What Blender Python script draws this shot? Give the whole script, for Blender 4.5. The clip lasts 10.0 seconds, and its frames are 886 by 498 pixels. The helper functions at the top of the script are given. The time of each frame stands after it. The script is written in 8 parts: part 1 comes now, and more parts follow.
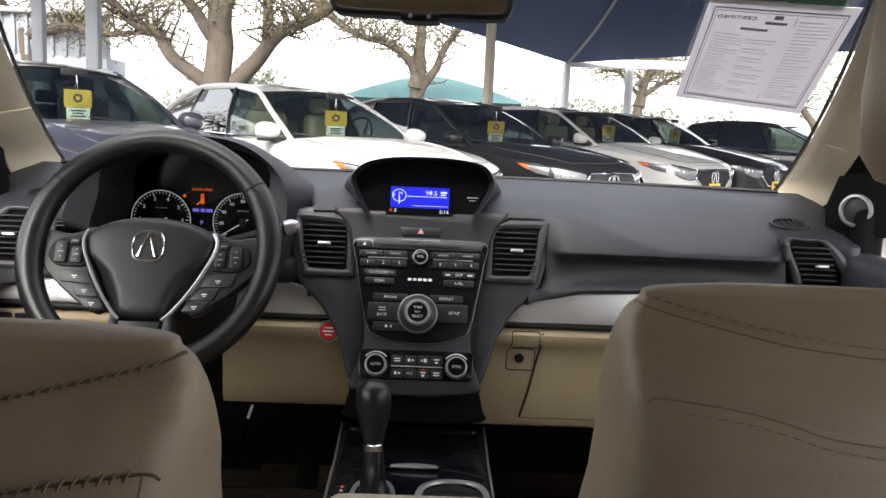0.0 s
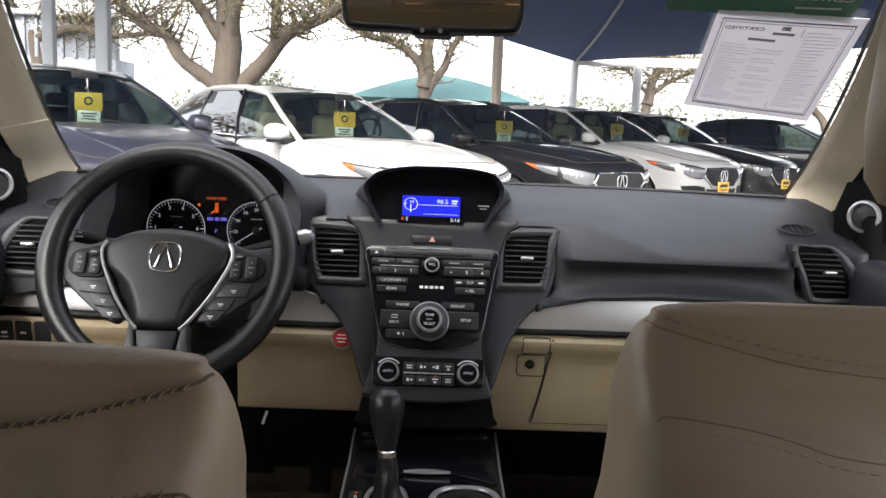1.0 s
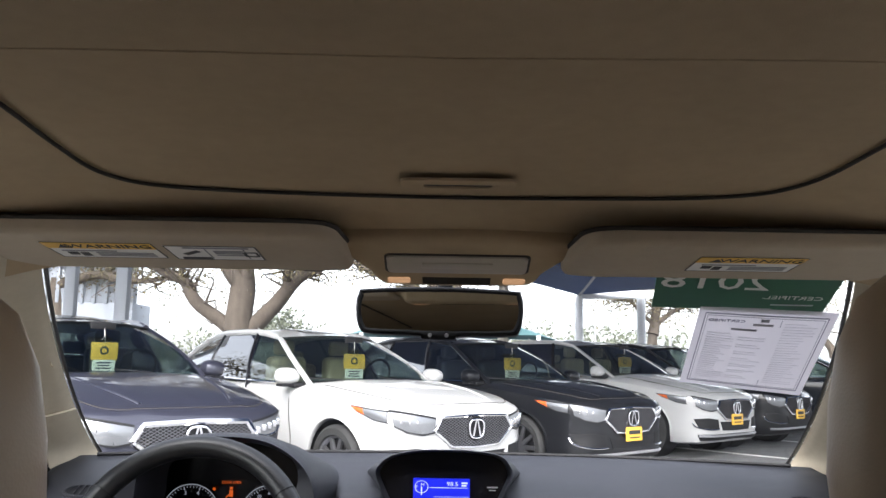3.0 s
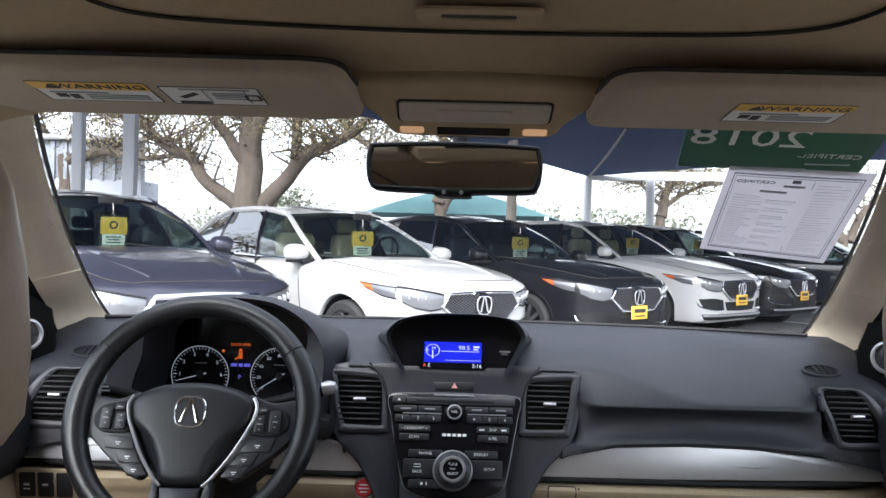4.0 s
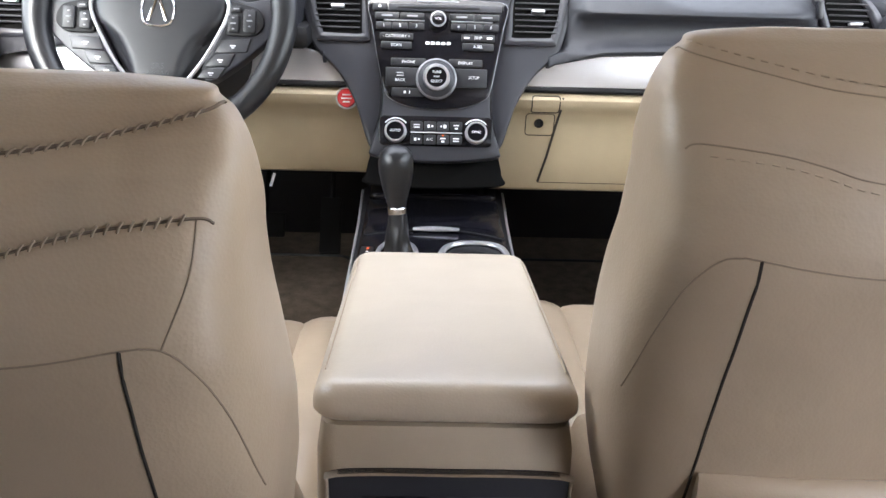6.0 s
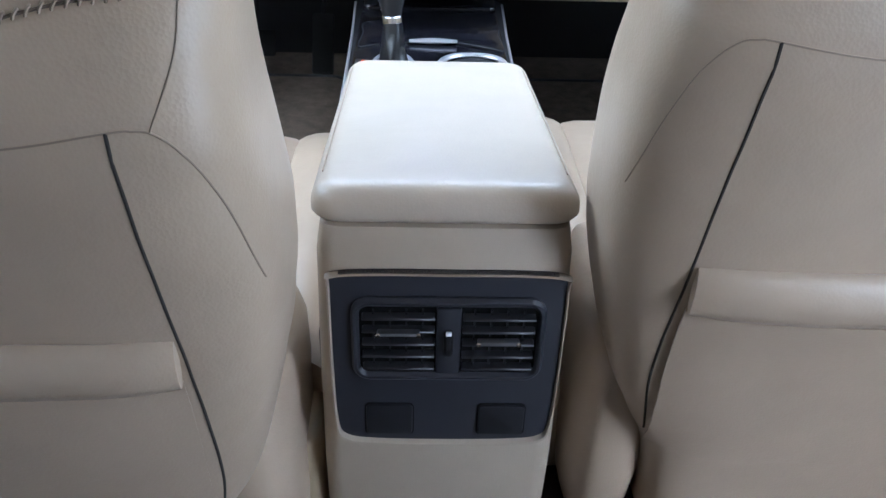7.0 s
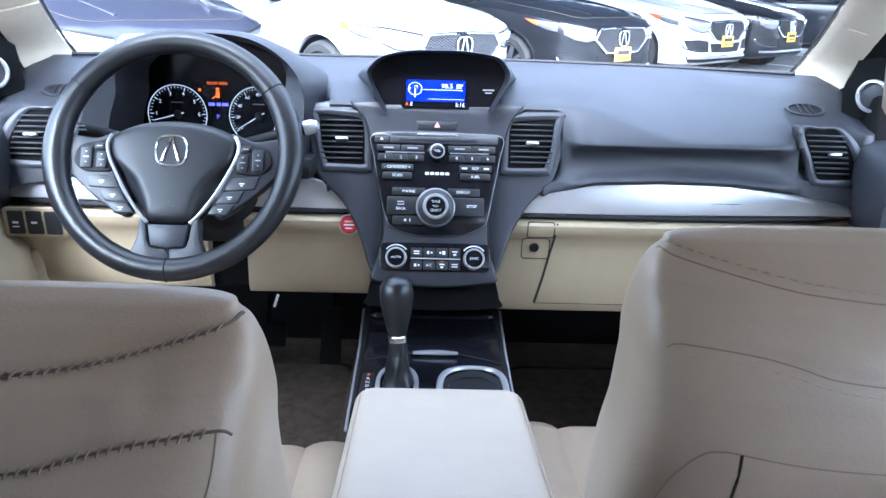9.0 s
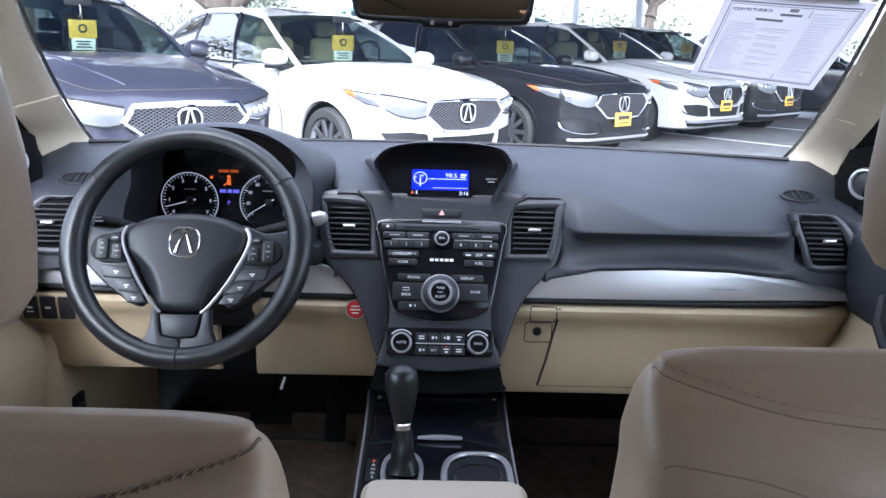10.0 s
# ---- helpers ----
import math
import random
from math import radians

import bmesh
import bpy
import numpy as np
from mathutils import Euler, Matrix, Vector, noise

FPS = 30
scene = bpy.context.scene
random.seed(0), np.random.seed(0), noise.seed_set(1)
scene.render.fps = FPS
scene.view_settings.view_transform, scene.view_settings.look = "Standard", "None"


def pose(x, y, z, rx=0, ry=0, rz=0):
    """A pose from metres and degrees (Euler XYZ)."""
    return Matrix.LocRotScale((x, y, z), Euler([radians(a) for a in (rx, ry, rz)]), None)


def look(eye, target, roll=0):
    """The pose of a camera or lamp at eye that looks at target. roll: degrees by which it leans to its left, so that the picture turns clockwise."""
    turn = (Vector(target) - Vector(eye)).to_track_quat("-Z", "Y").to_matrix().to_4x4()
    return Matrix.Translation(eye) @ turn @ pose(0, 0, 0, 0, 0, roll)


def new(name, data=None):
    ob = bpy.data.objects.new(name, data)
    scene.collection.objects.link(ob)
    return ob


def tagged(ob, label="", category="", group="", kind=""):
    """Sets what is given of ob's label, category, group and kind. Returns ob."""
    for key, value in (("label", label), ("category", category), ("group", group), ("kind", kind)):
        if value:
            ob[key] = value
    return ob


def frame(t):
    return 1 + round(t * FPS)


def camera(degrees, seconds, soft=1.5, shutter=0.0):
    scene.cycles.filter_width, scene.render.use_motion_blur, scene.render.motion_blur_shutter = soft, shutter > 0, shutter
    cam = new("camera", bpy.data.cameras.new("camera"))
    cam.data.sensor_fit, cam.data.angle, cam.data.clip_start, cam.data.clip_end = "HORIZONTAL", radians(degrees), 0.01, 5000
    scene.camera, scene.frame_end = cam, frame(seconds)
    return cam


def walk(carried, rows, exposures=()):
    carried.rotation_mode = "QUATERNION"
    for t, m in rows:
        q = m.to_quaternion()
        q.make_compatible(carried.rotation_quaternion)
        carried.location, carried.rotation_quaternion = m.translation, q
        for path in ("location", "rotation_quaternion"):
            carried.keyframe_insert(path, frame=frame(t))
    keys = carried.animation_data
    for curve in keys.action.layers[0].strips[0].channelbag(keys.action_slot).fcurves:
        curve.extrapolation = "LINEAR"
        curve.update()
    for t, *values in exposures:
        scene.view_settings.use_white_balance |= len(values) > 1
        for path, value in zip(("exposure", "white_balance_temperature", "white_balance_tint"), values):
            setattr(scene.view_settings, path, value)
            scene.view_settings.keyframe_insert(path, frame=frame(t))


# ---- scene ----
cam = camera(56.1, 10.0)
PATH = [
    (0, (0.002, 2.416, 1.23), (0.054, 4.402, 0.995), 2.5),
    (0.5, (-0.001, 2.412, 1.227), (0.032, 4.396, 0.978), 2.3),
    (1, (-0.004, 2.4, 1.248), (0.028, 4.385, 1.009), 2.2),
    (1.5, (-0.004, 2.377, 1.289), (0.005, 4.376, 1.225), 1.6),
    (2, (0.0, 2.353, 1.328), (-0.006, 4.347, 1.482), 0.8),
    (2.2, (0.001, 2.343, 1.336), (-0.006, 4.329, 1.574), 0.6),
    (3.3, (-0.009, 2.316, 1.341), (-0.017, 4.291, 1.653), 1.2),
    (3.5, (-0.011, 2.336, 1.333), (-0.025, 4.321, 1.569), 1.4),
    (4, (-0.014, 2.385, 1.31), (-0.031, 4.385, 1.337), 1.5),
    (4.5, (-0.016, 2.398, 1.288), (-0.024, 4.393, 1.146), 1.8),
    (5, (-0.014, 2.407, 1.267), (-0.011, 4.385, 0.973), 2.0),
    (5.5, (-0.013, 2.41, 1.241), (0.017, 4.344, 0.736), 2.1),
    (6, (-0.016, 2.413, 1.213), (0.032, 4.266, 0.46), 1.8),
    (6.2, (-0.017, 2.414, 1.204), (0.041, 4.223, 0.353), 1.9),
    (7.3, (-0.018, 2.417, 1.179), (0.048, 4.067, 0.05), 1.8),
    (7.5, (-0.018, 2.416, 1.183), (0.047, 4.072, 0.064), 1.6),
    (8, (-0.019, 2.406, 1.225), (0.052, 4.182, 0.308), 1.9),
    (8.5, (-0.018, 2.404, 1.265), (0.039, 4.269, 0.545), 1.7),
    (9, (-0.02, 2.4, 1.299), (0.028, 4.315, 0.725), 1.7),
    (9.5, (-0.022, 2.387, 1.333), (0.024, 4.326, 0.844), 1.7),
    (10, (-0.024, 2.38, 1.354), (0.013, 4.331, 0.915), 1.6),
]
EXPOSURE = [(0, 2.75, 6800, 14), (1.0, 2.75, 6700, 14), (1.5, 2.6, 6500, 14), (3.5, 2.7, 6200, 14), (4.0, 2.6, 6100, 14), (4.5, 2.5, 6200, 14), (5.0, 2.75, 6700, 14), (5.5, 3.75, 6800, 14), (6.2, 4.55, 6000, 14), (7.3, 4.65, 5050, 8), (7.8, 4.6, 5000, 8), (8.5, 4.5, 4900, 8), (9.2, 4.1, 5150, 13), (9.5, 3.85, 5300, 14), (10, 3.4, 5500, 15)]
walk(cam, [(t, look(eye, target, roll)) for t, eye, target, roll in PATH], EXPOSURE)

# ---- light: bright overcast sky, soft sun ----
world = bpy.data.worlds.new("sky")
scene.world = world
world.use_nodes = True
wn, wl = world.node_tree.nodes, world.node_tree.links
sky = wn.new("ShaderNodeTexSky")
sky.sky_type, sky.sun_disc = "NISHITA", False
sky.sun_elevation, sky.sun_rotation = radians(42), radians(194)
sky.dust_density, sky.ozone_density = 4.0, 0.6
grey = wn.new("ShaderNodeHueSaturation")
grey.inputs["Saturation"].default_value = 0.25
wl.new(sky.outputs[0], grey.inputs["Color"])
wl.new(grey.outputs[0], wn["Background"].inputs["Color"])
wn["Background"].inputs["Strength"].default_value = 0.15
sun_data = bpy.data.lights.new("sun", "SUN")
sun_data.energy, sun_data.angle, sun_data.color = 0.45, radians(30), (1.0, 0.95, 0.88)
sun = new("sun", sun_data)
sun.matrix_world = look((-4, -16, 15), (0, 0, 0))

# ---- materials ----
def material(name, color, rough=0.5, metal=0.0, var=0.12, scale=40.0, bump=0.0, bscale=400.0, stain=0.0, coat=0.0,
             emit=None, power=0.0, spec=0.5, random_tint=0.0, stretch=None):
    """A surface with colour variation at two scales, and fine relief."""
    m = bpy.data.materials.new(name)
    m.use_nodes = True
    n, l = m.node_tree.nodes, m.node_tree.links
    b = n["Principled BSDF"]
    b.inputs["Roughness"].default_value, b.inputs["Metallic"].default_value = rough, metal
    b.inputs["Coat Weight"].default_value, b.inputs["Coat Roughness"].default_value = coat, 0.04
    b.inputs["Specular IOR Level"].default_value = spec
    tc = n.new("ShaderNodeTexCoord")
    src = tc.outputs["Object"]
    if stretch:
        mp = n.new("ShaderNodeMapping")
        mp.inputs["Scale"].default_value = stretch
        l.new(src, mp.inputs["Vector"])
        src = mp.outputs[0]
    def noise_node(s, detail=4.0):
        t = n.new("ShaderNodeTexNoise")
        t.inputs["Scale"].default_value, t.inputs["Detail"].default_value = s, detail
        l.new(src, t.inputs["Vector"])
        return t
    big, fine = noise_node(scale * 0.12), noise_node(scale)
    add = n.new("ShaderNodeMath")
    add.operation = "MULTIPLY_ADD"
    l.new(big.outputs["Fac"], add.inputs[0])
    add.inputs[1].default_value = 0.6
    half = n.new("ShaderNodeMath")
    half.operation = "MULTIPLY"
    l.new(fine.outputs["Fac"], half.inputs[0])
    half.inputs[1].default_value = 0.4
    l.new(half.outputs[0], add.inputs[2])
    fac = add.outputs[0]
    if random_tint:
        oi = n.new("ShaderNodeNewGeometry")
        mix = n.new("ShaderNodeMix")
        mix.inputs[0].default_value = random_tint
        l.new(fac, mix.inputs[2])
        l.new(oi.outputs["Random Per Island"], mix.inputs[3])
        fac = mix.outputs[0]
    ramp = n.new("ShaderNodeValToRGB")
    c = Vector(color)
    ramp.color_ramp.elements[0].position, ramp.color_ramp.elements[1].position = (0.0, 1.0) if random_tint else (0.3, 0.7)
    ramp.color_ramp.elements[0].color = (*(c * (1 - var)), 1)
    ramp.color_ramp.elements[1].color = (*[min(1, v) for v in c * (1 + var)], 1)
    l.new(fac, ramp.inputs[0])
    l.new(ramp.outputs[0], b.inputs["Base Color"])
    if stain:
        rr = n.new("ShaderNodeMapRange")
        rr.inputs["To Min"].default_value, rr.inputs["To Max"].default_value = max(0.02, rough - stain), min(1, rough + stain)
        l.new(big.outputs["Fac"], rr.inputs["Value"])
        l.new(rr.outputs[0], b.inputs["Roughness"])
    if bump:
        bt = noise_node(bscale, 2.0)
        bp = n.new("ShaderNodeBump")
        bp.inputs["Strength"].default_value, bp.inputs["Distance"].default_value = bump, 0.002
        l.new(bt.outputs["Fac"], bp.inputs["Height"])
        l.new(bp.outputs[0], b.inputs["Normal"])
    if emit:
        b.inputs["Emission Color"].default_value, b.inputs["Emission Strength"].default_value = (*emit, 1), power
    return m


def leather(name, color, rough=0.45):
    """Grained leather: cell relief and a soft sheen."""
    m = material(name, color, rough, var=0.1, scale=14, stain=0.1)
    n, l = m.node_tree.nodes, m.node_tree.links
    tc = n.new("ShaderNodeTexCoord")
    v = n.new("ShaderNodeTexVoronoi")
    v.inputs["Scale"].default_value = 420
    w = n.new("ShaderNodeTexNoise")
    w.inputs["Scale"].default_value, w.inputs["Detail"].default_value = 22, 3
    l.new(tc.outputs["Object"], v.inputs["Vector"])
    l.new(tc.outputs["Object"], w.inputs["Vector"])
    b1, b2 = n.new("ShaderNodeBump"), n.new("ShaderNodeBump")
    b1.inputs["Strength"].default_value, b1.inputs["Distance"].default_value = 0.12, 0.001
    b2.inputs["Strength"].default_value, b2.inputs["Distance"].default_value = 0.16, 0.006
    l.new(v.outputs["Distance"], b1.inputs["Height"])
    l.new(w.outputs["Fac"], b2.inputs["Height"])
    l.new(b2.outputs[0], b1.inputs["Normal"])
    l.new(b1.outputs[0], n["Principled BSDF"].inputs["Normal"])
    return m


def glass(name, tint, clear, rough=0.0, base=0.045):
    """Thin pane: mostly see-through, glossier at grazing angles."""
    m = bpy.data.materials.new(name)
    m.use_nodes = True
    n, l = m.node_tree.nodes, m.node_tree.links
    n.remove(n["Principled BSDF"])
    tr, gl, fr, mx = n.new("ShaderNodeBsdfTransparent"), n.new("ShaderNodeBsdfGlossy"), n.new("ShaderNodeLayerWeight"), n.new("ShaderNodeMixShader")
    tr.inputs[0].default_value, gl.inputs[0].default_value = (*tint, 1), (clear, clear, clear, 1)
    gl.inputs["Roughness"].default_value = rough
    fr.inputs["Blend"].default_value = 0.5
    pw, sc = n.new("ShaderNodeMath"), n.new("ShaderNodeMath")
    pw.operation, sc.operation = "POWER", "MULTIPLY_ADD"
    pw.inputs[1].default_value, sc.inputs[1].default_value, sc.inputs[2].default_value = 4.5, 0.85, base
    l.new(fr.outputs["Facing"], pw.inputs[0])
    l.new(pw.outputs[0], sc.inputs[0])
    l.new(sc.outputs[0], mx.inputs[0])
    l.new(tr.outputs[0], mx.inputs[1])
    l.new(gl.outputs[0], mx.inputs[2])
    l.new(mx.outputs[0], n["Material Output"].inputs[0])
    return m


def glow(name, color, power):
    m = bpy.data.materials.new(name)
    m.use_nodes = True
    b = m.node_tree.nodes["Principled BSDF"]
    b.inputs["Base Color"].default_value = (*[0.3 * c for c in color], 1)
    b.inputs["Emission Color"].default_value, b.inputs["Emission Strength"].default_value = (*color, 1), power
    return m


DASH = material("dash_vinyl", (0.022, 0.0235, 0.029), 0.45, var=0.1, scale=30, spec=0.4, bump=0.35, bscale=900, stain=0.06)
STACKM = material("stack_plastic", (0.026, 0.027, 0.033), 0.38, var=0.08, scale=25, spec=0.4, bump=0.1, bscale=900)
BLACK = material("black_plastic", (0.006, 0.006, 0.007), 0.6, var=0.2, scale=30, spec=0.3, bump=0.1, bscale=700)
VENTM = material("vent_plastic", (0.022, 0.022, 0.025), 0.4, var=0.15)
# matte black for plain parts, and for shade painted inside the outlets
CAVITY = material("matte_black_and_shade", (0.006, 0.006, 0.006), 0.9, var=0.1, spec=0.1)
GLOSS = material("gloss_black", (0.006, 0.006, 0.008), 0.16, var=0.1, scale=20, stain=0.05, spec=0.28)
BUTTON = material("button_plastic", (0.014, 0.0145, 0.017), 0.4, spec=0.4, var=0.1, scale=60)
LEVERM = material("grey_button_plastic", (0.030, 0.031, 0.035), 0.4, var=0.08, scale=60)
WHEELM = leather("wheel_leather", (0.009, 0.0095, 0.011), 0.37)
SEATM = leather("parchment_leather", (0.42, 0.330, 0.238), 0.38)
# lid colour lightened to stand in for sky light falling on its top
LIDM = leather("armrest_vinyl_lit", (0.50, 0.425, 0.335), 0.34)
BEIGE = material("beige_plastic", (0.37, 0.300, 0.195), 0.5, var=0.07, scale=30, bump=0.2, bscale=800, stain=0.05)
CONSB = material("console_plastic", (0.40, 0.335, 0.255), 0.45, var=0.06, scale=30, bump=0.15, bscale=800)
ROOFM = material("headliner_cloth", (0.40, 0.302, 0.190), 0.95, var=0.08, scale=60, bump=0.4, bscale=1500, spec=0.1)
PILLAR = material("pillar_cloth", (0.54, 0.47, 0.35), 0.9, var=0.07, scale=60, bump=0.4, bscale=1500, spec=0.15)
VISORM = material("visor_vinyl", (0.42, 0.345, 0.255), 0.8, var=0.06, scale=60, bump=0.3, bscale=1200, spec=0.2)
ALU = material("brushed_trim", (0.66, 0.67, 0.70), 0.30, 0.85, var=0.03, scale=60, stretch=(0.3, 12, 12), stain=0.08)
CHROME = material("chrome", (0.85, 0.85, 0.87), 0.1, 1.0, var=0.04)
SILVER = material("silver_paint", (0.50, 0.50, 0.52), 0.35, 0.7, var=0.05)
DIMSILVER = material("dim_silver", (0.20, 0.20, 0.21), 0.35, 0.7, var=0.05)
CARPET = material("carpet", (0.085, 0.068, 0.052), 0.97, var=0.35, scale=220, bump=0.9, bscale=700, spec=0.05)
# lighter copy of the carpet, with the light on the tunnel sides painted in
TUNNELM = material("tunnel_carpet_lit", (0.10, 0.082, 0.062), 0.97, var=0.25, scale=200, bump=0.8, bscale=700, spec=0.05)
MAT = material("floor_mat_pile", (0.095, 0.077, 0.060), 0.97, var=0.4, scale=300, bump=1.0, bscale=600, spec=0.05)
THREAD = material("stitch_thread", (0.40, 0.32, 0.235), 0.7, var=0.1)
DTHREAD = material("dark_thread", (0.16, 0.17, 0.2), 0.6, var=0.1)
SEAM = material("seam_thread", (0.27, 0.215, 0.16), 0.9, var=0.1)
DARKSEAM = material("sunk_seam", (0.15, 0.115, 0.085), 0.9, var=0.1)
GAP = material("dark_gap", (0.03, 0.025, 0.02), 0.9, var=0.1)
RED = material("red_button", (0.5, 0.02, 0.025), 0.25, var=0.1, coat=0.5)
WHITEINK = material("white_ink", (0.75, 0.76, 0.78), 0.5, var=0.03)
GREYINK = material("grey_ink", (0.25, 0.25, 0.27), 0.6, var=0.05)
SCREENBLUE = glow("screen_blue", (0.005, 0.015, 0.75), 0.14)
SCREENWHITE = glow("screen_white", (0.75, 0.85, 1.0), 0.12)
SCREENRED = glow("screen_red", (1.0, 0.15, 0.05), 0.10)
GAUGEWHITE = glow("gauge_white", (0.8, 0.85, 0.95), 0.05)
GAUGEORANGE = glow("gauge_orange", (1.0, 0.16, 0.01), 0.08)
GAUGEBLUE = glow("gauge_violet", (0.2, 0.18, 1.0), 0.07)
LAMPGLOW = glow("lamp_warm", (1.0, 0.58, 0.30), 0.07)
DOMELENS = material("dome_lens", (0.42, 0.37, 0.30), 0.3, var=0.05)
MIRRORM = material("mirror_glass", (0.55, 0.55, 0.52), 0.02, 1.0, var=0.01)
PAPER = material("paper", (0.78, 0.77, 0.80), 0.75, var=0.03, scale=8)
def thin_sheet(m, color, share):
    """Lets light from behind through a sheet of paper."""
    n, l = m.node_tree.nodes, m.node_tree.links
    mix, back = n.new("ShaderNodeMixShader"), n.new("ShaderNodeBsdfTranslucent")
    back.inputs[0].default_value, mix.inputs[0].default_value = (*color, 1), share
    l.new(n["Principled BSDF"].outputs[0], mix.inputs[1])
    l.new(back.outputs[0], mix.inputs[2])
    l.new(mix.outputs[0], n["Material Output"].inputs[0])
    return m


thin_sheet(PAPER, (0.80, 0.79, 0.82), 0.36)
PAPERINK = material("paper_ink", (0.22, 0.22, 0.28), 0.8, var=0.1)
PALEINK = material("pale_ink", (0.72, 0.71, 0.745), 0.8, var=0.1)
thin_sheet(PALEINK, (0.70, 0.69, 0.72), 0.6)
BANNER = material("green_banner", (0.03, 0.13, 0.07), 0.5, var=0.06)
LABELY = material("label_yellow", (0.75, 0.44, 0.05), 0.5, var=0.05)
LABELW = material("label_white", (0.72, 0.70, 0.66), 0.5, var=0.04)
INK = material("black_ink", (0.02, 0.02, 0.02), 0.6, var=0.1)
FRIT = material("frit_black", (0.01, 0.01, 0.011), 0.5, var=0.1)
# for unseen rear panes, tinted near black to hold light off the seats
PRIVACY = glass("privacy_glass", (0.02, 0.021, 0.021), 0.3)
CLEAR = glass("windscreen_glass", (0.94, 0.965, 0.95), 0.55)
TINT = glass("car_glass", (0.66, 0.72, 0.70), 0.85, base=0.07)
SIDEGLASS = glass("car_side_glass", (0.14, 0.15, 0.16), 0.9, base=0.26)
DOORGLASS = glass("front_door_glass", (0.72, 0.78, 0.77), 0.9, base=0.16)
ASPHALT = material("asphalt", (0.20, 0.20, 0.205), 0.9, var=0.25, scale=30, bump=0.6, bscale=150)
LINEP = material("line_paint", (0.7, 0.7, 0.68), 0.7, var=0.15, scale=10)
RUBBER = material("tyre_rubber", (0.018, 0.018, 0.018), 0.8, var=0.2)
MESHM = material("grille_mesh_grey", (0.11, 0.11, 0.12), 0.35, 0.6, var=0.1)
RIM = material("alloy_rim", (0.32, 0.32, 0.34), 0.3, 0.9, var=0.08)
WHITEP = material("white_car_paint", (0.41, 0.41, 0.405), 0.3, var=0.02, scale=6, coat=0.8, spec=0.2)
BLACKP = material("black_car_paint", (0.008, 0.0085, 0.010), 0.3, var=0.08, scale=6, coat=0.7, spec=0.1)
GREYP = material("grey_car_paint", (0.035, 0.036, 0.052), 0.3, 0.4, var=0.06, scale=6, coat=0.8, spec=0.3)
BLUEP = material("dark_blue_car_paint", (0.012, 0.015, 0.022), 0.3, 0.2, var=0.06, scale=6, coat=0.7, spec=0.2)
AMBER = material("amber_lens", (0.55, 0.10, 0.02), 0.2, var=0.05, coat=1.0)
LAMPIN = material("headlamp_silver", (0.17, 0.175, 0.185), 0.2, 0.5, var=0.08, scale=50)
BARK = material("oak_bark", (0.068, 0.055, 0.043), 0.95, var=0.45, scale=9, bump=1.0, bscale=30, stretch=(1, 1, 0.35))
LEAF = material("oak_leaves", (0.085, 0.070, 0.028), 0.7, var=0.75, scale=4, random_tint=0.75)
BUSH = material("far_leaves", (0.085, 0.095, 0.065), 0.8, var=0.6, scale=2, random_tint=0.7)
NAVY = material("navy_shade_cloth", (0.022, 0.05, 0.13), 0.85, var=0.1, scale=3, bump=0.2, bscale=200)
TEAL = material("teal_shade_cloth", (0.055, 0.13, 0.135), 0.85, var=0.1, scale=2)
STEELW = material("white_steel", (0.62, 0.64, 0.66), 0.5, var=0.06, scale=5)
CORR = material("ribbed_metal", (0.20, 0.22, 0.25), 0.5, 0.1, var=0.08, scale=3)
POSTM = material("grey_steel_post", (0.30, 0.32, 0.35), 0.5, var=0.08, scale=5)
POLEM = material("pole_metal", (0.30, 0.30, 0.31), 0.6, 0.3, var=0.1)
TAN_POLE = material("tan_pole", (0.5, 0.45, 0.38), 0.8, var=0.15, scale=8)
SHELL = material("own_car_paint", (0.30, 0.30, 0.31), 0.35, var=0.03, coat=0.6)


# ---- mesh tools ----
def finish(bm, M=None, recalc=True):
    if M is not None:
        bmesh.ops.transform(bm, matrix=M, verts=bm.verts)
    if recalc:
        bmesh.ops.recalc_face_normals(bm, faces=bm.faces)
    return bm


def part(name, bm, mat, parent=None, label="", smooth=40):
    """Links a bmesh as one mesh object, under a thing or a part."""
    me = bpy.data.meshes.new(name)
    bm.to_mesh(me)
    bm.free()
    me.materials.append(mat)
    if smooth:
        me.polygons.foreach_set("use_smooth", [True] * len(me.polygons))
        me.set_sharp_from_angle(angle=radians(smooth))
    ob = new(name, me)
    if parent is not None:
        ob.parent = parent
        ob.matrix_parent_inverse = parent.matrix_basis.inverted() if parent.parent is None else Matrix.Identity(4)
    if label:
        ob["label"] = label
    return ob


def thing(name, label, category, at=(0, 0, 0), group="", kind=""):
    ob = new(name)
    ob.location = at
    ob.empty_display_size = 0.05
    ob.matrix_basis = Matrix.Translation(at)
    return tagged(ob, label, category, group, kind)


def F(x, y, z, tilt=0, turn=0):
    """A frame whose X is right, Y up along the face, Z towards the cabin's rear; tilt: degrees the top leans ahead."""
    return Matrix.Translation((x, y, z)) @ Matrix.Rotation(radians(turn), 4, "Z") @ Matrix.Rotation(radians(90 - tilt), 4, "X")


def FZ(y, z, tilt=0):
    """As F, leaning about the height z, with heights still counted from the ground."""
    return F(0, y, z, tilt) @ Matrix.Translation((0, -z, 0))


def bevelled(bm, width, seg=2):
    if width:
        bmesh.ops.bevel(bm, geom=list(bm.edges), offset=width, segments=seg, profile=0.5, affect="EDGES", clamp_overlap=True)
    return bm


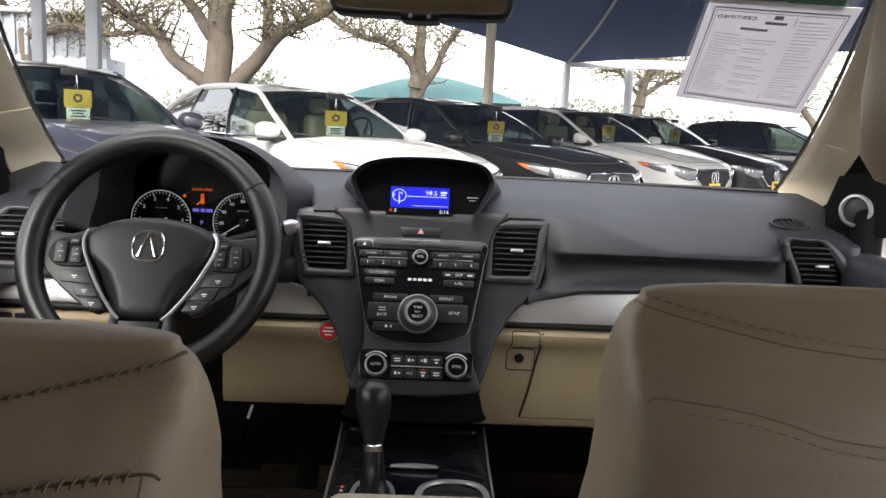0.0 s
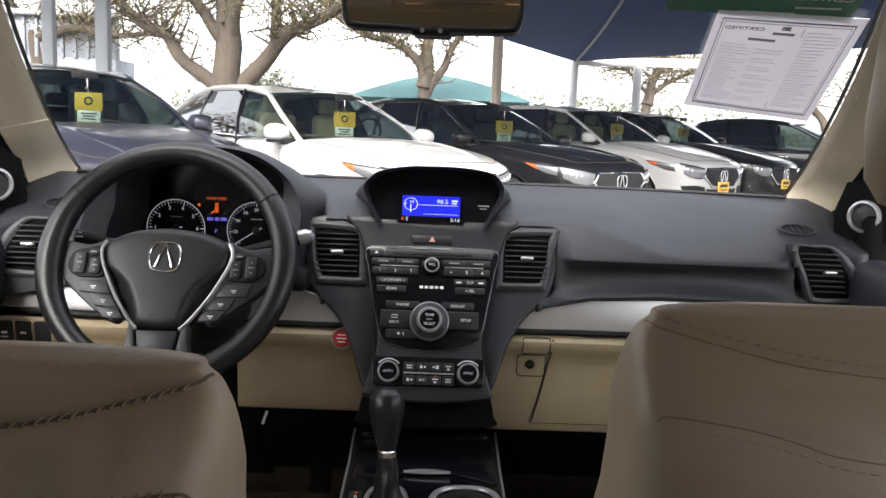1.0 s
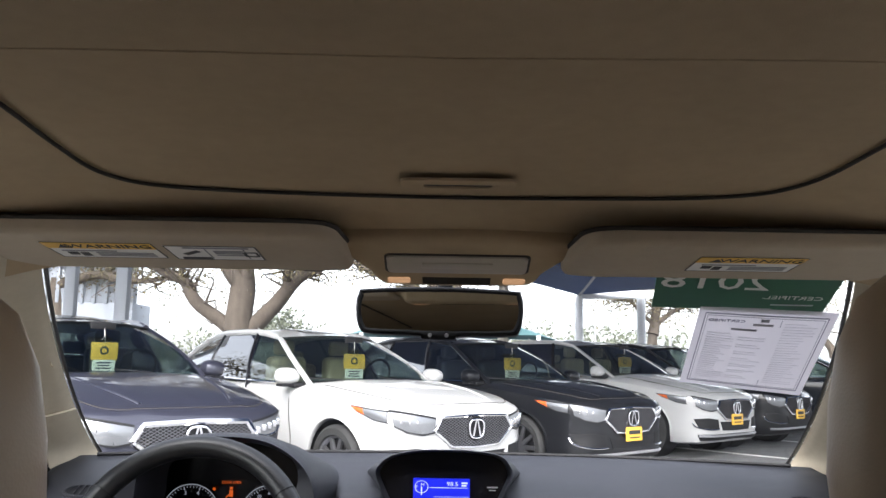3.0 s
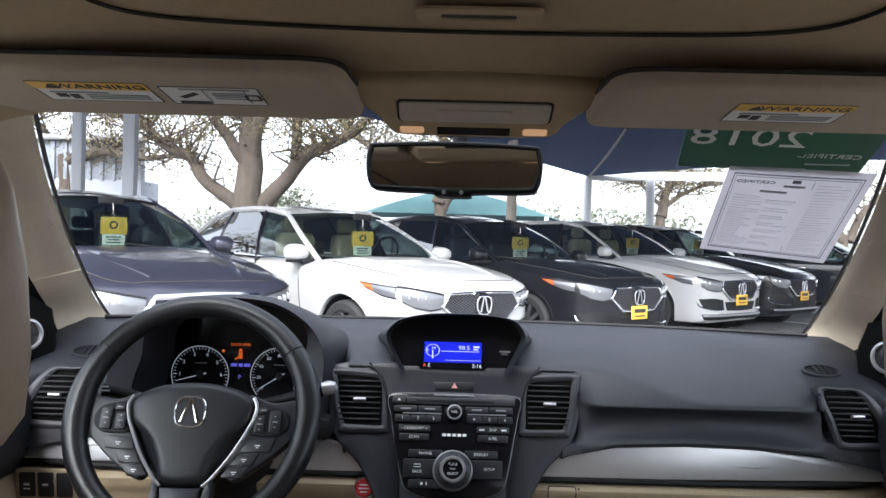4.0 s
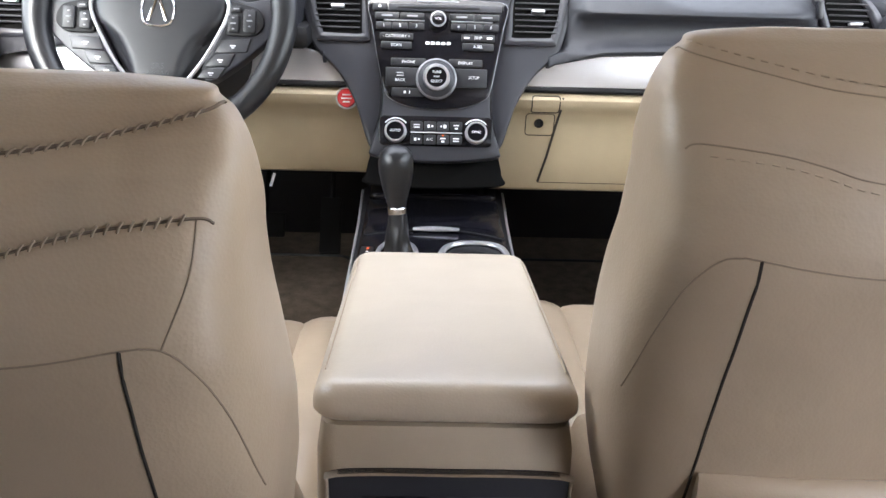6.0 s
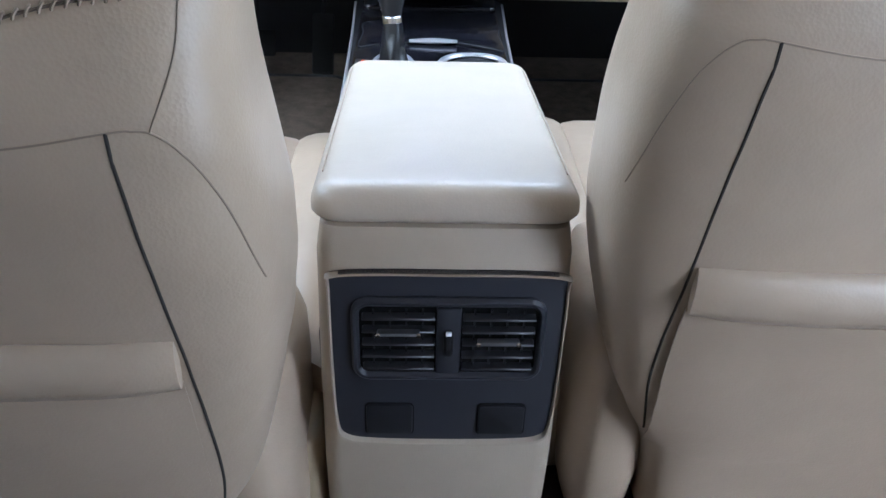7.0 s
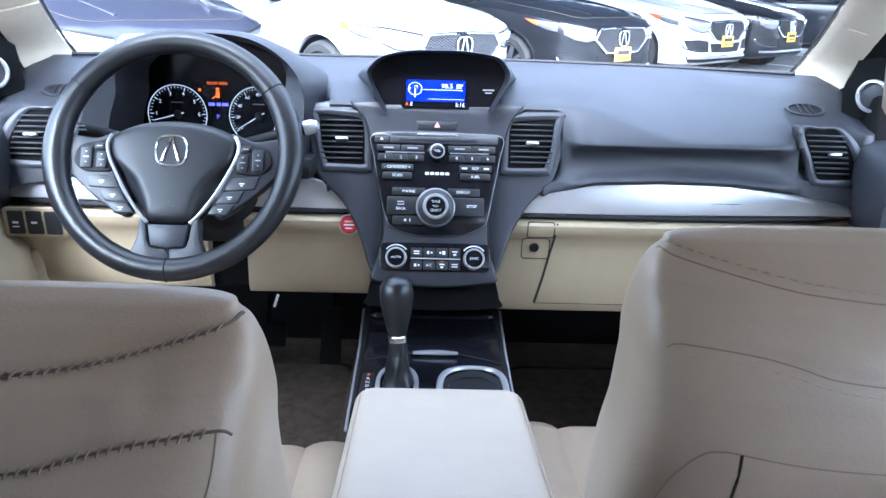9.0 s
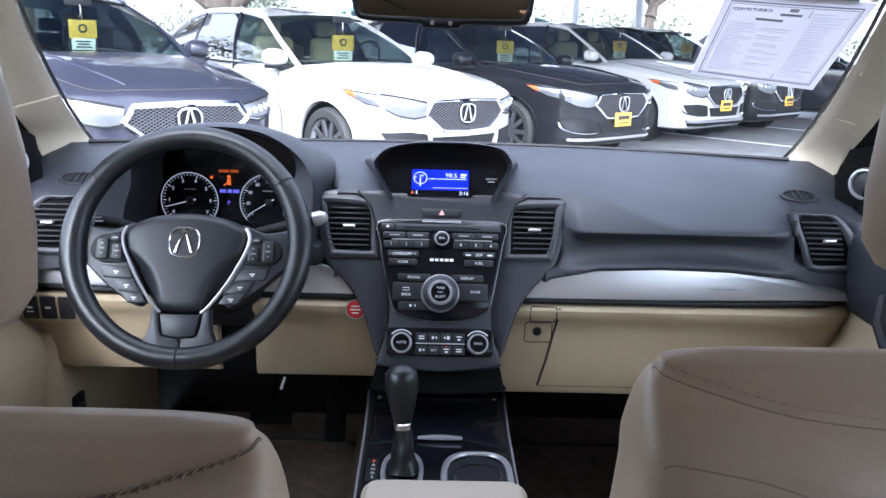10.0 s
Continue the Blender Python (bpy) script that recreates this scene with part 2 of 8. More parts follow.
def box(sx, sy, sz, bev=0.0, seg=2, at=(0, 0, 0), M=None):
    bm = bmesh.new()
    bmesh.ops.create_cube(bm, size=1)
    bmesh.ops.scale(bm, vec=(sx, sy, sz), verts=bm.verts)
    bevelled(bm, bev, seg)
    bmesh.ops.translate(bm, vec=at, verts=bm.verts)
    return finish(bm, M)


def rrect(w, h, r, n=5, cx=0, cy=0):
    pts = []
    for qx, qy, a0 in ((1, 1, 0), (-1, 1, 90), (-1, -1, 180), (1, -1, 270)):
        for i in range(n + 1):
            a = radians(a0 + 90 * i / n)
            pts.append((cx + qx * (w / 2 - r) + r * math.cos(a), cy + qy * (h / 2 - r) + r * math.sin(a)))
    return pts


def smooth_poly(pts, n=6, closed=True):
    """Catmull-Rom through points of any dimension."""
    out, m = [], len(pts)
    P = [Vector(p) for p in pts]
    for i in range(m if closed else m - 1):
        if closed:
            a, b, c, d = P[i - 1], P[i], P[(i + 1) % m], P[(i + 2) % m]
        else:
            a, b, c, d = P[max(i - 1, 0)], P[i], P[i + 1], P[min(i + 2, m - 1)]
        for k in range(n):
            t = k / n
            out.append(0.5 * ((2 * b) + (c - a) * t + (2 * a - 5 * b + 4 * c - d) * t * t + (3 * b - a - 3 * c + d) * t ** 3))
    if not closed:
        out.append(P[-1])
    return out


def prism(pts, depth, bev=0.0, seg=2, M=None, z0=0.0):
    """A flat outline in XY made depth thick towards +Z, with its front edge rounded."""
    bm = bmesh.new()
    vs = [bm.verts.new((p[0], p[1], z0)) for p in pts]
    f = bm.faces.new(vs)
    if f.normal.z < 0:
        f.normal_flip()
    bm.normal_update()
    if f.normal.z < 0:
        bmesh.ops.reverse_faces(bm, faces=[f])
    r = bmesh.ops.extrude_face_region(bm, geom=[f])
    top = [v for v in r["geom"] if isinstance(v, bmesh.types.BMVert)]
    bmesh.ops.translate(bm, vec=(0, 0, depth), verts=top)
    if bev:
        es = [e for e in bm.edges if all(abs(v.co.z - z0 - depth) < 1e-6 for v in e.verts)]
        bmesh.ops.bevel(bm, geom=es, offset=bev, segments=seg, profile=0.5, affect="EDGES", clamp_overlap=True)
    return finish(bm, M)


def ring_prism(outer, inner, depth, bev=0.0, M=None, z0=0.0):
    """A frame between two outlines with the same number of points."""
    bm = bmesh.new()
    n = len(outer)
    o0 = [bm.verts.new((p[0], p[1], z0)) for p in outer]
    o1 = [bm.verts.new((p[0], p[1], z0 + depth - bev)) for p in outer]
    k = 0.35
    o2 = [bm.verts.new((p[0] + (q[0] - p[0]) * k * bool(bev), p[1] + (q[1] - p[1]) * k * bool(bev), z0 + depth)) for p, q in zip(outer, inner)]
    i2 = [bm.verts.new((q[0] + (p[0] - q[0]) * k * bool(bev), q[1] + (p[1] - q[1]) * k * bool(bev), z0 + depth)) for p, q in zip(outer, inner)]
    i1 = [bm.verts.new((p[0], p[1], z0 + depth - bev)) for p in inner]
    i0 = [bm.verts.new((p[0], p[1], z0)) for p in inner]
    rows = [o0, o1, o2, i2, i1, i0] if bev else [o0, o2, i2, i0]
    for a, b in zip(rows, rows[1:]):
        for i in range(n):
            bm.faces.new((a[i], a[(i + 1) % n], b[(i + 1) % n], b[i]))
    return finish(bm, M)


def lathe(profile, seg=32, M=None, arc=360):
    """A turned body round Z from (radius, height) pairs."""
    bm = bmesh.new()
    rows = []
    cnt = seg if arc == 360 else seg + 1
    for r, z in profile:
        rows.append([bm.verts.new((max(r, 1e-5) * math.cos(radians(arc * i / seg)), max(r, 1e-5) * math.sin(radians(arc * i / seg)), z)) for i in range(cnt)])
    for a, b in zip(rows, rows[1:]):
        for i in range(cnt if arc == 360 else cnt - 1):
            bm.faces.new((a[i], a[(i + 1) % cnt], b[(i + 1) % cnt], b[i]))
    bmesh.ops.remove_doubles(bm, verts=bm.verts, dist=2e-5)
    return finish(bm, M)


def tube(points, radius, seg=8, closed=False, M=None, flat=1.0):
    """A round bar along points; radius a number or one for each point."""
    bm = bmesh.new()
    P = [Vector(p) for p in points]
    n = len(P)
    R = radius if isinstance(radius, (list, tuple)) else [radius] * n
    rows, ref = [], Vector((0, 0, 1))
    for i in range(n):
        a, b = (P[i - 1], P[(i + 1) % n]) if closed else (P[max(i - 1, 0)], P[min(i + 1, n - 1)])
        t = (b - a).normalized()
        if abs(t.dot(ref)) > 0.95:
            ref = Vector((0, 1, 0)) if abs(t.y) < 0.9 else Vector((1, 0, 0))
        u = t.cross(ref).normalized()
        v = t.cross(u)
        ref = -v if v.dot(ref) < 0 else v
        rows.append([bm.verts.new(P[i] + R[i] * (u * math.cos(2 * math.pi * k / seg) + v * flat * math.sin(2 * math.pi * k / seg))) for k in range(seg)])
    for i in range(n if closed else n - 1):
        a, b = rows[i], rows[(i + 1) % n]
        for k in range(seg):
            bm.faces.new((a[k], a[(k + 1) % seg], b[(k + 1) % seg], b[k]))
    if not closed:
        bm.faces.new(rows[0])
        bm.faces.new(rows[-1])
    return finish(bm, M)


def loft(rings, closed_ring=True, caps=True, M=None):
    """Skin over rows of points that all have the same count."""
    bm = bmesh.new()
    rows = [[bm.verts.new(p) for p in r] for r in rings]
    n = len(rows[0])
    for a, b in zip(rows, rows[1:]):
        for i in range(n if closed_ring else n - 1):
            bm.faces.new((a[i], a[(i + 1) % n], b[(i + 1) % n], b[i]))
    if caps and closed_ring:
        bm.faces.new(rows[0])
        bm.faces.new(rows[-1])
    return finish(bm, M)


def sheet(rows, thick, M=None):
    """An open skin over a grid of points, given thickness."""
    bm = bmesh.new()
    vs = [[bm.verts.new(p) for p in r] for r in rows]
    for a, b in zip(vs, vs[1:]):
        for i in range(len(a) - 1):
            bm.faces.new((a[i], a[i + 1], b[i + 1], b[i]))
    bm.normal_update()
    if thick:
        bmesh.ops.solidify(bm, geom=list(bm.faces), thickness=thick)
    return finish(bm, M)


def joined(*bms):
    """Several pieces of one part in one bmesh."""
    out = bmesh.new()
    for b in bms:
        me = bpy.data.meshes.new("tmp")
        b.to_mesh(me)
        b.free()
        out.from_mesh(me)
        bpy.data.meshes.remove(me)
    return out


def lettering(text, size, M, mat, parent, name="lettering", depth=0.0003, mirror=False, align="CENTER", width=1.0):
    c = bpy.data.curves.new("text", "FONT")
    c.body, c.size, c.extrude, c.align_x, c.align_y = text, size, depth, align, "CENTER"
    c.resolution_u = 2
    tmp = new("text", c)
    me = bpy.data.meshes.new_from_object(tmp.evaluated_get(bpy.context.evaluated_depsgraph_get()))
    bpy.data.objects.remove(tmp)
    bpy.data.curves.remove(c)
    bm = bmesh.new()
    bm.from_mesh(me)
    bpy.data.meshes.remove(me)
    bmesh.ops.scale(bm, vec=(-width if mirror else width, 1, 1), verts=bm.verts)
    return part(name, finish(bm, M), mat, parent, smooth=0)


def bar(w, h, M, mat, parent, x=0, y=0, name="print_bar", d=0.0006):
    return part(name, box(w, h, d, M=M @ Matrix.Translation((x, y, 0))), mat, parent, smooth=0)


def bars_of(rects, M, mat, parent, name="print"):
    """One block of unreadable print as plain bars (x, y, w, h)."""
    return part(name, joined(*[box(w, h, 0.0006, at=(x, y, 0), M=M) for x, y, w, h in rects]), mat, parent, smooth=0)


def linear(pts, n=6):
    """A polyline cut into even shares of each leg."""
    P = [Vector(p) for p in pts]
    out = []
    for a, b in zip(P, P[1:]):
        out += [a.lerp(b, k / n) for k in range(n)]
    return out + [P[-1]]


def bvh_of(bm):
    from mathutils.bvhtree import BVHTree
    return BVHTree.FromBMesh(bm)


# ---- the car's shell: floor, sides, roof, windscreen ----
def sgnpow(v, p):
    return math.copysign(abs(v) ** p, v)


def roof_z(x, y):
    z = 1.583 - 0.10 * min(1, abs(x) / 0.74) ** 5
    if y > 2.95:
        z -= 0.075 * ((y - 2.95) / 0.48) ** 2.0
    if y < 1.4:
        z -= 0.10 * ((1.4 - y) / 0.5) ** 2
    return z


def shell():
    floor = tagged(part("floor", joined(box(1.5, 4.1, 0.03, 0.008, at=(0, 2.72, 0.355)),
                                        box(1.5, 0.9, 0.03, 0.01, M=pose(0, 4.98, 0.60, 40))), CARPET),
                   "dark brown carpeted car floor", "car floor", kind="structure")
    tunnel = tagged(part("floor_tunnel", loft([[(sx * w, y, z) for sx, w, z in ((-1, .17, .36), (-1, .15, .41), (-1, .10, .44), (1, .10, .44), (1, .15, .41), (1, .17, .36))]
                                               for y in (1.0, 2.5, 3.2, 4.0, 4.6)]), CARPET), "brown carpet over the raised floor tunnel", "car floor", kind="structure")
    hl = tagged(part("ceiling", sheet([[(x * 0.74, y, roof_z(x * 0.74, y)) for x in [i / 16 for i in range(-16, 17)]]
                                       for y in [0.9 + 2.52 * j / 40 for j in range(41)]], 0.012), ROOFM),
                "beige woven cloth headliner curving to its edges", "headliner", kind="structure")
    roof = tagged(part("roof", sheet([[(x * 0.84, y, 1.64 - 0.07 * abs(x) ** 4 - 0.05 * max(0, (y - 2.6) / 0.85) ** 2) for x in [i / 8 for i in range(-8, 9)]]
                                      for y in [0.7 + 2.75 * j / 10 for j in range(11)]], 0.01), SHELL), "painted steel roof of the car", "car roof", kind="structure")
    for s, side in ((-1, "left"), (1, "right")):
        walls = joined(
            box(0.10, 1.75, 0.70, 0.02, at=(s * 0.835, 3.45, 0.66)),            # front door skin
            box(0.10, 0.95, 0.75, 0.02, at=(s * 0.835, 1.05, 0.66)),            # rear quarter
            box(0.10, 1.10, 0.75, 0.02, at=(s * 0.835, 2.05, 0.68)) if s < 0 else box(0.08, 0.60, 1.20, 0.02, at=(0.80, 1.76, 0.92)),   # rear door; right: unseen panel sized so its gap lights the seat backs
            box(0.10, 1.10, 0.12, 0.02, at=(s * 0.84, 2.05, 0.355)),           # sill
            box(0.08, 2.95, 0.07, 0.02, at=(s * 0.775, 2.05, 1.535)),           # roof rail
            box(0.07, 0.20, 1.15, 0.02, at=(s * 0.795, 2.53, 1.0)),             # middle pillar
            box(0.09, 0.35, 0.60, 0.02, at=(s * 0.79, 0.75, 1.25)),             # rear pillar
            box(0.10, 0.95, 0.7, 0.02, at=(s * 0.86, 4.85, 0.65)))              # front wing
        tagged(part("wall_" + side, walls, SHELL), "painted steel side of the car with door openings", "car side", kind="structure")
        if s < 0:
            tagged(part("side_window", box(0.006, 0.86, 0.46, 0.001, at=(s * 0.80, 2.02, 1.28)), PRIVACY), "dark tinted rear door window", "window", kind="structure")
        tagged(part("quarter_window", box(0.006, 0.62, 0.46, 0.001, at=(s * 0.80, 1.26, 1.28)), PRIVACY), "dark tinted rear quarter window", "window", kind="structure")
        tagged(part("window_post", box(0.05, 0.06, 0.50, 0.01, at=(s * 0.80, 1.58, 1.28)), BLACK), "black post between the rear side windows", "window post", kind="structure")
    tagged(part("rear_window", box(1.5, 0.006, 0.40, 0.001, at=(0, 0.68, 1.30)), PRIVACY), "dark tinted rear window", "window", kind="structure")
    lamp = thing("rear_dome_lamp", "lit warm lamp on the rear headliner", "lamp", (0.03, 2.02, 1.567))
    part("lens", box(0.10, 0.07, 0.012, 0.004, at=(0.03, 2.02, 1.569)), LAMPGLOW, lamp)
    part("bezel", ring_prism(rrect(0.14, 0.11, 0.01), rrect(0.10, 0.07, 0.006), 0.012, 0.003, Matrix.Translation((0.03, 2.02, 1.579)) @ Matrix.Rotation(math.pi, 4, "X")), BEIGE, lamp)
    back = joined(box(1.6, 0.10, 0.85, 0.02, at=(0, 0.62, 0.70)), box(1.6, 0.10, 0.12, 0.02, at=(0, 0.72, 1.50)))
    tagged(part("wall_rear", back, SHELL), "rear end of the car below and above the rear window", "car rear", kind="structure")
    fw = thing("firewall", "black bulkhead and cowl ahead of the dashboard", "bulkhead", (0, 4.62, 0.4), kind="structure")
    part("bulkhead_panel", box(1.6, 0.06, 0.78, 0.01, at=(0, 4.62, 0.70)), BLACK, fw)
    part("cowl", box(1.6, 0.9, 0.05, 0.02, at=(0, 4.95, 1.02)), BLACK, fw)
    part("scuttle", box(1.68, 0.50, 0.05, 0.01, at=(0, 4.53, 1.085)), BLACK, fw)


def screen_point(u, v):
    """The windscreen: u across from -1 to 1, v from the base to the top edge."""
    yb, zb = 4.36 - 0.22 * abs(u) ** 2.2, 1.150 + 0.012 * abs(u) ** 2
    yt, zt = 3.455 - 0.05 * abs(u) ** 2, 1.535 - 0.03 * abs(u) ** 2
    xb, xt = 0.83 * u, 0.655 * u
    bow = 0.035 * math.sin(math.pi * v)
    return Vector((xb + (xt - xb) * v, yb + (yt - yb) * v + bow * 0.35, zb + (zt - zb) * v + bow))


def windscreen():
    w = thing("windshield", "clear laminated windscreen with a dotted black border", "windscreen", (0, 4.3, 1.15), kind="structure")
    g = part("pane", sheet([[screen_point(u / 12, v / 10) for u in range(-12, 13)] for v in range(11)], 0), CLEAR, w)
    g.visible_shadow = False
    # dotted sunshade band behind the mirror
    dots = bmesh.new()
    for i in range(-30, 31):
        for j in range(20):
            u, v = i * 0.0105, 0.985 - j * 0.0105
            lim = 0.84 + 0.10 * (abs(u) / 0.32) ** 2
            if v < lim:
                continue
            p = screen_point(u + (0.00525 if j % 2 else 0), v) + Vector((0, -0.002, -0.003))
            r = 0.0027 * (0.55 + 0.45 * min(1, (v - lim) / 0.06))
            M = Matrix.Translation(p) @ Matrix.Rotation(radians(-22), 4, "X")
            bmesh.ops.create_circle(dots, cap_ends=True, segments=6, radius=r, matrix=M)
    part("dotted_band", dots, FRIT, w, "black ceramic dots", smooth=0)
    # black border along the base and sides
    for nm, pts, rad in (("border_base", [screen_point(u / 16, 0.015) + Vector((0, -0.004, -0.002)) for u in range(-16, 17)], 0.012),
                         ("border_side", [screen_point(-0.985, v / 10) + Vector((0.003, -0.004, 0)) for v in range(11)], 0.006),
                         ("border_side", [screen_point(0.985, v / 10) + Vector((-0.003, -0.004, 0)) for v in range(11)], 0.006)):
        part(nm, tube(pts, rad, 6, flat=0.4), FRIT, w)
    return w


def a_pillar(s):
    """Cloth-covered trim beside the windscreen; s: -1 driver's side, 1 the other."""
    ob = thing("pillar_trim", "beige cloth-covered windscreen pillar trim", "pillar trim", (s * 0.77, 4.17, 1.15), kind="structure")
    rows, dark_rows = [], []
    for i in range(15):
        v = -0.06 + 1.10 * i / 14
        e = Vector((0.750 - 0.215 * max(0, v - 0.02) ** 1.5, 4.20 + (3.40 - 4.20) * v, 1.151 + (1.501 - 1.151) * v + 0.022 * math.sin(math.pi * min(1, max(0, v)))))
        w = 1.0 + 0.9 * max(0, v - 0.75) / 0.3 + 0.5 * max(0, 0.15 - v) / 0.2
        prof = [(0.035, 0.035, 0.0), (0.004, 0.012, 0.0), (0.0, -0.006, 0.002), (0.008, -0.026 * w, -0.004), (0.028, -0.052 * w, -0.010), (0.050, -0.072 * w, -0.018), (0.075, -0.075 * w, -0.022), (0.085, 0.01, -0.01)]
        band = [(0.050, -0.062 * w, -0.020), (0.068, -0.088 * w, -0.026), (0.098, -0.125 * w, -0.036), (0.125, -0.115 * w, -0.036), (0.125, 0.0, -0.02), (0.072, 0.0, -0.01)]
        dark_rows.append([(s * (e.x + a), e.y + b, e.z + c) for a, b, c in band])
        rows.append([(s * (e.x + a), e.y + b, e.z + c) for a, b, c in smooth_poly(prof, 4, True)])
    part("cover", loft(rows), PILLAR, ob)
    part("door_seal", loft(dark_rows), CAVITY, ob, "black door seal")
    part("edge_seal", tube([Vector(r[4]) + Vector((-s * 0.001, 0.012, 0.002)) for r in rows], 0.0035, 6), FRIT, ob, "dark seal along the glass")
    part("clip_mark", tube([(s * (0.668 + 0.006 * math.cos(a)), 3.735 + 0.012, 1.362 + 0.010 * math.sin(a)) for a in [k * math.pi / 8 - 1.6 for k in range(9)]], 0.0012, 5), BEIGE, ob)
    # lower end of the trim, curving down on to the dashboard
    inner_edge = [(0.716, 3.958, 1.276), (0.739, 4.08, 1.215), (0.743, 4.14, 1.178), (0.731, 4.145, 1.140)]
    outer_edge = [(0.772, 3.888, 1.256), (0.786, 3.97, 1.215), (0.787, 4.01, 1.175), (0.779, 4.03, 1.108)]
    rows = []
    for i in range(9):
        f = i / 8
        col = [Vector(p).lerp(Vector(q), f) + Vector((-0.006, -0.012, 0.0)) * math.sin(math.pi * f) for p, q in zip(inner_edge, outer_edge)]
        rows.append([Vector((s * v.x, v.y, v.z)) for v in smooth_poly(col, 4, False)])
    part("foot", sheet(rows, 0.004), PILLAR, ob)
    # dark sail panel with the tweeter
    sail = thing("tweeter_panel", "black corner panel with a silver-ringed tweeter", "speaker", (s * 0.76, 3.83, 1.07))
    M = Matrix.Translation((s * 0.782, 3.895, 1.155)) @ Matrix.Rotation(radians(-s * 52), 4, "Z") @ Matrix.Rotation(radians(90), 4, "X")
    part("panel", prism([(-0.055, -0.045), (0.055, -0.045), (0.06, -0.02), (0.05, 0.045), (0.01, 0.07), (-0.04, 0.06), (-0.06, 0.0)], 0.012, 0.004, M=M, z0=-0.014), CAVITY, sail)
    part("ring", lathe([(0.0235, 0.0), (0.0235, 0.006), (0.025, 0.009), (0.0285, 0.008), (0.030, 0.003), (0.030, 0.0)], 40, M), SILVER, sail, "silver ring")
    part("grille", lathe([(0.0, 0.005), (0.014, 0.004), (0.0235, 0.001)], 32, M), VENTM, sail)
    return ob


def sunroof():
    r = thing("sunroof_shade", "closed beige sliding sunroof shade with a pull handle", "sunroof shade", (0, 2.6, 1.57))
    def z_at(x, y):
        return roof_z(x, y) - 0.0165
    out = smooth_poly([(-0.378, 2.05), (-0.378, 2.5), (-0.380, 2.95), (-0.380, 3.09), (-0.362, 3.172), (-0.29, 3.210), (-0.1, 3.226),
                       (0.13, 3.226), (0.30, 3.212), (0.372, 3.165), (0.396, 3.06), (0.40, 2.93), (0.40, 2.5), (0.40, 2.05)], 6, False)
    rows = []
    n = len(out)
    for k in range(9):
        f = 1 - k / 8
        rows.append([(0.01 + (p[0] - 0.01) * f, 2.05 + (p[1] - 2.05) * f, z_at(0.01 + (p[0] - 0.01) * f, 2.05 + (p[1] - 2.05) * f) + 0.004 * (k == 0)) for p in out])
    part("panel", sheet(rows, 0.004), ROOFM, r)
    part("edge_gap", tube([(p[0], p[1], z_at(p[0], p[1]) + 0.001) for p in out], 0.0022, 6), GAP, r, "dark gap round the shade")
    M = Matrix.Translation((0.008, 3.18, z_at(0, 3.18) - 0.001)) @ Matrix.Rotation(radians(180 + 3), 4, "X")
    part("handle", ring_prism(rrect(0.122, 0.050, 0.010), rrect(0.074, 0.022, 0.008, cy=-0.006), 0.005, 0.002, M), ROOFM, r)
    # dark sheet paints the shade inside the pull
    part("recess_shade", prism(rrect(0.074, 0.022, 0.008, cy=-0.006), 0.0012, M=M), GAP, r)
    part("sag_line", tube([(x / 10 * 0.36, 2.88 - 0.01 * abs(x) / 10, z_at(x / 10 * 0.36, 2.88) + 0.0005) for x in range(-10, 11)], 0.0016, 5), ROOFM, r)


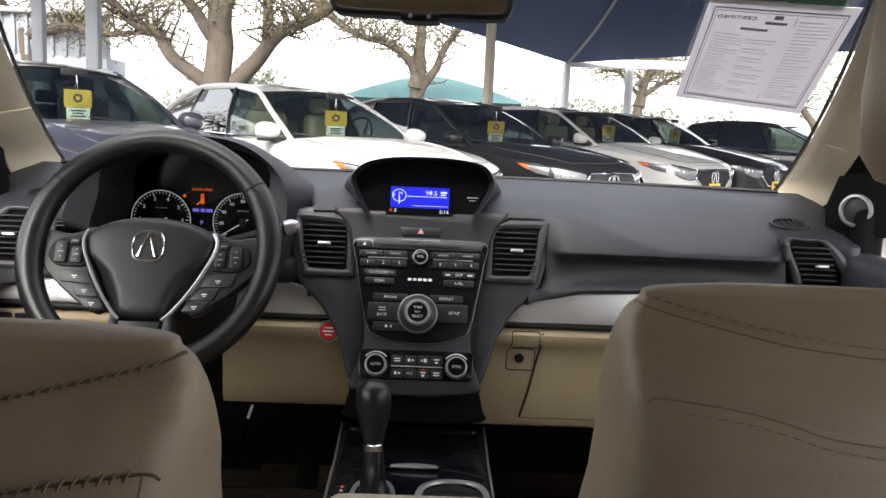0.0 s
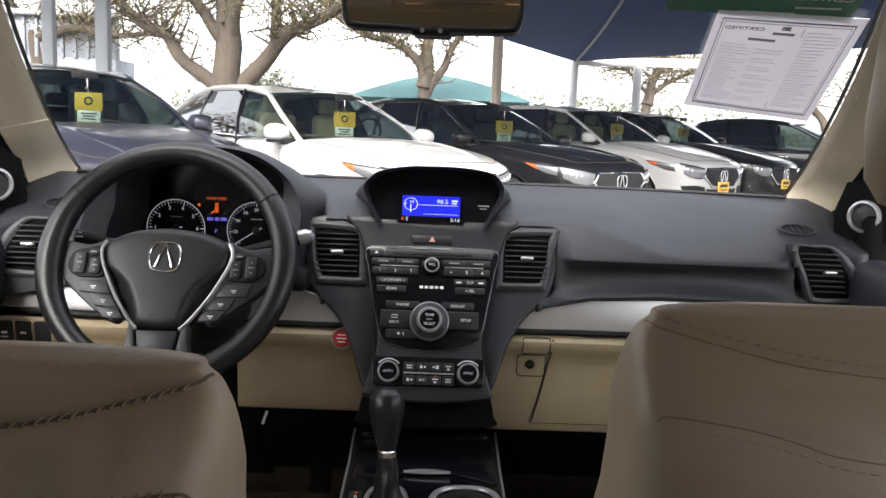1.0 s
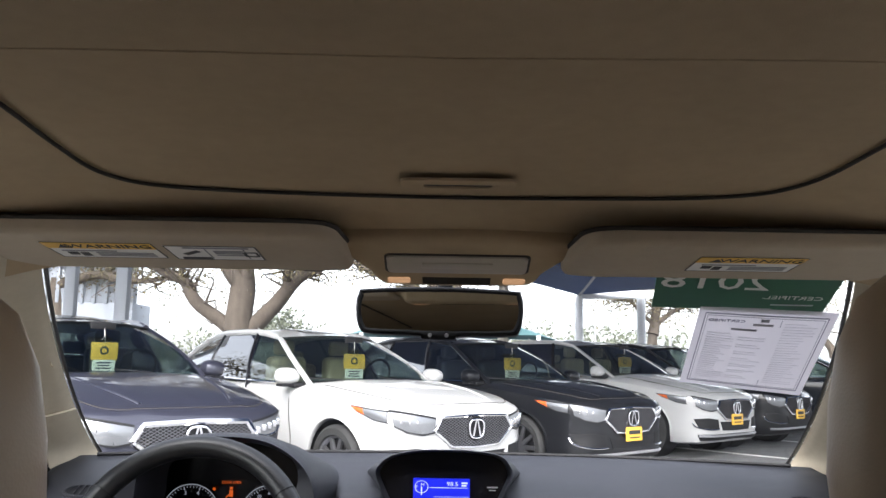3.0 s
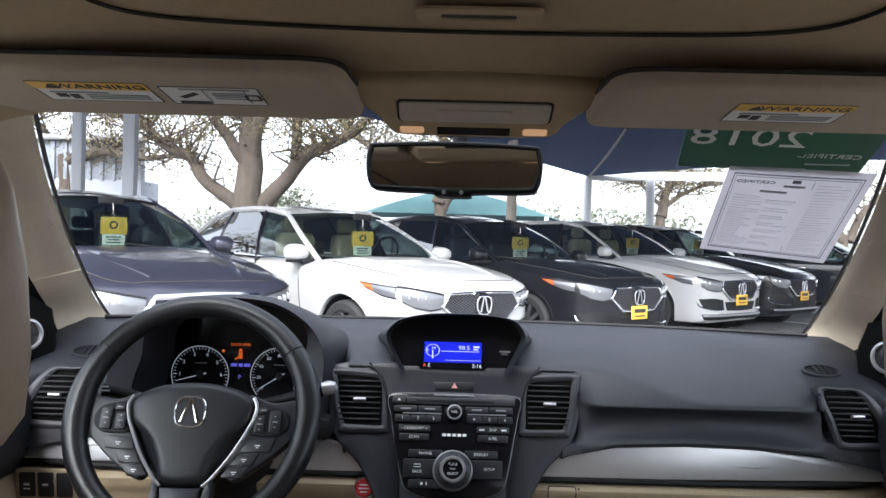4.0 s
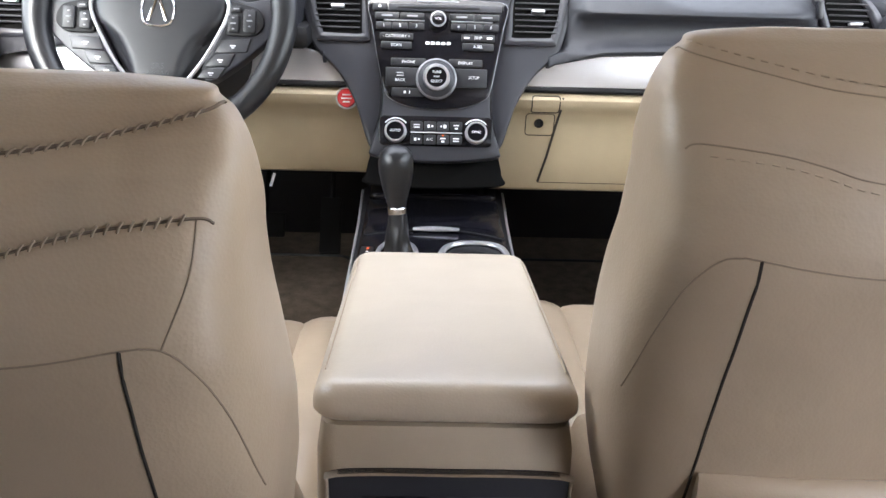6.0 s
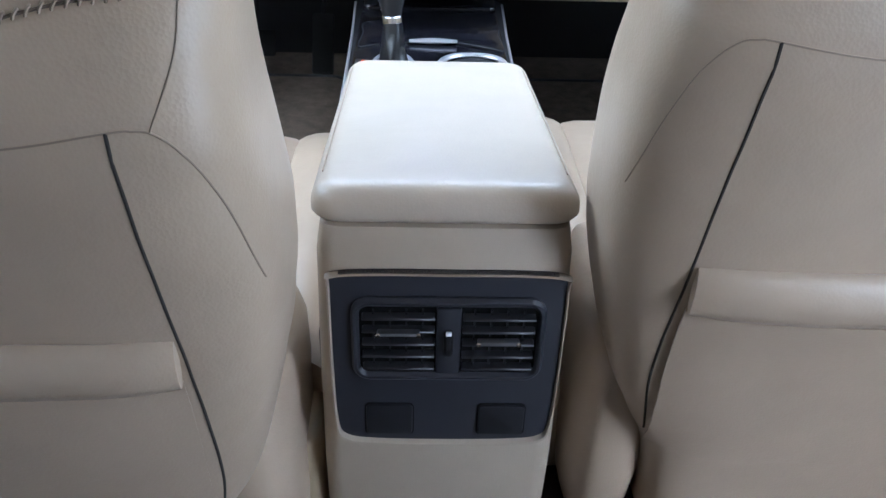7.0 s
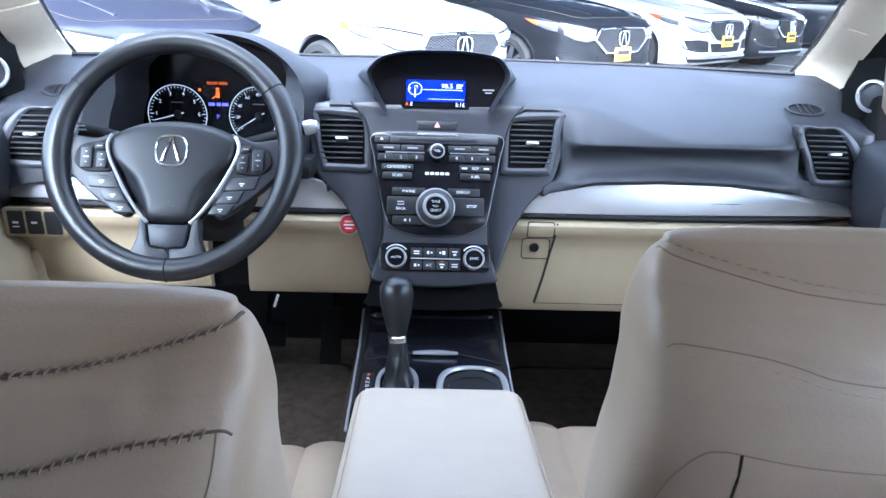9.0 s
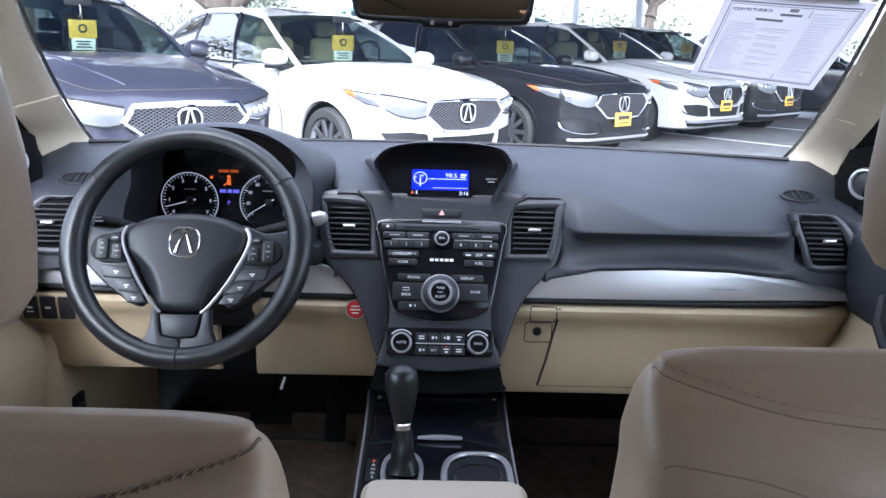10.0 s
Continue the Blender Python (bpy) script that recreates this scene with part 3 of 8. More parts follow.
def visor(s):
    v = thing("sun_visor", "folded-up beige vinyl sun visor with warning labels" if s < 0 else "folded-up beige vinyl sun visor with one warning label",
              "sun visor", (s * 0.37, 3.33, 1.51))
    x0, x1 = (-0.60, -0.129) if s < 0 else (0.152, 0.60)
    w = x1 - x0
    M = Matrix.Translation(((x0 + x1) / 2, 3.335, 1.4965 if s < 0 else 1.4945)) @ Matrix.Rotation(radians(-5.5), 4, "X") @ Matrix.Rotation(radians(180), 4, "X")
    inner = 1 if s < 0 else -1
    out = smooth_poly([(-w / 2, -0.075), (-w / 2, 0.03), (-w / 2 + 0.03, 0.083), (-w / 4, 0.088), (w / 4, 0.088), (w / 2 - 0.035, 0.086), (w / 2 - 0.008, 0.070), (w / 2, 0.03),
                       (w / 2 + 0.006, -0.055), (w / 2 - 0.02, -0.082), (w / 4, -0.084), (-w / 4, -0.084)], 5) if s < 0 else \
        smooth_poly([(w / 2, -0.075), (w / 2, 0.03), (w / 2 - 0.03, 0.083), (w / 4, 0.088), (-w / 4, 0.088), (-w / 2 + 0.035, 0.086), (-w / 2 + 0.008, 0.070), (-w / 2, 0.03),
                     (-w / 2 - 0.006, -0.055), (-w / 2 + 0.02, -0.082), (-w / 4, -0.084), (w / 4, -0.084)], 5)
    part("flap", prism(out, 0.02, 0.008, 3, M, z0=-0.012), VISORM, v)
    # dark tube stands in for the shadow where the flap meets the roof
    part("edge_shadow", tube([M @ Vector((p[0], p[1], -0.012)) for p in out], 0.0032, 6, True), GAP, v, "dark tube painted as the shadow gap round the visor")
    Tl = M @ Matrix.Translation((0, 0, 0.0086))
    part("pivot_clip", box(0.026, 0.008, 0.012, 0.003, at=(inner * (w / 2 - 0.055), -0.088, 0.0), M=M), BLACK, v)
    cx = (x0 + x1) / 2
    def label_block(xc, yc, wl, hl, words=True):
        """A sticker; x and y in the visor's own plane as seen from below."""
        B = Tl @ Matrix.Translation((xc - cx, yc, 0))
        lab = part("warning_label", box(wl, hl, 0.0004, M=B), LABELW, v, "printed paper warning sticker", smooth=0)
        part("border", ring_prism(rrect(wl, hl, 0.001, 1), rrect(wl - 0.003, hl - 0.003, 0.001, 1), 0.0004, M=B, z0=0), INK, lab, smooth=0)
        return lab, B
    if s < 0:
        items = ((-0.417, 0.018, 0.132, 0.072, True), (-0.285, 0.012, 0.110, 0.066, False))
    else:
        items = ((0.364, 0.005, 0.130, 0.072, True),)
    for xc, yc, wl, hl, words in items:
        lab, B = label_block(xc, yc, wl, hl)
        if words:
            part("yellow_band", box(wl - 0.002, 0.026, 0.0005, at=(0, 0.022, 0.0004), M=B), LABELY, lab, smooth=0)
            lettering("WARNING", 0.021, B @ Matrix.Translation((0.012, 0.021, 0.0009)), INK, lab)
            part("triangle", prism([(-0.008, -0.007), (0.008, -0.007), (0, 0.008)], 0.0004, M=B @ Matrix.Translation((-0.042, 0.022, 0.0012))), INK, lab, smooth=0)
            bars_of([(-0.02, -0.001, 0.066, 0.003), (0.02, -0.010, 0.07, 0.0025), (0.02, -0.017, 0.07, 0.0025), (0.02, -0.024, 0.07, 0.0025)], B @ Matrix.Translation((0, 0, 0.0008)), GREYINK, lab)
            for bx, by, bw, bh in ((-0.044, -0.014, 0.012, 0.012), (-0.030, -0.018, 0.010, 0.016)):
                bar(bw, bh, B @ Matrix.Translation((0, 0, 0.0008)), INK, lab, bx, by, "pictogram")
        else:
            bars_of([(0.006, 0.026, 0.078, 0.004), (0.018, 0.012, 0.036, 0.002), (0.018, 0.006, 0.036, 0.002), (0.018, 0.0, 0.036, 0.002), (0.018, -0.008, 0.036, 0.002), (-0.008, 0.0, 0.0012, 0.05), (0.026 + 0.012, 0.0, 0.0012, 0.05)], B @ Matrix.Translation((0, 0, 0.0008)), GREYINK, lab)
            part("pictogram", box(0.036, 0.012, 0.0005, at=(-0.028, -0.026, 0.0006), M=B), INK, lab, smooth=0)
            part("pictogram", box(0.026, 0.008, 0.0005, M=B @ Matrix.Translation((-0.028, 0.002, 0.0006)) @ Matrix.Rotation(0.7, 4, "Z")), INK, lab, smooth=0)
            part("pictogram", ring_prism(rrect(0.018, 0.022, 0.004), rrect(0.012, 0.016, 0.003), 0.0005, M=B @ Matrix.Translation((0.044, -0.002, 0.0008))), INK, lab, smooth=0)
    return v


def dome_console():
    d = thing("overhead_console", "beige overhead map-light console with a frosted lens", "map light", (0, 3.36, 1.52))
    M = Matrix.Translation((0.011, 3.385, 1.4945)) @ Matrix.Rotation(radians(-22), 4, "X") @ Matrix.Rotation(radians(180), 4, "X")
    part("housing", prism(smooth_poly([(-0.155, 0.05), (-0.10, 0.062), (0, 0.066), (0.10, 0.062), (0.155, 0.05), (0.115, -0.02), (0.105, -0.045), (0.085, -0.056), (0, -0.058), (-0.085, -0.056), (-0.105, -0.045), (-0.115, -0.02)], 5), 0.024, 0.011, 3, M, z0=-0.014), ROOFM, d)
    part("rim", ring_prism(rrect(0.186, 0.047, 0.008, cy=0.008), rrect(0.180, 0.041, 0.007, cy=0.008), 0.003, 0.001, M, z0=0.009), GAP, d)
    part("lens", prism(rrect(0.180, 0.041, 0.007, cy=0.008), 0.006, 0.003, 2, M, z0=0.0085), DOMELENS, d, "frosted grey-white lens")
    part("lens_rib", box(0.09, 0.014, 0.003, 0.001, at=(0.0, 0.010, 0.0145), M=M), DOMELENS, d)
    for s in (-1, 1):
        lamp = part("spot_lamp", prism(rrect(0.030, 0.013, 0.004, cx=s * 0.076, cy=-0.036), 0.003, 0.001, M=M, z0=0.0095), LAMPGLOW, d, "lit warm courtesy lamp")
    part("grille", joined(*[box(0.09, 0.0016, 0.002, at=(0, -0.030 - 0.0035 * k, 0.0105), M=M) for k in range(5)]), GAP, d, "small dark speaker slots")


def mirror():
    m = thing("rearview_mirror", "black-framed rear-view mirror on a short stalk", "mirror", (-0.015, 3.60, 1.45))
    M = Matrix.Translation((-0.012, 3.55, 1.4405)) @ Matrix.Diagonal((1.02, 1.02, 1.02, 1)) @ Matrix.Rotation(radians(-5), 4, "Z") @ Matrix.Rotation(radians(90 - 1), 4, "X") @ Matrix.Rotation(radians(-0.6), 4, "Z")
    out = smooth_poly([(-0.122, 0.0), (-0.119, 0.026), (-0.105, 0.032), (0.0, 0.036), (0.105, 0.032), (0.119, 0.026), (0.122, 0.0), (0.116, -0.027), (0.10, -0.033), (0.03, -0.035), (0.022, -0.040), (-0.022, -0.040), (-0.03, -0.035), (-0.10, -0.033), (-0.116, -0.027)], 4)
    inn = smooth_poly([(-0.115, 0.0), (-0.112, 0.021), (-0.101, 0.026), (0.0, 0.029), (0.101, 0.026), (0.112, 0.021), (0.115, 0.0), (0.109, -0.021), (0.096, -0.026), (0.03, -0.0275), (0.022, -0.028), (-0.022, -0.028), (-0.03, -0.0275), (-0.096, -0.026), (-0.109, -0.021)], 4)
    part("frame", ring_prism(out, inn, 0.016, 0.003, M, z0=-0.012), BLACK, m)
    part("housing", prism(out, 0.022, 0.0, M=M, z0=-0.034), BLACK, m)
    part("glass", prism(inn, 0.002, M=M, z0=-0.002), MIRRORM, m, "mirror glass")
    for x in (-0.012, 0.012):
        part("button", lathe([(0.0, 0.0055), (0.0028, 0.005), (0.0032, 0.003)], 12, M @ Matrix.Translation((x, -0.0345, 0.0))), SILVER, m)
    part("stalk", tube([M @ Vector((0.0, 0.01, -0.034)), M @ Vector((0, 0.02, -0.055)), Vector((0.0, 3.60, 1.503))], 0.012, 10), BLACK, m)
    part("mount", box(0.075, 0.03, 0.016, 0.004, at=(0.0, 3.50, 1.486), M=None), BLACK, m)


shell()
windscreen()
a_pillar(-1), a_pillar(1)
sunroof()
visor(-1), visor(1)
dome_console()
mirror()


def door(s):
    d = thing("front_door", "beige front door panel with a black upper edge", "car door", (s * 0.77, 3.3, 0.4), group="front doors")
    prof = [(0.775, 0.36), (0.735, 0.40), (0.725, 0.55), (0.715, 0.72), (0.70, 0.80), (0.712, 0.845), (0.742, 0.875), (0.748, 0.92)]
    ys = [2.68 + 1.30 * k / 12 for k in range(13)]
    part("lower_panel", loft([[(s * (a + 0.03 * max(0, (y - 3.6) / 0.4)), y, z) for a, z in prof] + [(s * 0.79, y, 0.92), (s * 0.79, y, 0.36)] for y in ys]), BEIGE, d)
    up = smooth_poly([(0.748, 0.925), (0.728, 0.97), (0.728, 1.04), (0.748, 1.075), (0.79, 1.08)], 3, False)
    part("upper_panel", loft([[(s * (p[0] + 0.02 * max(0, (y - 3.6) / 0.4)), y, p[1]) for p in up] + [(s * 0.80, y, 0.925)] for y in ys]), DASH, d, "dark grey soft upper panel")
    part("armrest", box(0.075, 0.55, 0.05, 0.018, 3, at=(s * 0.70, 3.15, 0.80)), SEATM, d)
    part("pull_handle", tube([(s * 0.715, 3.50, 0.86), (s * 0.69, 3.55, 0.90), (s * 0.69, 3.62, 0.97), (s * 0.715, 3.66, 1.0)], 0.012, 8), BLACK, d)
    part("speaker_grille", lathe([(0.0, 0.012), (0.06, 0.010), (0.078, 0.004), (0.085, 0.0)], 32, Matrix.Translation((s * 0.722, 3.60, 0.585)) @ Matrix.Rotation(radians(-s * 90), 4, "Y")), BEIGE, d)
    pane = part("pane", box(0.005, 1.05, 0.44, 0.001, at=(s * 0.785, 3.22, 1.29)), CLEAR, d)
    pane.visible_shadow = False
    part("window_frame", joined(box(0.03, 0.06, 0.44, 0.006, at=(s * 0.775, 2.67, 1.28)), box(0.03, 0.95, 0.03, 0.006, at=(s * 0.765, 3.1, 1.495))), BLACK, d)
    # kick panel ahead of the door
    k = tagged(part("kick_panel", box(0.05, 0.55, 0.50, 0.02, at=(s * 0.725, 4.12, 0.60)), BEIGE), "beige plastic kick panel beside the footwell", "kick panel", kind="structure")


door(-1), door(1)
rel = thing("hood_release", "black bonnet release lever on the kick panel", "lever", (-0.70, 3.90, 0.67))
part("surround", box(0.012, 0.045, 0.06, 0.004, at=(-0.698, 3.905, 0.675)), BLACK, rel)
part("lever", box(0.012, 0.026, 0.036, 0.004, at=(-0.690, 3.90, 0.668)), BUTTON, rel)


# ---- dashboard ----
def dash_front(x):
    return 4.30 - 0.22 * (abs(x) / 0.80) ** 2.2


def dashboard():
    d = thing("dashboard", "dark grey soft-touch dashboard with beige lower panels", "dashboard", (0, 3.9, 0.75), kind="structure")
    xs = [-0.80 + 1.60 * k / 160 for k in range(161)]
    def between(v, table):
        for (u0, w0), (u1, w1) in zip(table, table[1:]):
            if v <= u1:
                return w0 + (w1 - w0) * max(0, (v - u0) / (u1 - u0))
        return table[-1][1]
    def ease(k):
        k = min(1, max(0, k))
        return k * k * (3 - 2 * k)
    TOP = ((3.845, 1.078), (3.90, 1.102), (3.99, 1.134), (4.14, 1.158), (4.4, 1.160))
    SAG = ((0.0, -0.050), (0.15, -0.050), (0.166, -0.042), (0.20, -0.021), (0.279, -0.005), (0.40, 0.0), (0.52, -0.002), (0.643, -0.013), (0.72, -0.028), (0.765, -0.045), (0.81, -0.06))
    def section(x):
        ax = abs(x)
        e = ease((ax - 0.598) / 0.05)
        yf = dash_front(x) - 0.03
        lift = 1.175 - between(yf, TOP)
        def top(y):
            return between(y, TOP) + lift * max(0, (y - 3.84) / (yf - 3.84)) ** 2
        p = [(yf + 0.06, 1.10), (yf + 0.04, 1.168)] + [(y, top(y)) for y in [3.84 + (yf - 3.84) * f for f in (1, 0.85, 0.7, 0.58, 0.5)]]
        raised = ((3.96, 1.139), (3.92, 1.134), (3.896, 1.1275), (3.883, 1.122), (3.879, 1.1175))
        kb = ease((0.45 - ax) / 0.22)
        for (y, z), (y1, z1) in zip(((3.945, top(3.945)), (3.905, top(3.905)), (3.872, top(3.872)), (3.845, 1.0785), (3.833, 1.0725)), raised):
            y, z = y + (y1 - y) * kb, z + (z1 - z) * kb
            if z < 1.10:
                y += (3.832 + (z - 1.0) * 0.24 - y) * e
            p.append((y, z))
        sag = between(ax, SAG)
        for y, z, k in ((3.828, 1.069, 0), (3.8265, 1.065, 0), (3.829, 1.061, 0), (3.837, 1.057, 0.1), (3.845, 1.050, 0.2), (3.848, 1.041, 0.4), (3.846, 1.031, 0.6), (3.839, 1.022, 0.8), (3.829, 1.016, 1), (3.820, 1.012, 1), (3.8165, 1.007, 1), (3.818, 1.002, 1), (3.826, 0.999, 1), (3.87, 0.998, 1), (4.1, 0.99, 0)):
            z += sag * k
            if y < 3.86:
                y += (3.832 + (z - 1.0) * 0.24 - y) * e
            p.append((y, z))
        def hollow(centre, half, soft):
            return ease((half - abs(x - centre)) / soft)
        out = []
        for a, b in p:
            if ax > 0.765:
                a += 0.06 * ((ax - 0.765) / 0.035) ** 2
            if b < 1.125:
                a += ease((0.246 - ax) / 0.020) * max(0, 3.867 + 0.39 * (b - 1.09) - a)
            for k, depth in ((hollow(0, 0.224 if b > 1.0 else 0.190, 0.02) * (b < 1.112), 3.90), (hollow(0, 0.106, 0.012), 3.97), (ease((0.055 - abs(ax - 0.698)) / 0.012) * (1.012 < b < 1.10), 3.89), (hollow(-0.395, 0.205, 0.03), 4.04)):
                a += k * max(0, depth - a)
            out.append((x, a, b))
        return out
    pad_mesh = loft([section(x) for x in xs])
    pad_tree = bvh_of(pad_mesh)
    part("upper_pad", pad_mesh, DASH, d, smooth=50)
    part("rear_seal", tube([(x, dash_front(x) - 0.035, 1.1765) for x in xs[8:-8:4]], 0.0042, 6), BLACK, d, "black seal along the foot of the glass")
    # pale metal strip, from the stack to the door, and its dark lower lip
    for s in (-1, 1):
        out = smooth_poly([(0.150, 0.936), (0.166, 0.962), (0.20, 0.984), (0.279, 1.000), (0.40, 1.006), (0.52, 1.004), (0.643, 0.992), (0.72, 0.976), (0.765, 0.956), (0.768, 0.945), (0.65, 0.942), (0.40, 0.937), (0.25, 0.936)], 5)
        M = FZ(3.856, 0.965, 9)
        part("metal_strip", prism([(s * p[0], p[1]) for p in out], 0.018, 0.013, 5, M), ALU, d, "brushed silver trim strip")
        part("strip_lip", tube([(s * x, 3.834 + 0.03 * max(0, (x - 0.66) / 0.12) ** 2, 0.9345 + 0.010 * max(0, (x - 0.4) / 0.37) ** 2) for x in [0.145 + 0.63 * k / 20 for k in range(21)]], 0.0055, 8), BLACK, d)
    # beige lower panels
    def beige(x0, x1, zb, n=14, end=0):
        rows = []
        for k in range(n + 1):
            x = x0 + (x1 - x0) * k / n
            e = max(0, (abs(x) - 0.70) / 0.08)
            back = 0.05 * e * e
            low = zb + 0.05 * e * e
            p = [(3.95, 0.930), (3.850, 0.930), (3.834, 0.927), (3.826, 0.918), (3.827, 0.906), (3.836, 0.896), (3.843, 0.888), (3.846, 0.87), (3.850, 0.82), (3.852, low + 0.02), (3.858, low + 0.006), (3.872, low), (4.05, low)]
            rows.append([(x, a + back, b) for a, b in p])
        return loft(rows)
    gl = part("glovebox_panel", beige(0.095, 0.775, 0.742), BEIGE, d, "beige plastic glovebox panel")
    kn = part("knee_panel", beige(-0.785, -0.407, 0.775, 10), BEIGE, d, "beige plastic knee panel")
    part("knee_panel", beige(-0.338, -0.095, 0.768, 8), BEIGE, d, "beige plastic knee panel")
    # matte black box stands in for the shade between the knee panels
    part("column_gap_shade", box(0.09, 0.10, 0.17, 0.01, at=(-0.372, 3.925, 0.86)), CAVITY, d)
    part("column_shroud", box(0.165, 0.20, 0.105, 0.03, 4, at=(-0.415, 3.915, 0.925)), BLACK, d, "black steering column cover")
    # seams of the glovebox door
    part("door_seam", tube([(0.219, 3.8285, 0.922), (0.217, 3.834, 0.898), (0.212, 3.844, 0.87), (0.200, 3.8485, 0.81), (0.188, 3.850, 0.765)], 0.0022, 5), GAP, gl)
    part("door_seam", tube([(x, 3.8535 + 0.05 * max(0, (x - 0.70) / 0.08) ** 2, 0.763 + 0.05 * max(0, (x - 0.70) / 0.08) ** 2) for x in [0.188 + 0.58 * k / 16 for k in range(17)]], 0.002, 5), GAP, gl)
    FACE = ((0.74, 3.856), (0.82, 3.850), (0.87, 3.846), (0.888, 3.843), (0.896, 3.836), (0.906, 3.827), (0.918, 3.826), (0.927, 3.834), (0.94, 3.85))
    part("cover_groove", tube([(x, between(z, FACE) - 0.0004, z) for x, z in linear(rrect(0.048, 0.030, 0.004, 3, 0.190, 0.909) + [(0.214, 0.909)], 3)], 0.0011, 5, True), GAP, gl)
    part("lock_groove", tube([(x, between(z, FACE) - 0.0004, z) for x, z in linear(rrect(0.050, 0.040, 0.006, 3, 0.184, 0.871) + [(0.209, 0.871)], 3)], 0.0009, 5, True), GAP, gl)
    part("lock", lathe([(0.0, 0.004), (0.0045, 0.004), (0.0055, 0.006), (0.0075, 0.005), (0.0085, 0.0)], 20, F(0.182, 3.846, 0.873)), BLACK, gl, "dark lock cylinder")
    # dark ends beside the doors
    for sd in (-1, 1):
        part("end_cap", box(0.05, 0.42, 0.34, 0.015, 3, at=(sd * 0.803, 4.08, 0.99)), CAVITY, d)
    # switch bank by the door
    sw = part("switch_bank", prism(rrect(0.108, 0.056, 0.007, cx=-0.705, cy=0.893), 0.004, 0.0015, M=FZ(3.836, 0.885, -8) @ Matrix.Translation((0, 0.010, 0))), BEIGE, kn)
    for k in range(3):
        part("switch", prism(rrect(0.028, 0.044, 0.003, cx=-0.7375 + 0.0325 * k, cy=0.893), 0.006, 0.002, M=FZ(3.835, 0.885, -8) @ Matrix.Translation((0, 0.010, 0))), BUTTON, sw)
        bars_of([(-0.7375 + 0.0325 * k, 0.893, 0.010, 0.004), (-0.7375 + 0.0325 * k, 0.885, 0.012, 0.002)][:2 - k], FZ(3.8285, 0.885, -8) @ Matrix.Translation((0, 0.010, 0)), WHITEINK, sw, "pictogram")
    # small vent slots in the strip
    part("speaker_slots", joined(*[box(0.042, 0.003, 0.003, at=(-0.232, 0.961 - 0.0065 * k, 0.0145), M=F(0, 3.857, 0)) for k in range(4)]), BLACK, d)
    # red start button
    st = part("start_button", lathe([(0.0, 0.010), (0.014, 0.0095), (0.0158, 0.007), (0.016, 0.0)], 32, F(-0.152, 3.832, 0.912, 8)), RED, d, "round red engine start button")
    part("ring", lathe([(0.016, 0.0), (0.0165, 0.006), (0.0185, 0.006), (0.0195, 0.0)], 32, F(-0.152, 3.832, 0.912, 8)), SILVER, st)
    for yy, ww in ((0.006, 0.014), (0.0, 0.018), (-0.006, 0.012)):
        bar(ww, 0.002, F(-0.152, 3.832, 0.912, 8) @ Matrix.Translation((0, 0, 0.0102)), WHITEINK, st, y=yy)
    # defroster outlets at the corners
    for s in (-1, 1):
        hit = pad_tree.ray_cast(Vector((s * 0.683, 3.943, 1.4)), Vector((0, 0, -1)))
        M = Matrix.Translation(hit[0] + Vector((0, 0, 0.0005))) @ hit[1].to_track_quat("Z", "Y").to_matrix().to_4x4()
        g = part("corner_outlet", lathe([(0.030, 0.0), (0.031, 0.004), (0.036, 0.004), (0.037, 0.0)], 28, M @ Matrix.Diagonal((1, 0.62, 1, 1))), DASH, d)
        part("fill", lathe([(0.0, 0.0005), (0.03, 0.0005)], 28, M @ Matrix.Diagonal((1, 0.62, 1, 1))), BLACK, g)
        for k in range(-1, 2):
            part("slat", box(0.0016, 0.036 - 0.006 * abs(k), 0.005, at=(0.011 * k, 0, 0.002), M=M), VENTM, g)
    return d


def vent(d, M, outline, hole, x0, x1, ytop, ybot, slats=7, tab_x=0.0, slant=0.0, back=-0.009, deep=0.016):
    """An outlet: frame, black sheet painted for the hollow's shade, slats and a silver tab. Outline in the frame's
    plane.
    """
    v = thing("air_vent", "dark grey dashboard air vent with slats and a silver tab", "air vent", (M @ Vector((0, 0, 0)))[:], group="dashboard vents")
    part("frame", ring_prism(outline, hole, deep, 0.003, M, z0=back - 0.002), STACKM, v)
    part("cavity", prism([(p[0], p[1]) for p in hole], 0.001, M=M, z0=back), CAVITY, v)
    for k in range(slats):
        f = (k + 0.5) / slats
        y = ytop + (ybot - ytop) * f
        xa, xb = x0 + slant * f, x1 + slant * f * 0.4
        part("slat", box(xb - xa, 0.0024, deep * 0.55, 0.0008, 1, M=M @ Matrix.Translation(((xa + xb) / 2, y, back + deep * 0.55)) @ Matrix.Rotation(radians(16), 4, "X")), VENTM, v)
    part("tab", box(0.022, 0.005, 0.010, 0.0015, at=(tab_x, (ytop + ybot) / 2, back + deep), M=M), SILVER, v, "silver tab")
    return v


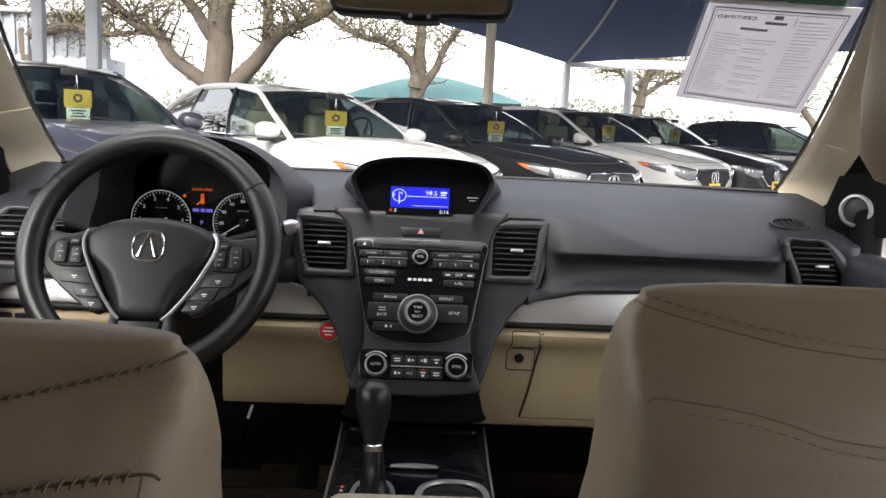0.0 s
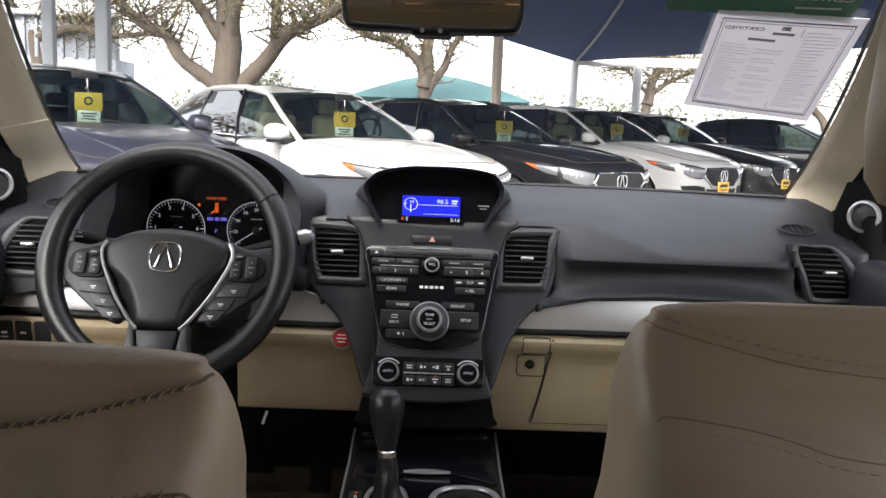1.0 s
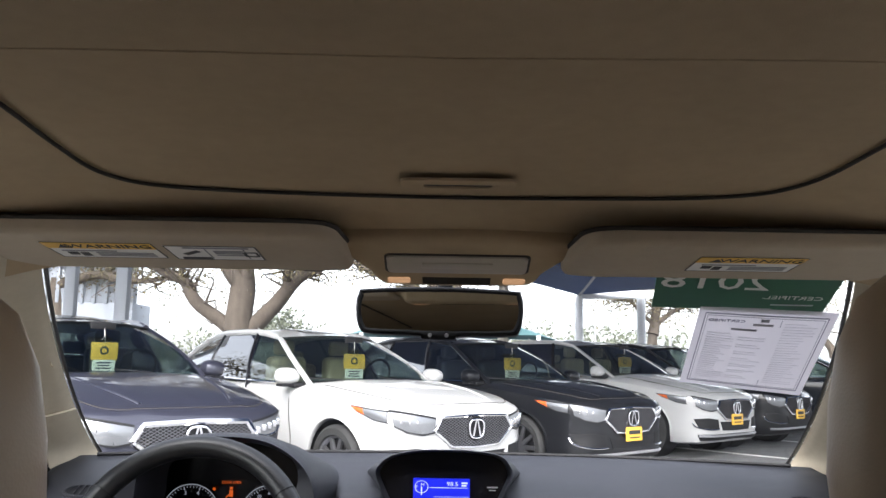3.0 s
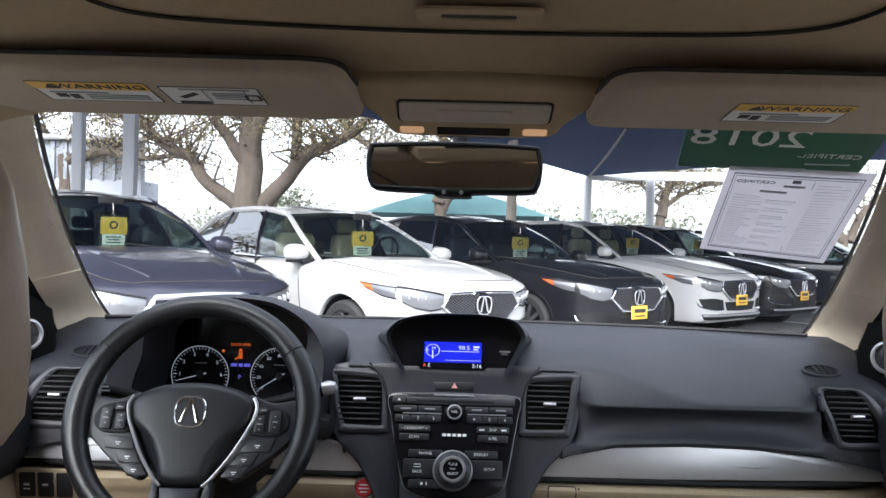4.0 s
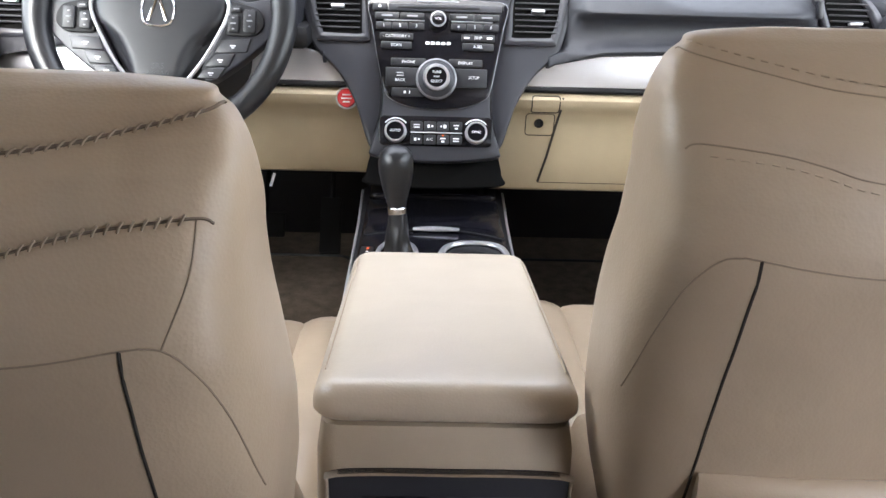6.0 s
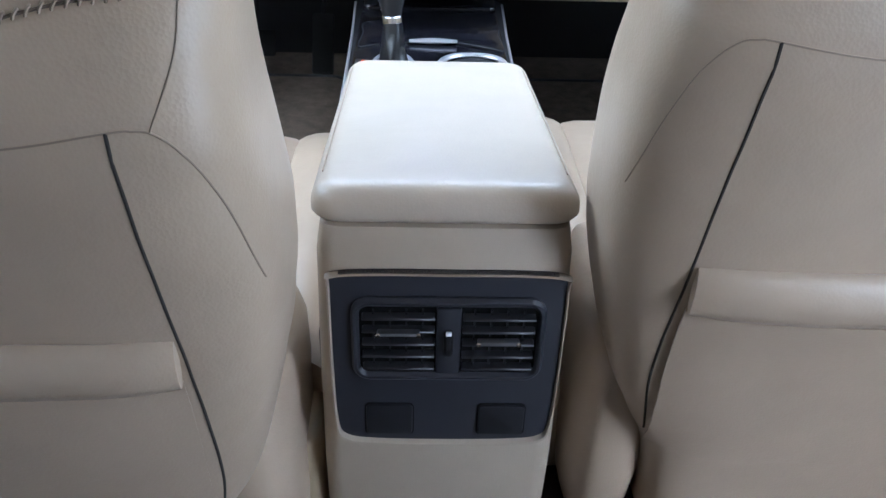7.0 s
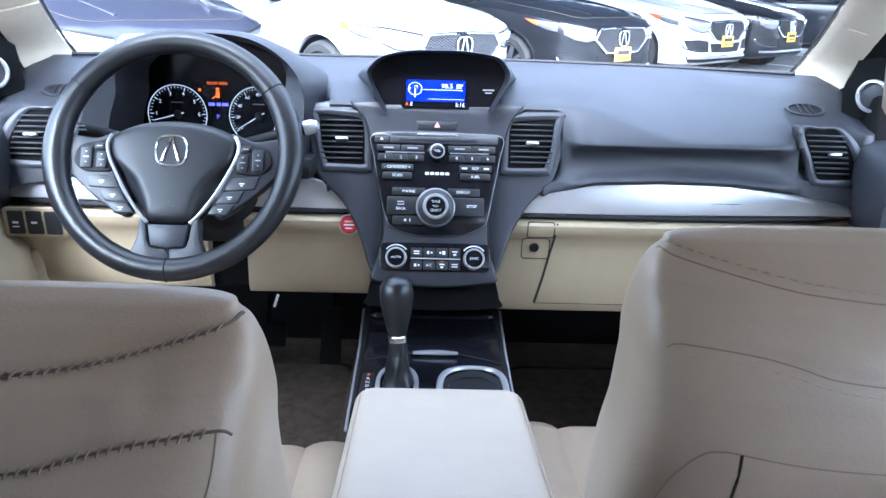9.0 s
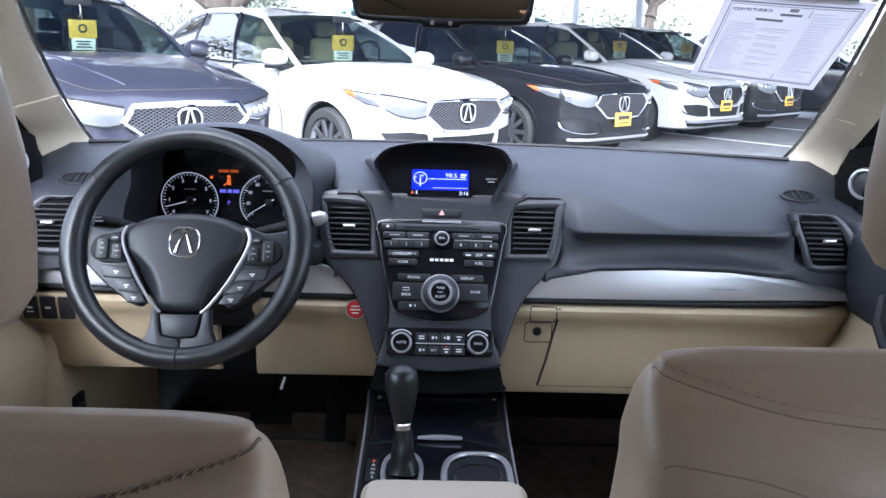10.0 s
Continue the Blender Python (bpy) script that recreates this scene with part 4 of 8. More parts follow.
def centre_vents():
    for s in (-1, 1):
        M = FZ(3.853, 1.06, 21)
        o = [(s * x, y) for x, y in smooth_poly([(0.130, 1.112), (0.175, 1.117), (0.222, 1.117), (0.2235, 1.105), (0.212, 1.05), (0.202, 1.012), (0.196, 1.005), (0.155, 1.005), (0.116, 1.006), (0.114, 1.02), (0.116, 1.075), (0.121, 1.10)], 4)]
        h = [(s * x, y) for x, y in smooth_poly([(0.139, 1.100), (0.17, 1.103), (0.207, 1.104), (0.2075, 1.095), (0.201, 1.05), (0.192, 1.022), (0.187, 1.018), (0.155, 1.017), (0.127, 1.017), (0.126, 1.027), (0.127, 1.07), (0.131, 1.092)], 4)]
        if s < 0:
            vent(None, M, o, h, -0.204, -0.130, 1.099, 1.022, 8, -0.166, 0.0, -0.005, 0.009)
        else:
            vent(None, M, o, h, 0.130, 0.204, 1.099, 1.022, 8, 0.168, 0.0, -0.005, 0.009)
    for s in (-1, 1):
        M = FZ(3.842, 1.05, 13.5)
        o = [(s * x, y) for x, y in smooth_poly([(0.628, 1.104), (0.67, 1.108), (0.712, 1.105), (0.745, 1.075), (0.765, 1.03), (0.770, 1.000), (0.72, 0.998), (0.672, 1.000), (0.660, 1.012), (0.650, 1.05)], 4)]
        h = [(s * x, y) for x, y in smooth_poly([(0.648, 1.097), (0.68, 1.099), (0.706, 1.097), (0.728, 1.07), (0.744, 1.035), (0.747, 1.016), (0.71, 1.012), (0.680, 1.012), (0.672, 1.020), (0.663, 1.05)], 4)]
        if s > 0:
            vent(None, M, o, h, 0.650, 0.722, 1.094, 1.018, 8, 0.702, 0.025, -0.006, 0.010)
        else:
            vent(None, M, o, h, -0.720, -0.652, 1.094, 1.018, 8, -0.700, -0.025, -0.006, 0.010)
        if s > 0:
            part("thumb_wheel", box(0.010, 0.030, 0.012, 0.003, M=FZ(3.842, 1.05, 13.5) @ Matrix.Translation((0.640, 1.078, 0.003))), BUTTON, bpy.data.objects["dashboard"])


ST = F(0, 3.855, 1.09, math.degrees(math.atan(0.39)))


def stack():
    c = thing("centre_stack", "dark grey centre stack with radio, climate controls and buttons", "centre stack", (0, 3.8, 0.8))
    mm = 0.001
    # shield-shaped fascia and its flared sides
    shield = smooth_poly([(-150, 36), (-128, 10), (-112, -40), (-96, -110), (-90, -190), (-100, -235), (-108, -262), (-100, -276), (0, -284), (100, -276), (108, -262), (100, -235), (92, -190), (98, -110), (115, -40), (130, 10), (152, 36), (60, 42), (-60, 42)], 4)
    part("fascia", prism([(x * mm, y * mm) for x, y in shield], 0.030, 0.006, 3, ST, z0=-0.034), STACKM, c)
    for s in (-1, 1):
        wing = smooth_poly([(150, 44), (228, 34), (232, 10), (215, -70), (200, -100), (165, -135), (138, -180), (124, -220), (112, -255), (98, -262), (92, -235), (90, -190), (96, -110), (112, -40), (128, 10)], 4)
        part("wing", prism([(s * x * mm, y * mm) for x, y in wing], 0.030, 0.008, 3, ST, z0=-0.046), STACKM, c)
        edge = [(152, 38), (130, 10), (115, -40), (98, -110), (92, -190), (102, -238)]
        part("edge_groove", tube([ST @ Vector((s * x * mm, y * mm, -0.005)) for x, y in smooth_poly(edge, 5, False)], 0.0016, 6), BLACK, c)
    lower = smooth_poly([(-112, -272), (-104, -262), (0, -274), (104, -262), (112, -272), (118, -300), (116, -318), (0, -324), (-116, -318), (-118, -300)], 4)
    part("lower_cover", prism([(x * mm, y * mm) for x, y in lower], 0.04, 0.010, 3, ST, z0=-0.10), CAVITY, c, "black lower cover")
    # radio
    radio = smooth_poly([(-113, -20), (-108, -60), (-99, -110), (-86, -165), (-72, -182), (-40, -193), (0, -196), (42, -193), (76, -181), (90, -165), (101, -110), (110, -60), (114, -20), (60, -15), (0, -14), (-60, -15)], 4)
    part("radio_trim", prism([(x * mm * 1.008, (y + 100) * mm * 1.008 - 0.1) for x, y in radio], 0.0030, 0.001, M=ST, z0=-0.0045), DIMSILVER, c, "thin silver edging")
    rp = part("radio_panel", prism([(x * mm, y * mm) for x, y in radio], 0.004, 0.0015, M=ST, z0=-0.004), GLOSS, c, "gloss black radio panel")
    def key(parent, x0, y0, x1, y1, txt="", size=0.006, h=0.004, mat=BUTTON, name="button", r=0.002, w=1.0):
        k = part(name, prism(rrect((x1 - x0) * mm, (y0 - y1) * mm, r, 3, (x0 + x1) / 2 * mm, (y0 + y1) / 2 * mm), h, 0.0012, M=ST, z0=-0.0005), mat, parent)
        if txt:
            lettering(txt, size, ST @ Matrix.Translation(((x0 + x1) / 2 * mm, (y0 + y1) / 2 * mm, h - 0.0003)), WHITEINK, k, width=w)
        return k
    key(rp, -108, -23, -84, -35, "", name="eject_button")
    part("triangle", prism([(-0.003, -0.002), (0.003, -0.002), (0, 0.003)], 0.0005, M=ST @ Matrix.Translation((-0.096, -0.028, 0.0037))), WHITEINK, rp, smooth=0)
    sl = key(rp, -82, -23, 106, -35, "", name="disc_panel", mat=STACKM)
    part("disc_slot", box(0.136, 0.0045, 0.002, 0.0008, at=(0.002, -0.029, 0.0032), M=ST), BLACK, sl)
    bars_of([(0.0, -0.0175, 0.07, 0.003)], ST @ Matrix.Translation((0, 0, 0.0003)), GREYINK, rp)
    for k in range(4):
        xs = (-104, -62, 20, 62)[k]
        key(rp, xs, -38, xs + (40 if k != 0 else 40), -49, "", name="source_button")
        bars_of([((xs + 20) * mm, -0.0435, 0.018, 0.0026)], ST @ Matrix.Translation((0, 0, 0.0037)), GREYINK, rp)
    for k in range(6):
        xs = (-102, -75, -48, 22, 49, 76)[k]
        key(rp, xs, -54, xs + 26, -66, str(k + 1), 0.0075, name="preset_button")
    for lx in (-0.055, 0.057):
        part("silver_line", box(0.068, 0.0020, 0.002, 0.0006, 1, at=(lx, -0.0515, 0.0045), M=ST), ALU, rp)
    vk = part("volume_knob", lathe([(0.0, 0.016), (0.0105, 0.016), (0.0125, 0.0145), (0.0135, 0.010), (0.0165, 0.004), (0.0175, 0.0)], 36, ST @ Matrix.Translation((0.001, -0.050, 0))), GLOSS, rp, "knurled black volume knob")
    part("ring", lathe([(0.0105, 0.0158), (0.0108, 0.0168), (0.0125, 0.0165), (0.0132, 0.0145)], 36, ST @ Matrix.Translation((0.001, -0.050, 0))), SILVER, vk)
    lettering("VOL", 0.006, ST @ Matrix.Translation((0.001, -0.050, 0.0164)), WHITEINK, vk)
    key(rp, -95, -72, -40, -83, "- CATEGORY +", 0.0068)
    key(rp, -93, -86, -42, -98, "SCAN", 0.0068)
    k = key(rp, 40, -72, 96, -83, "SKIP", 0.0068)
    for s in (-1, 1):
        bar(0.009, 0.0028, ST @ Matrix.Translation((0.068 + s * 0.019, -0.0775, 0.0039)), WHITEINK, k)
    key(rp, 42, -86, 94, -98, "A.SEL", 0.0068)
    bars_of([(-0.017 + 0.0088 * q, -0.087, 0.0066, 0.0046) for q in range(5)], ST @ Matrix.Translation((0.001, 0, 0.0006)), WHITEINK, rp, "maker_mark")
    key(rp, -76, -113, -18, -126, "PHONE", 0.0066, 0.003)
    key(rp, 20, -113, 76, -126, "DISPLAY", 0.0066, 0.003)
    key(rp, -84, -129, -20, -160, "", h=0.005)
    lettering("BACK", 0.0066, ST @ Matrix.Translation((-0.060, -0.150, 0.0048)), WHITEINK, rp)
    part("arrow", tube([ST @ Vector(p) for p in ((-0.066, -0.138, 0.0048), (-0.055, -0.138, 0.0048), (-0.0545, -0.1425, 0.0048), (-0.066, -0.1425, 0.0048))], 0.0006, 4), WHITEINK, rp)
    key(rp, 20, -129, 84, -160, "", h=0.005)
    lettering("SETUP", 0.0066, ST @ Matrix.Translation((0.062, -0.144, 0.0048)), WHITEINK, rp)
    key(rp, -74, -162, -20, -177, "", h=0.003)
    bars_of([(-0.052, -0.1695, 0.004, 0.004), (-0.044, -0.1695, 0.0015, 0.005)], ST @ Matrix.Translation((0, 0, 0.0028)), WHITEINK, rp, "pictogram")
    tk = part("tuning_knob", lathe([(0.0, 0.024), (0.019, 0.024), (0.0215, 0.022), (0.0225, 0.012), (0.026, 0.009), (0.0325, 0.006), (0.0345, 0.0)], 44, ST @ Matrix.Translation((0.0, -0.147, 0))), STACKM, rp, "large round tuning knob")
    part("ring", lathe([(0.0165, 0.0235), (0.017, 0.0255), (0.0200, 0.0253), (0.0222, 0.0215)], 44, ST @ Matrix.Translation((0.0, -0.147, 0))), SILVER, tk)
    part("base_ring", lathe([(0.0305, 0.0065), (0.0315, 0.0085), (0.0335, 0.0075), (0.0342, 0.004)], 44, ST @ Matrix.Translation((0.0, -0.147, 0))), DIMSILVER, tk)
    part("knob_face", lathe([(0.0, 0.0248), (0.0165, 0.0245)], 36, ST @ Matrix.Translation((0.0, -0.147, 0))), GLOSS, tk)
    for t, yy in (("TUNE", 0.0075), ("PUSH", 0.0), ("SELECT", -0.0075)):
        lettering(t, 0.0058 if t != "PUSH" else 0.004, ST @ Matrix.Translation((0, -0.147 + yy, 0.0251)), WHITEINK, tk)
    # climate panel
    cp = part("climate_panel", prism(rrect(0.190, 0.050, 0.010, 4, 0.001, -0.233), 0.003, 0.0012, M=ST, z0=-0.004), GLOSS, c, "climate control panel")
    for x, t in ((-0.066, "AUTO"), (0.068, "SYNC")):
        Mk = ST @ Matrix.Translation((x, -0.235, 0))
        kb = part("climate_knob", lathe([(0.0, 0.016), (0.014, 0.016), (0.0155, 0.0145), (0.0165, 0.0)], 36, Mk), GLOSS, cp, "round climate knob with a silver ring")
        part("ring", lathe([(0.0145, 0.0155), (0.015, 0.0175), (0.0172, 0.0172), (0.0182, 0.012), (0.0185, 0.0)], 36, Mk), SILVER, kb)
        lettering(t, 0.0062, Mk @ Matrix.Translation((0, 0, 0.0161)), WHITEINK, kb)
        part("scale_arc", tube([Mk @ Vector((0.0225 * math.cos(a), 0.0225 * math.sin(a), 0.0)) for a in [0.7 + 1.75 * q / 10 for q in range(11)]], 0.0011, 5), WHITEINK, cp)
    part("silver_bar", box(0.086, 0.0022, 0.0022, 0.0008, at=(0.002, -0.2355, 0.0005), M=ST), SILVER, cp)
    for k in range(4):
        x = -0.031 + 0.022 * k
        for row, y in ((0, -0.225), (1, -0.247)):
            b = part("climate_button", prism(rrect(0.020, 0.016, 0.002, 3, x, y), 0.003, 0.001, M=ST, z0=-0.002), BUTTON, cp)
            B = ST @ Matrix.Translation((x, y, 0.0013))
            if row == 1 and k == 1:
                lettering("A/C", 0.0066, B, WHITEINK, b)
            else:
                bars_of([[(0, 0.002, 0.010, 0.0018), (0, -0.002, 0.010, 0.0018)], [(-0.002, 0, 0.004, 0.005), (0.004, 0, 0.003, 0.003)], [(-0.003, 0, 0.003, 0.003), (0.003, 0, 0.005, 0.006)], [(0, 0.002, 0.009, 0.002), (0, -0.003, 0.005, 0.003)]][(k + row) % 4], B, WHITEINK, b, "pictogram")
    part("indicator", lathe([(0.0, 0.001), (0.0015, 0.0)], 10, ST @ Matrix.Translation((0.013, -0.240, 0.002))), GAUGEORANGE, cp)
    # hazard switch
    hz = part("hazard_switch", prism([(-0.037, 0.006), (0.037, 0.006), (0.033, -0.0085), (-0.033, -0.0085)], 0.005, 0.0015, M=ST, z0=-0.006), BUTTON, c)
    part("triangle", prism([(-0.0055, -0.004), (0.0055, -0.004), (0, 0.0055)], 0.0005, M=ST @ Matrix.Translation((0, -0.001, -0.0012))), material("hazard_red", (0.75, 0.35, 0.33), 0.4), hz, smooth=0)
    return c


def display():
    d = thing("display_hood", "hooded dash-top display with a lit blue radio screen", "display", (0, 3.9, 1.12))
    outer = smooth_poly([(-0.131, 1.176), (-0.122, 1.192), (-0.098, 1.208), (-0.05, 1.217), (0.0, 1.219), (0.05, 1.218), (0.102, 1.211), (0.124, 1.196), (0.131, 1.178), (0.118, 1.145), (0.094, 1.110), (0.05, 1.105), (-0.05, 1.105), (-0.094, 1.109), (-0.118, 1.143)], 4)
    arch = smooth_poly([(-0.092, 1.113), (-0.108, 1.143), (-0.121, 1.174), (-0.115, 1.190), (-0.094, 1.206), (-0.05, 1.2155), (0.0, 1.2175), (0.05, 1.2165), (0.098, 1.209), (0.116, 1.193), (0.121, 1.175), (0.108, 1.145), (0.092, 1.113)], 5, False)
    rows = []
    for dy, k, kz in ((0.050, 0.94, 0.93), (0.008, 0.985, 0.975), (0.001, 0.993, 0.99), (-0.001, 1.0, 0.998), (0.002, 1.008, 1.0), (0.012, 1.02, 1.0), (0.03, 1.045, 0.985), (0.07, 1.09, 0.95), (0.13, 1.16, 0.88), (0.20, 1.24, 0.76), (0.30, 1.36, 0.56), (0.38, 1.42, 0.42)):
        rows.append([(p[0] * k, 3.835 + dy, 1.10 + (p[1] - 1.10) * kz) for p in arch])
    part("hood", loft(rows, closed_ring=False, caps=False), DASH, d, smooth=60)
    part("bezel", prism([(p[0] * 0.91, 1.155 + (p[1] - 1.155) * 0.90) for p in outer], 0.002, M=F(0, 3.873, 0, 0)), GLOSS, d, "gloss black surround")
    Ms = F(0, 3.869, 0, 0)
    sx, sy = -0.004, 1.1465
    scr = part("screen", prism(rrect(0.102, 0.036, 0.001, 2, sx, sy), 0.003, M=Ms), SCREENBLUE, d, "lit blue screen", smooth=0)
    T = Ms @ Matrix.Translation((sx, sy, 0.0034)) @ Matrix.Diagonal((0.9, 0.80, 1, 1))
    lettering("98.5", 0.0135, T @ Matrix.Translation((0.022, 0.0105, 0)), SCREENWHITE, scr)
    bars_of([(0.046, 0.013, 0.012, 0.004), (0.045, 0.0075, 0.010, 0.003), (0.014, 0.0025, 0.076, 0.0012), (0.02, -0.0175, 0.07, 0.0008)], T, SCREENWHITE, scr)
    part("tuner_ring", lathe([(0.0125, 0), (0.0125, 0.0004), (0.0138, 0.0004), (0.0138, 0)], 32, T @ Matrix.Translation((-0.040, 0.004, 0))), SCREENWHITE, scr)
    lettering("F", 0.010, T @ Matrix.Translation((-0.050, 0.003, 0)), SCREENWHITE, scr)
    lettering("M", 0.010, T @ Matrix.Translation((-0.038, 0.008, 0)), SCREENWHITE, scr)
    lettering("1", 0.010, T @ Matrix.Translation((-0.028, 0.0, 0)), SCREENWHITE, scr)
    part("mast", tube([T @ Vector((-0.040, 0.004, 0)), T @ Vector((-0.040, -0.014, 0))], 0.0012, 5), SCREENWHITE, scr)
    base = part("status_line", prism(rrect(0.118, 0.010, 0.001, 2, sx, sy - 0.0235), 0.003, M=Ms), GLOSS, d, smooth=0)
    B = Ms @ Matrix.Translation((sx, sy - 0.0235, 0.0034))
    lettering("5:16", 0.0098, B @ Matrix.Translation((0.043, 0, 0)), SCREENWHITE, base)
    lettering("A", 0.009, B @ Matrix.Translation((-0.050, 0, 0)), SCREENRED, base)
    lettering("E", 0.009, B @ Matrix.Translation((-0.042, 0, 0)), SCREENWHITE, base)
    bars_of([(0.088, 1.150, 0.020, 0.0025), (0.088, 1.145, 0.012, 0.002)], Ms, GREYINK, d)
    part("lower_lip", box(0.19, 0.012, 0.004, 0.0015, at=(0, 1.092, 0.0), M=FZ(3.895, 1.092, 35)), GLOSS, d)


def cluster():
    k = thing("instrument_cluster", "lit instrument cluster under a curved dark hood", "instrument cluster", (-0.39, 3.95, 1.05))
    cx = -0.395
    arch = smooth_poly([(-0.205, 1.03), (-0.205, 1.08), (-0.185, 1.14), (-0.145, 1.195), (-0.085, 1.229), (0.0, 1.240), (0.085, 1.232), (0.145, 1.197), (0.172, 1.15), (0.172, 1.09), (0.166, 1.03)], 5, False)
    rows = []
    for dy, sx, dz in ((0.42, 1.22, -0.075), (0.30, 1.14, -0.045), (0.16, 1.07, -0.015), (0.06, 1.02, 0), (0.012, 1.0, 0), (0.0, 0.985, -0.003), (0.002, 0.96, -0.009), (0.03, 0.94, -0.014), (0.12, 0.86, -0.022)):
        cheek = 0.036 * (sx < 0.97)
        rows.append([(cx + p[0] * sx - math.copysign(cheek * min(1, max(0, (1.205 - p[1]) / 0.07)), p[0]), 3.80 + dy + (0.012 if cheek else 0), 1.03 + (p[1] - 1.03) * (1 + dz / 0.2)) for p in arch])
    part("hood", loft(rows, closed_ring=False, caps=False), DASH, k)
    part("lower_shroud", box(0.37, 0.13, 0.04, 0.012, at=(cx, 3.87, 1.015)), BLACK, k)
    part("face", prism([(cx + p[0] * 0.88, 1.03 + (p[1] - 1.03) * 0.90) for p in arch], 0.003, M=F(0, 3.985, 0)), GLOSS, k)
    for gx, nums, a0, a1 in ((-0.484, ["0", "1", "2", "3", "4", "5", "6", "7"], 215, -35), (-0.333, ["0", "20", "40", "60", "80", "100", "120", "140", "160"], 215, -35)):
        G = F(gx, 3.972, 1.080)
        dial = part("dial", lathe([(0.0, 0.0), (0.053, 0.0), (0.054, 0.003), (0.057, 0.003), (0.058, -0.004)], 48, G), GLOSS, k, "round black dial with white figures")
        part("dial_ring", tube([G @ Vector((0.0545 * math.cos(radians(a)), 0.0545 * math.sin(radians(a)), 0.003)) for a in range(-40, 221, 5)], 0.0008, 5), GAUGEWHITE, dial)
        n = len(nums)
        for q in range((n - 1) * 5 + 1):
            a = radians(a0 + (a1 - a0) * q / ((n - 1) * 5))
            ln = 0.007 if q % 5 == 0 else 0.004
            part("tick", box(ln, 0.0012 if q % 5 == 0 else 0.0007, 0.0005, M=G @ Matrix.Rotation(a, 4, "Z") @ Matrix.Translation((0.052 - ln / 2, 0, 0.0012))), GAUGEWHITE, dial, smooth=0)
        for q, t in enumerate(nums):
            a = radians(a0 + (a1 - a0) * q / (n - 1))
            lettering(t, 0.0098 if n == 8 else 0.0085, G @ Matrix.Translation((0.0395 * math.cos(a), 0.0395 * math.sin(a), 0.0012)), GAUGEWHITE, dial)
        ang = radians(195 if n == 8 else 212)
        part("needle", prism([(-0.012, -0.0012), (0.047, -0.0005), (0.047, 0.0005), (-0.012, 0.0012)], 0.001, M=G @ Matrix.Rotation(ang, 4, "Z") @ Matrix.Translation((0, 0, 0.003))), GAUGEWHITE, dial, smooth=0)
        part("hub", lathe([(0.0, 0.006), (0.007, 0.005), (0.008, 0.001)], 20, G), BLACK, dial)
        bar(0.022, 0.002, G @ Matrix.Translation((0, 0.022, 0.001)), GREYINK, dial)
    info = F(-0.4085, 3.972, 1.10)
    lettering("DOOR OPEN", 0.0074, info @ Matrix.Translation((0, 0.0385, 0)), GAUGEORANGE, k, "warning_text", width=0.85)
    part("door_symbol", joined(box(0.007, 0.012, 0.0006, 0.0002, at=(0, 0.018, 0), M=info), box(0.008, 0.0025, 0.0006, M=info @ Matrix.Translation((-0.007, 0.013, 0)) @ Matrix.Rotation(0.7, 4, "Z")), box(0.006, 0.005, 0.0006, at=(0, 0.028, 0), M=info)), GAUGEORANGE, k, smooth=0)
    bars_of([(-0.012, 0.0, 0.012, 0.006), (0.001, 0.0, 0.008, 0.006), (0.013, 0.0, 0.012, 0.006)], info, GAUGEBLUE, k)
    lettering("P", 0.0115, info @ Matrix.Translation((-0.001, -0.0235, 0)), GAUGEBLUE, k, "gear_letter")
    part("warning_light", lathe([(0.0, 0.0006), (0.003, 0.0)], 12, info @ Matrix.Translation((-0.033, 0.026, 0))), GAUGEORANGE, k)
    for s in (-1, 1):
        bars_of([(s * 0.142, -0.028, 0.006, 0.003), (s * 0.142, -0.02, 0.004, 0.002)], info, GREYINK, k)


dashboard()
centre_vents()
stack()
display()
cluster()


# ---- steering wheel ----
WH = F(-0.399, 3.650, 1.065, 24)


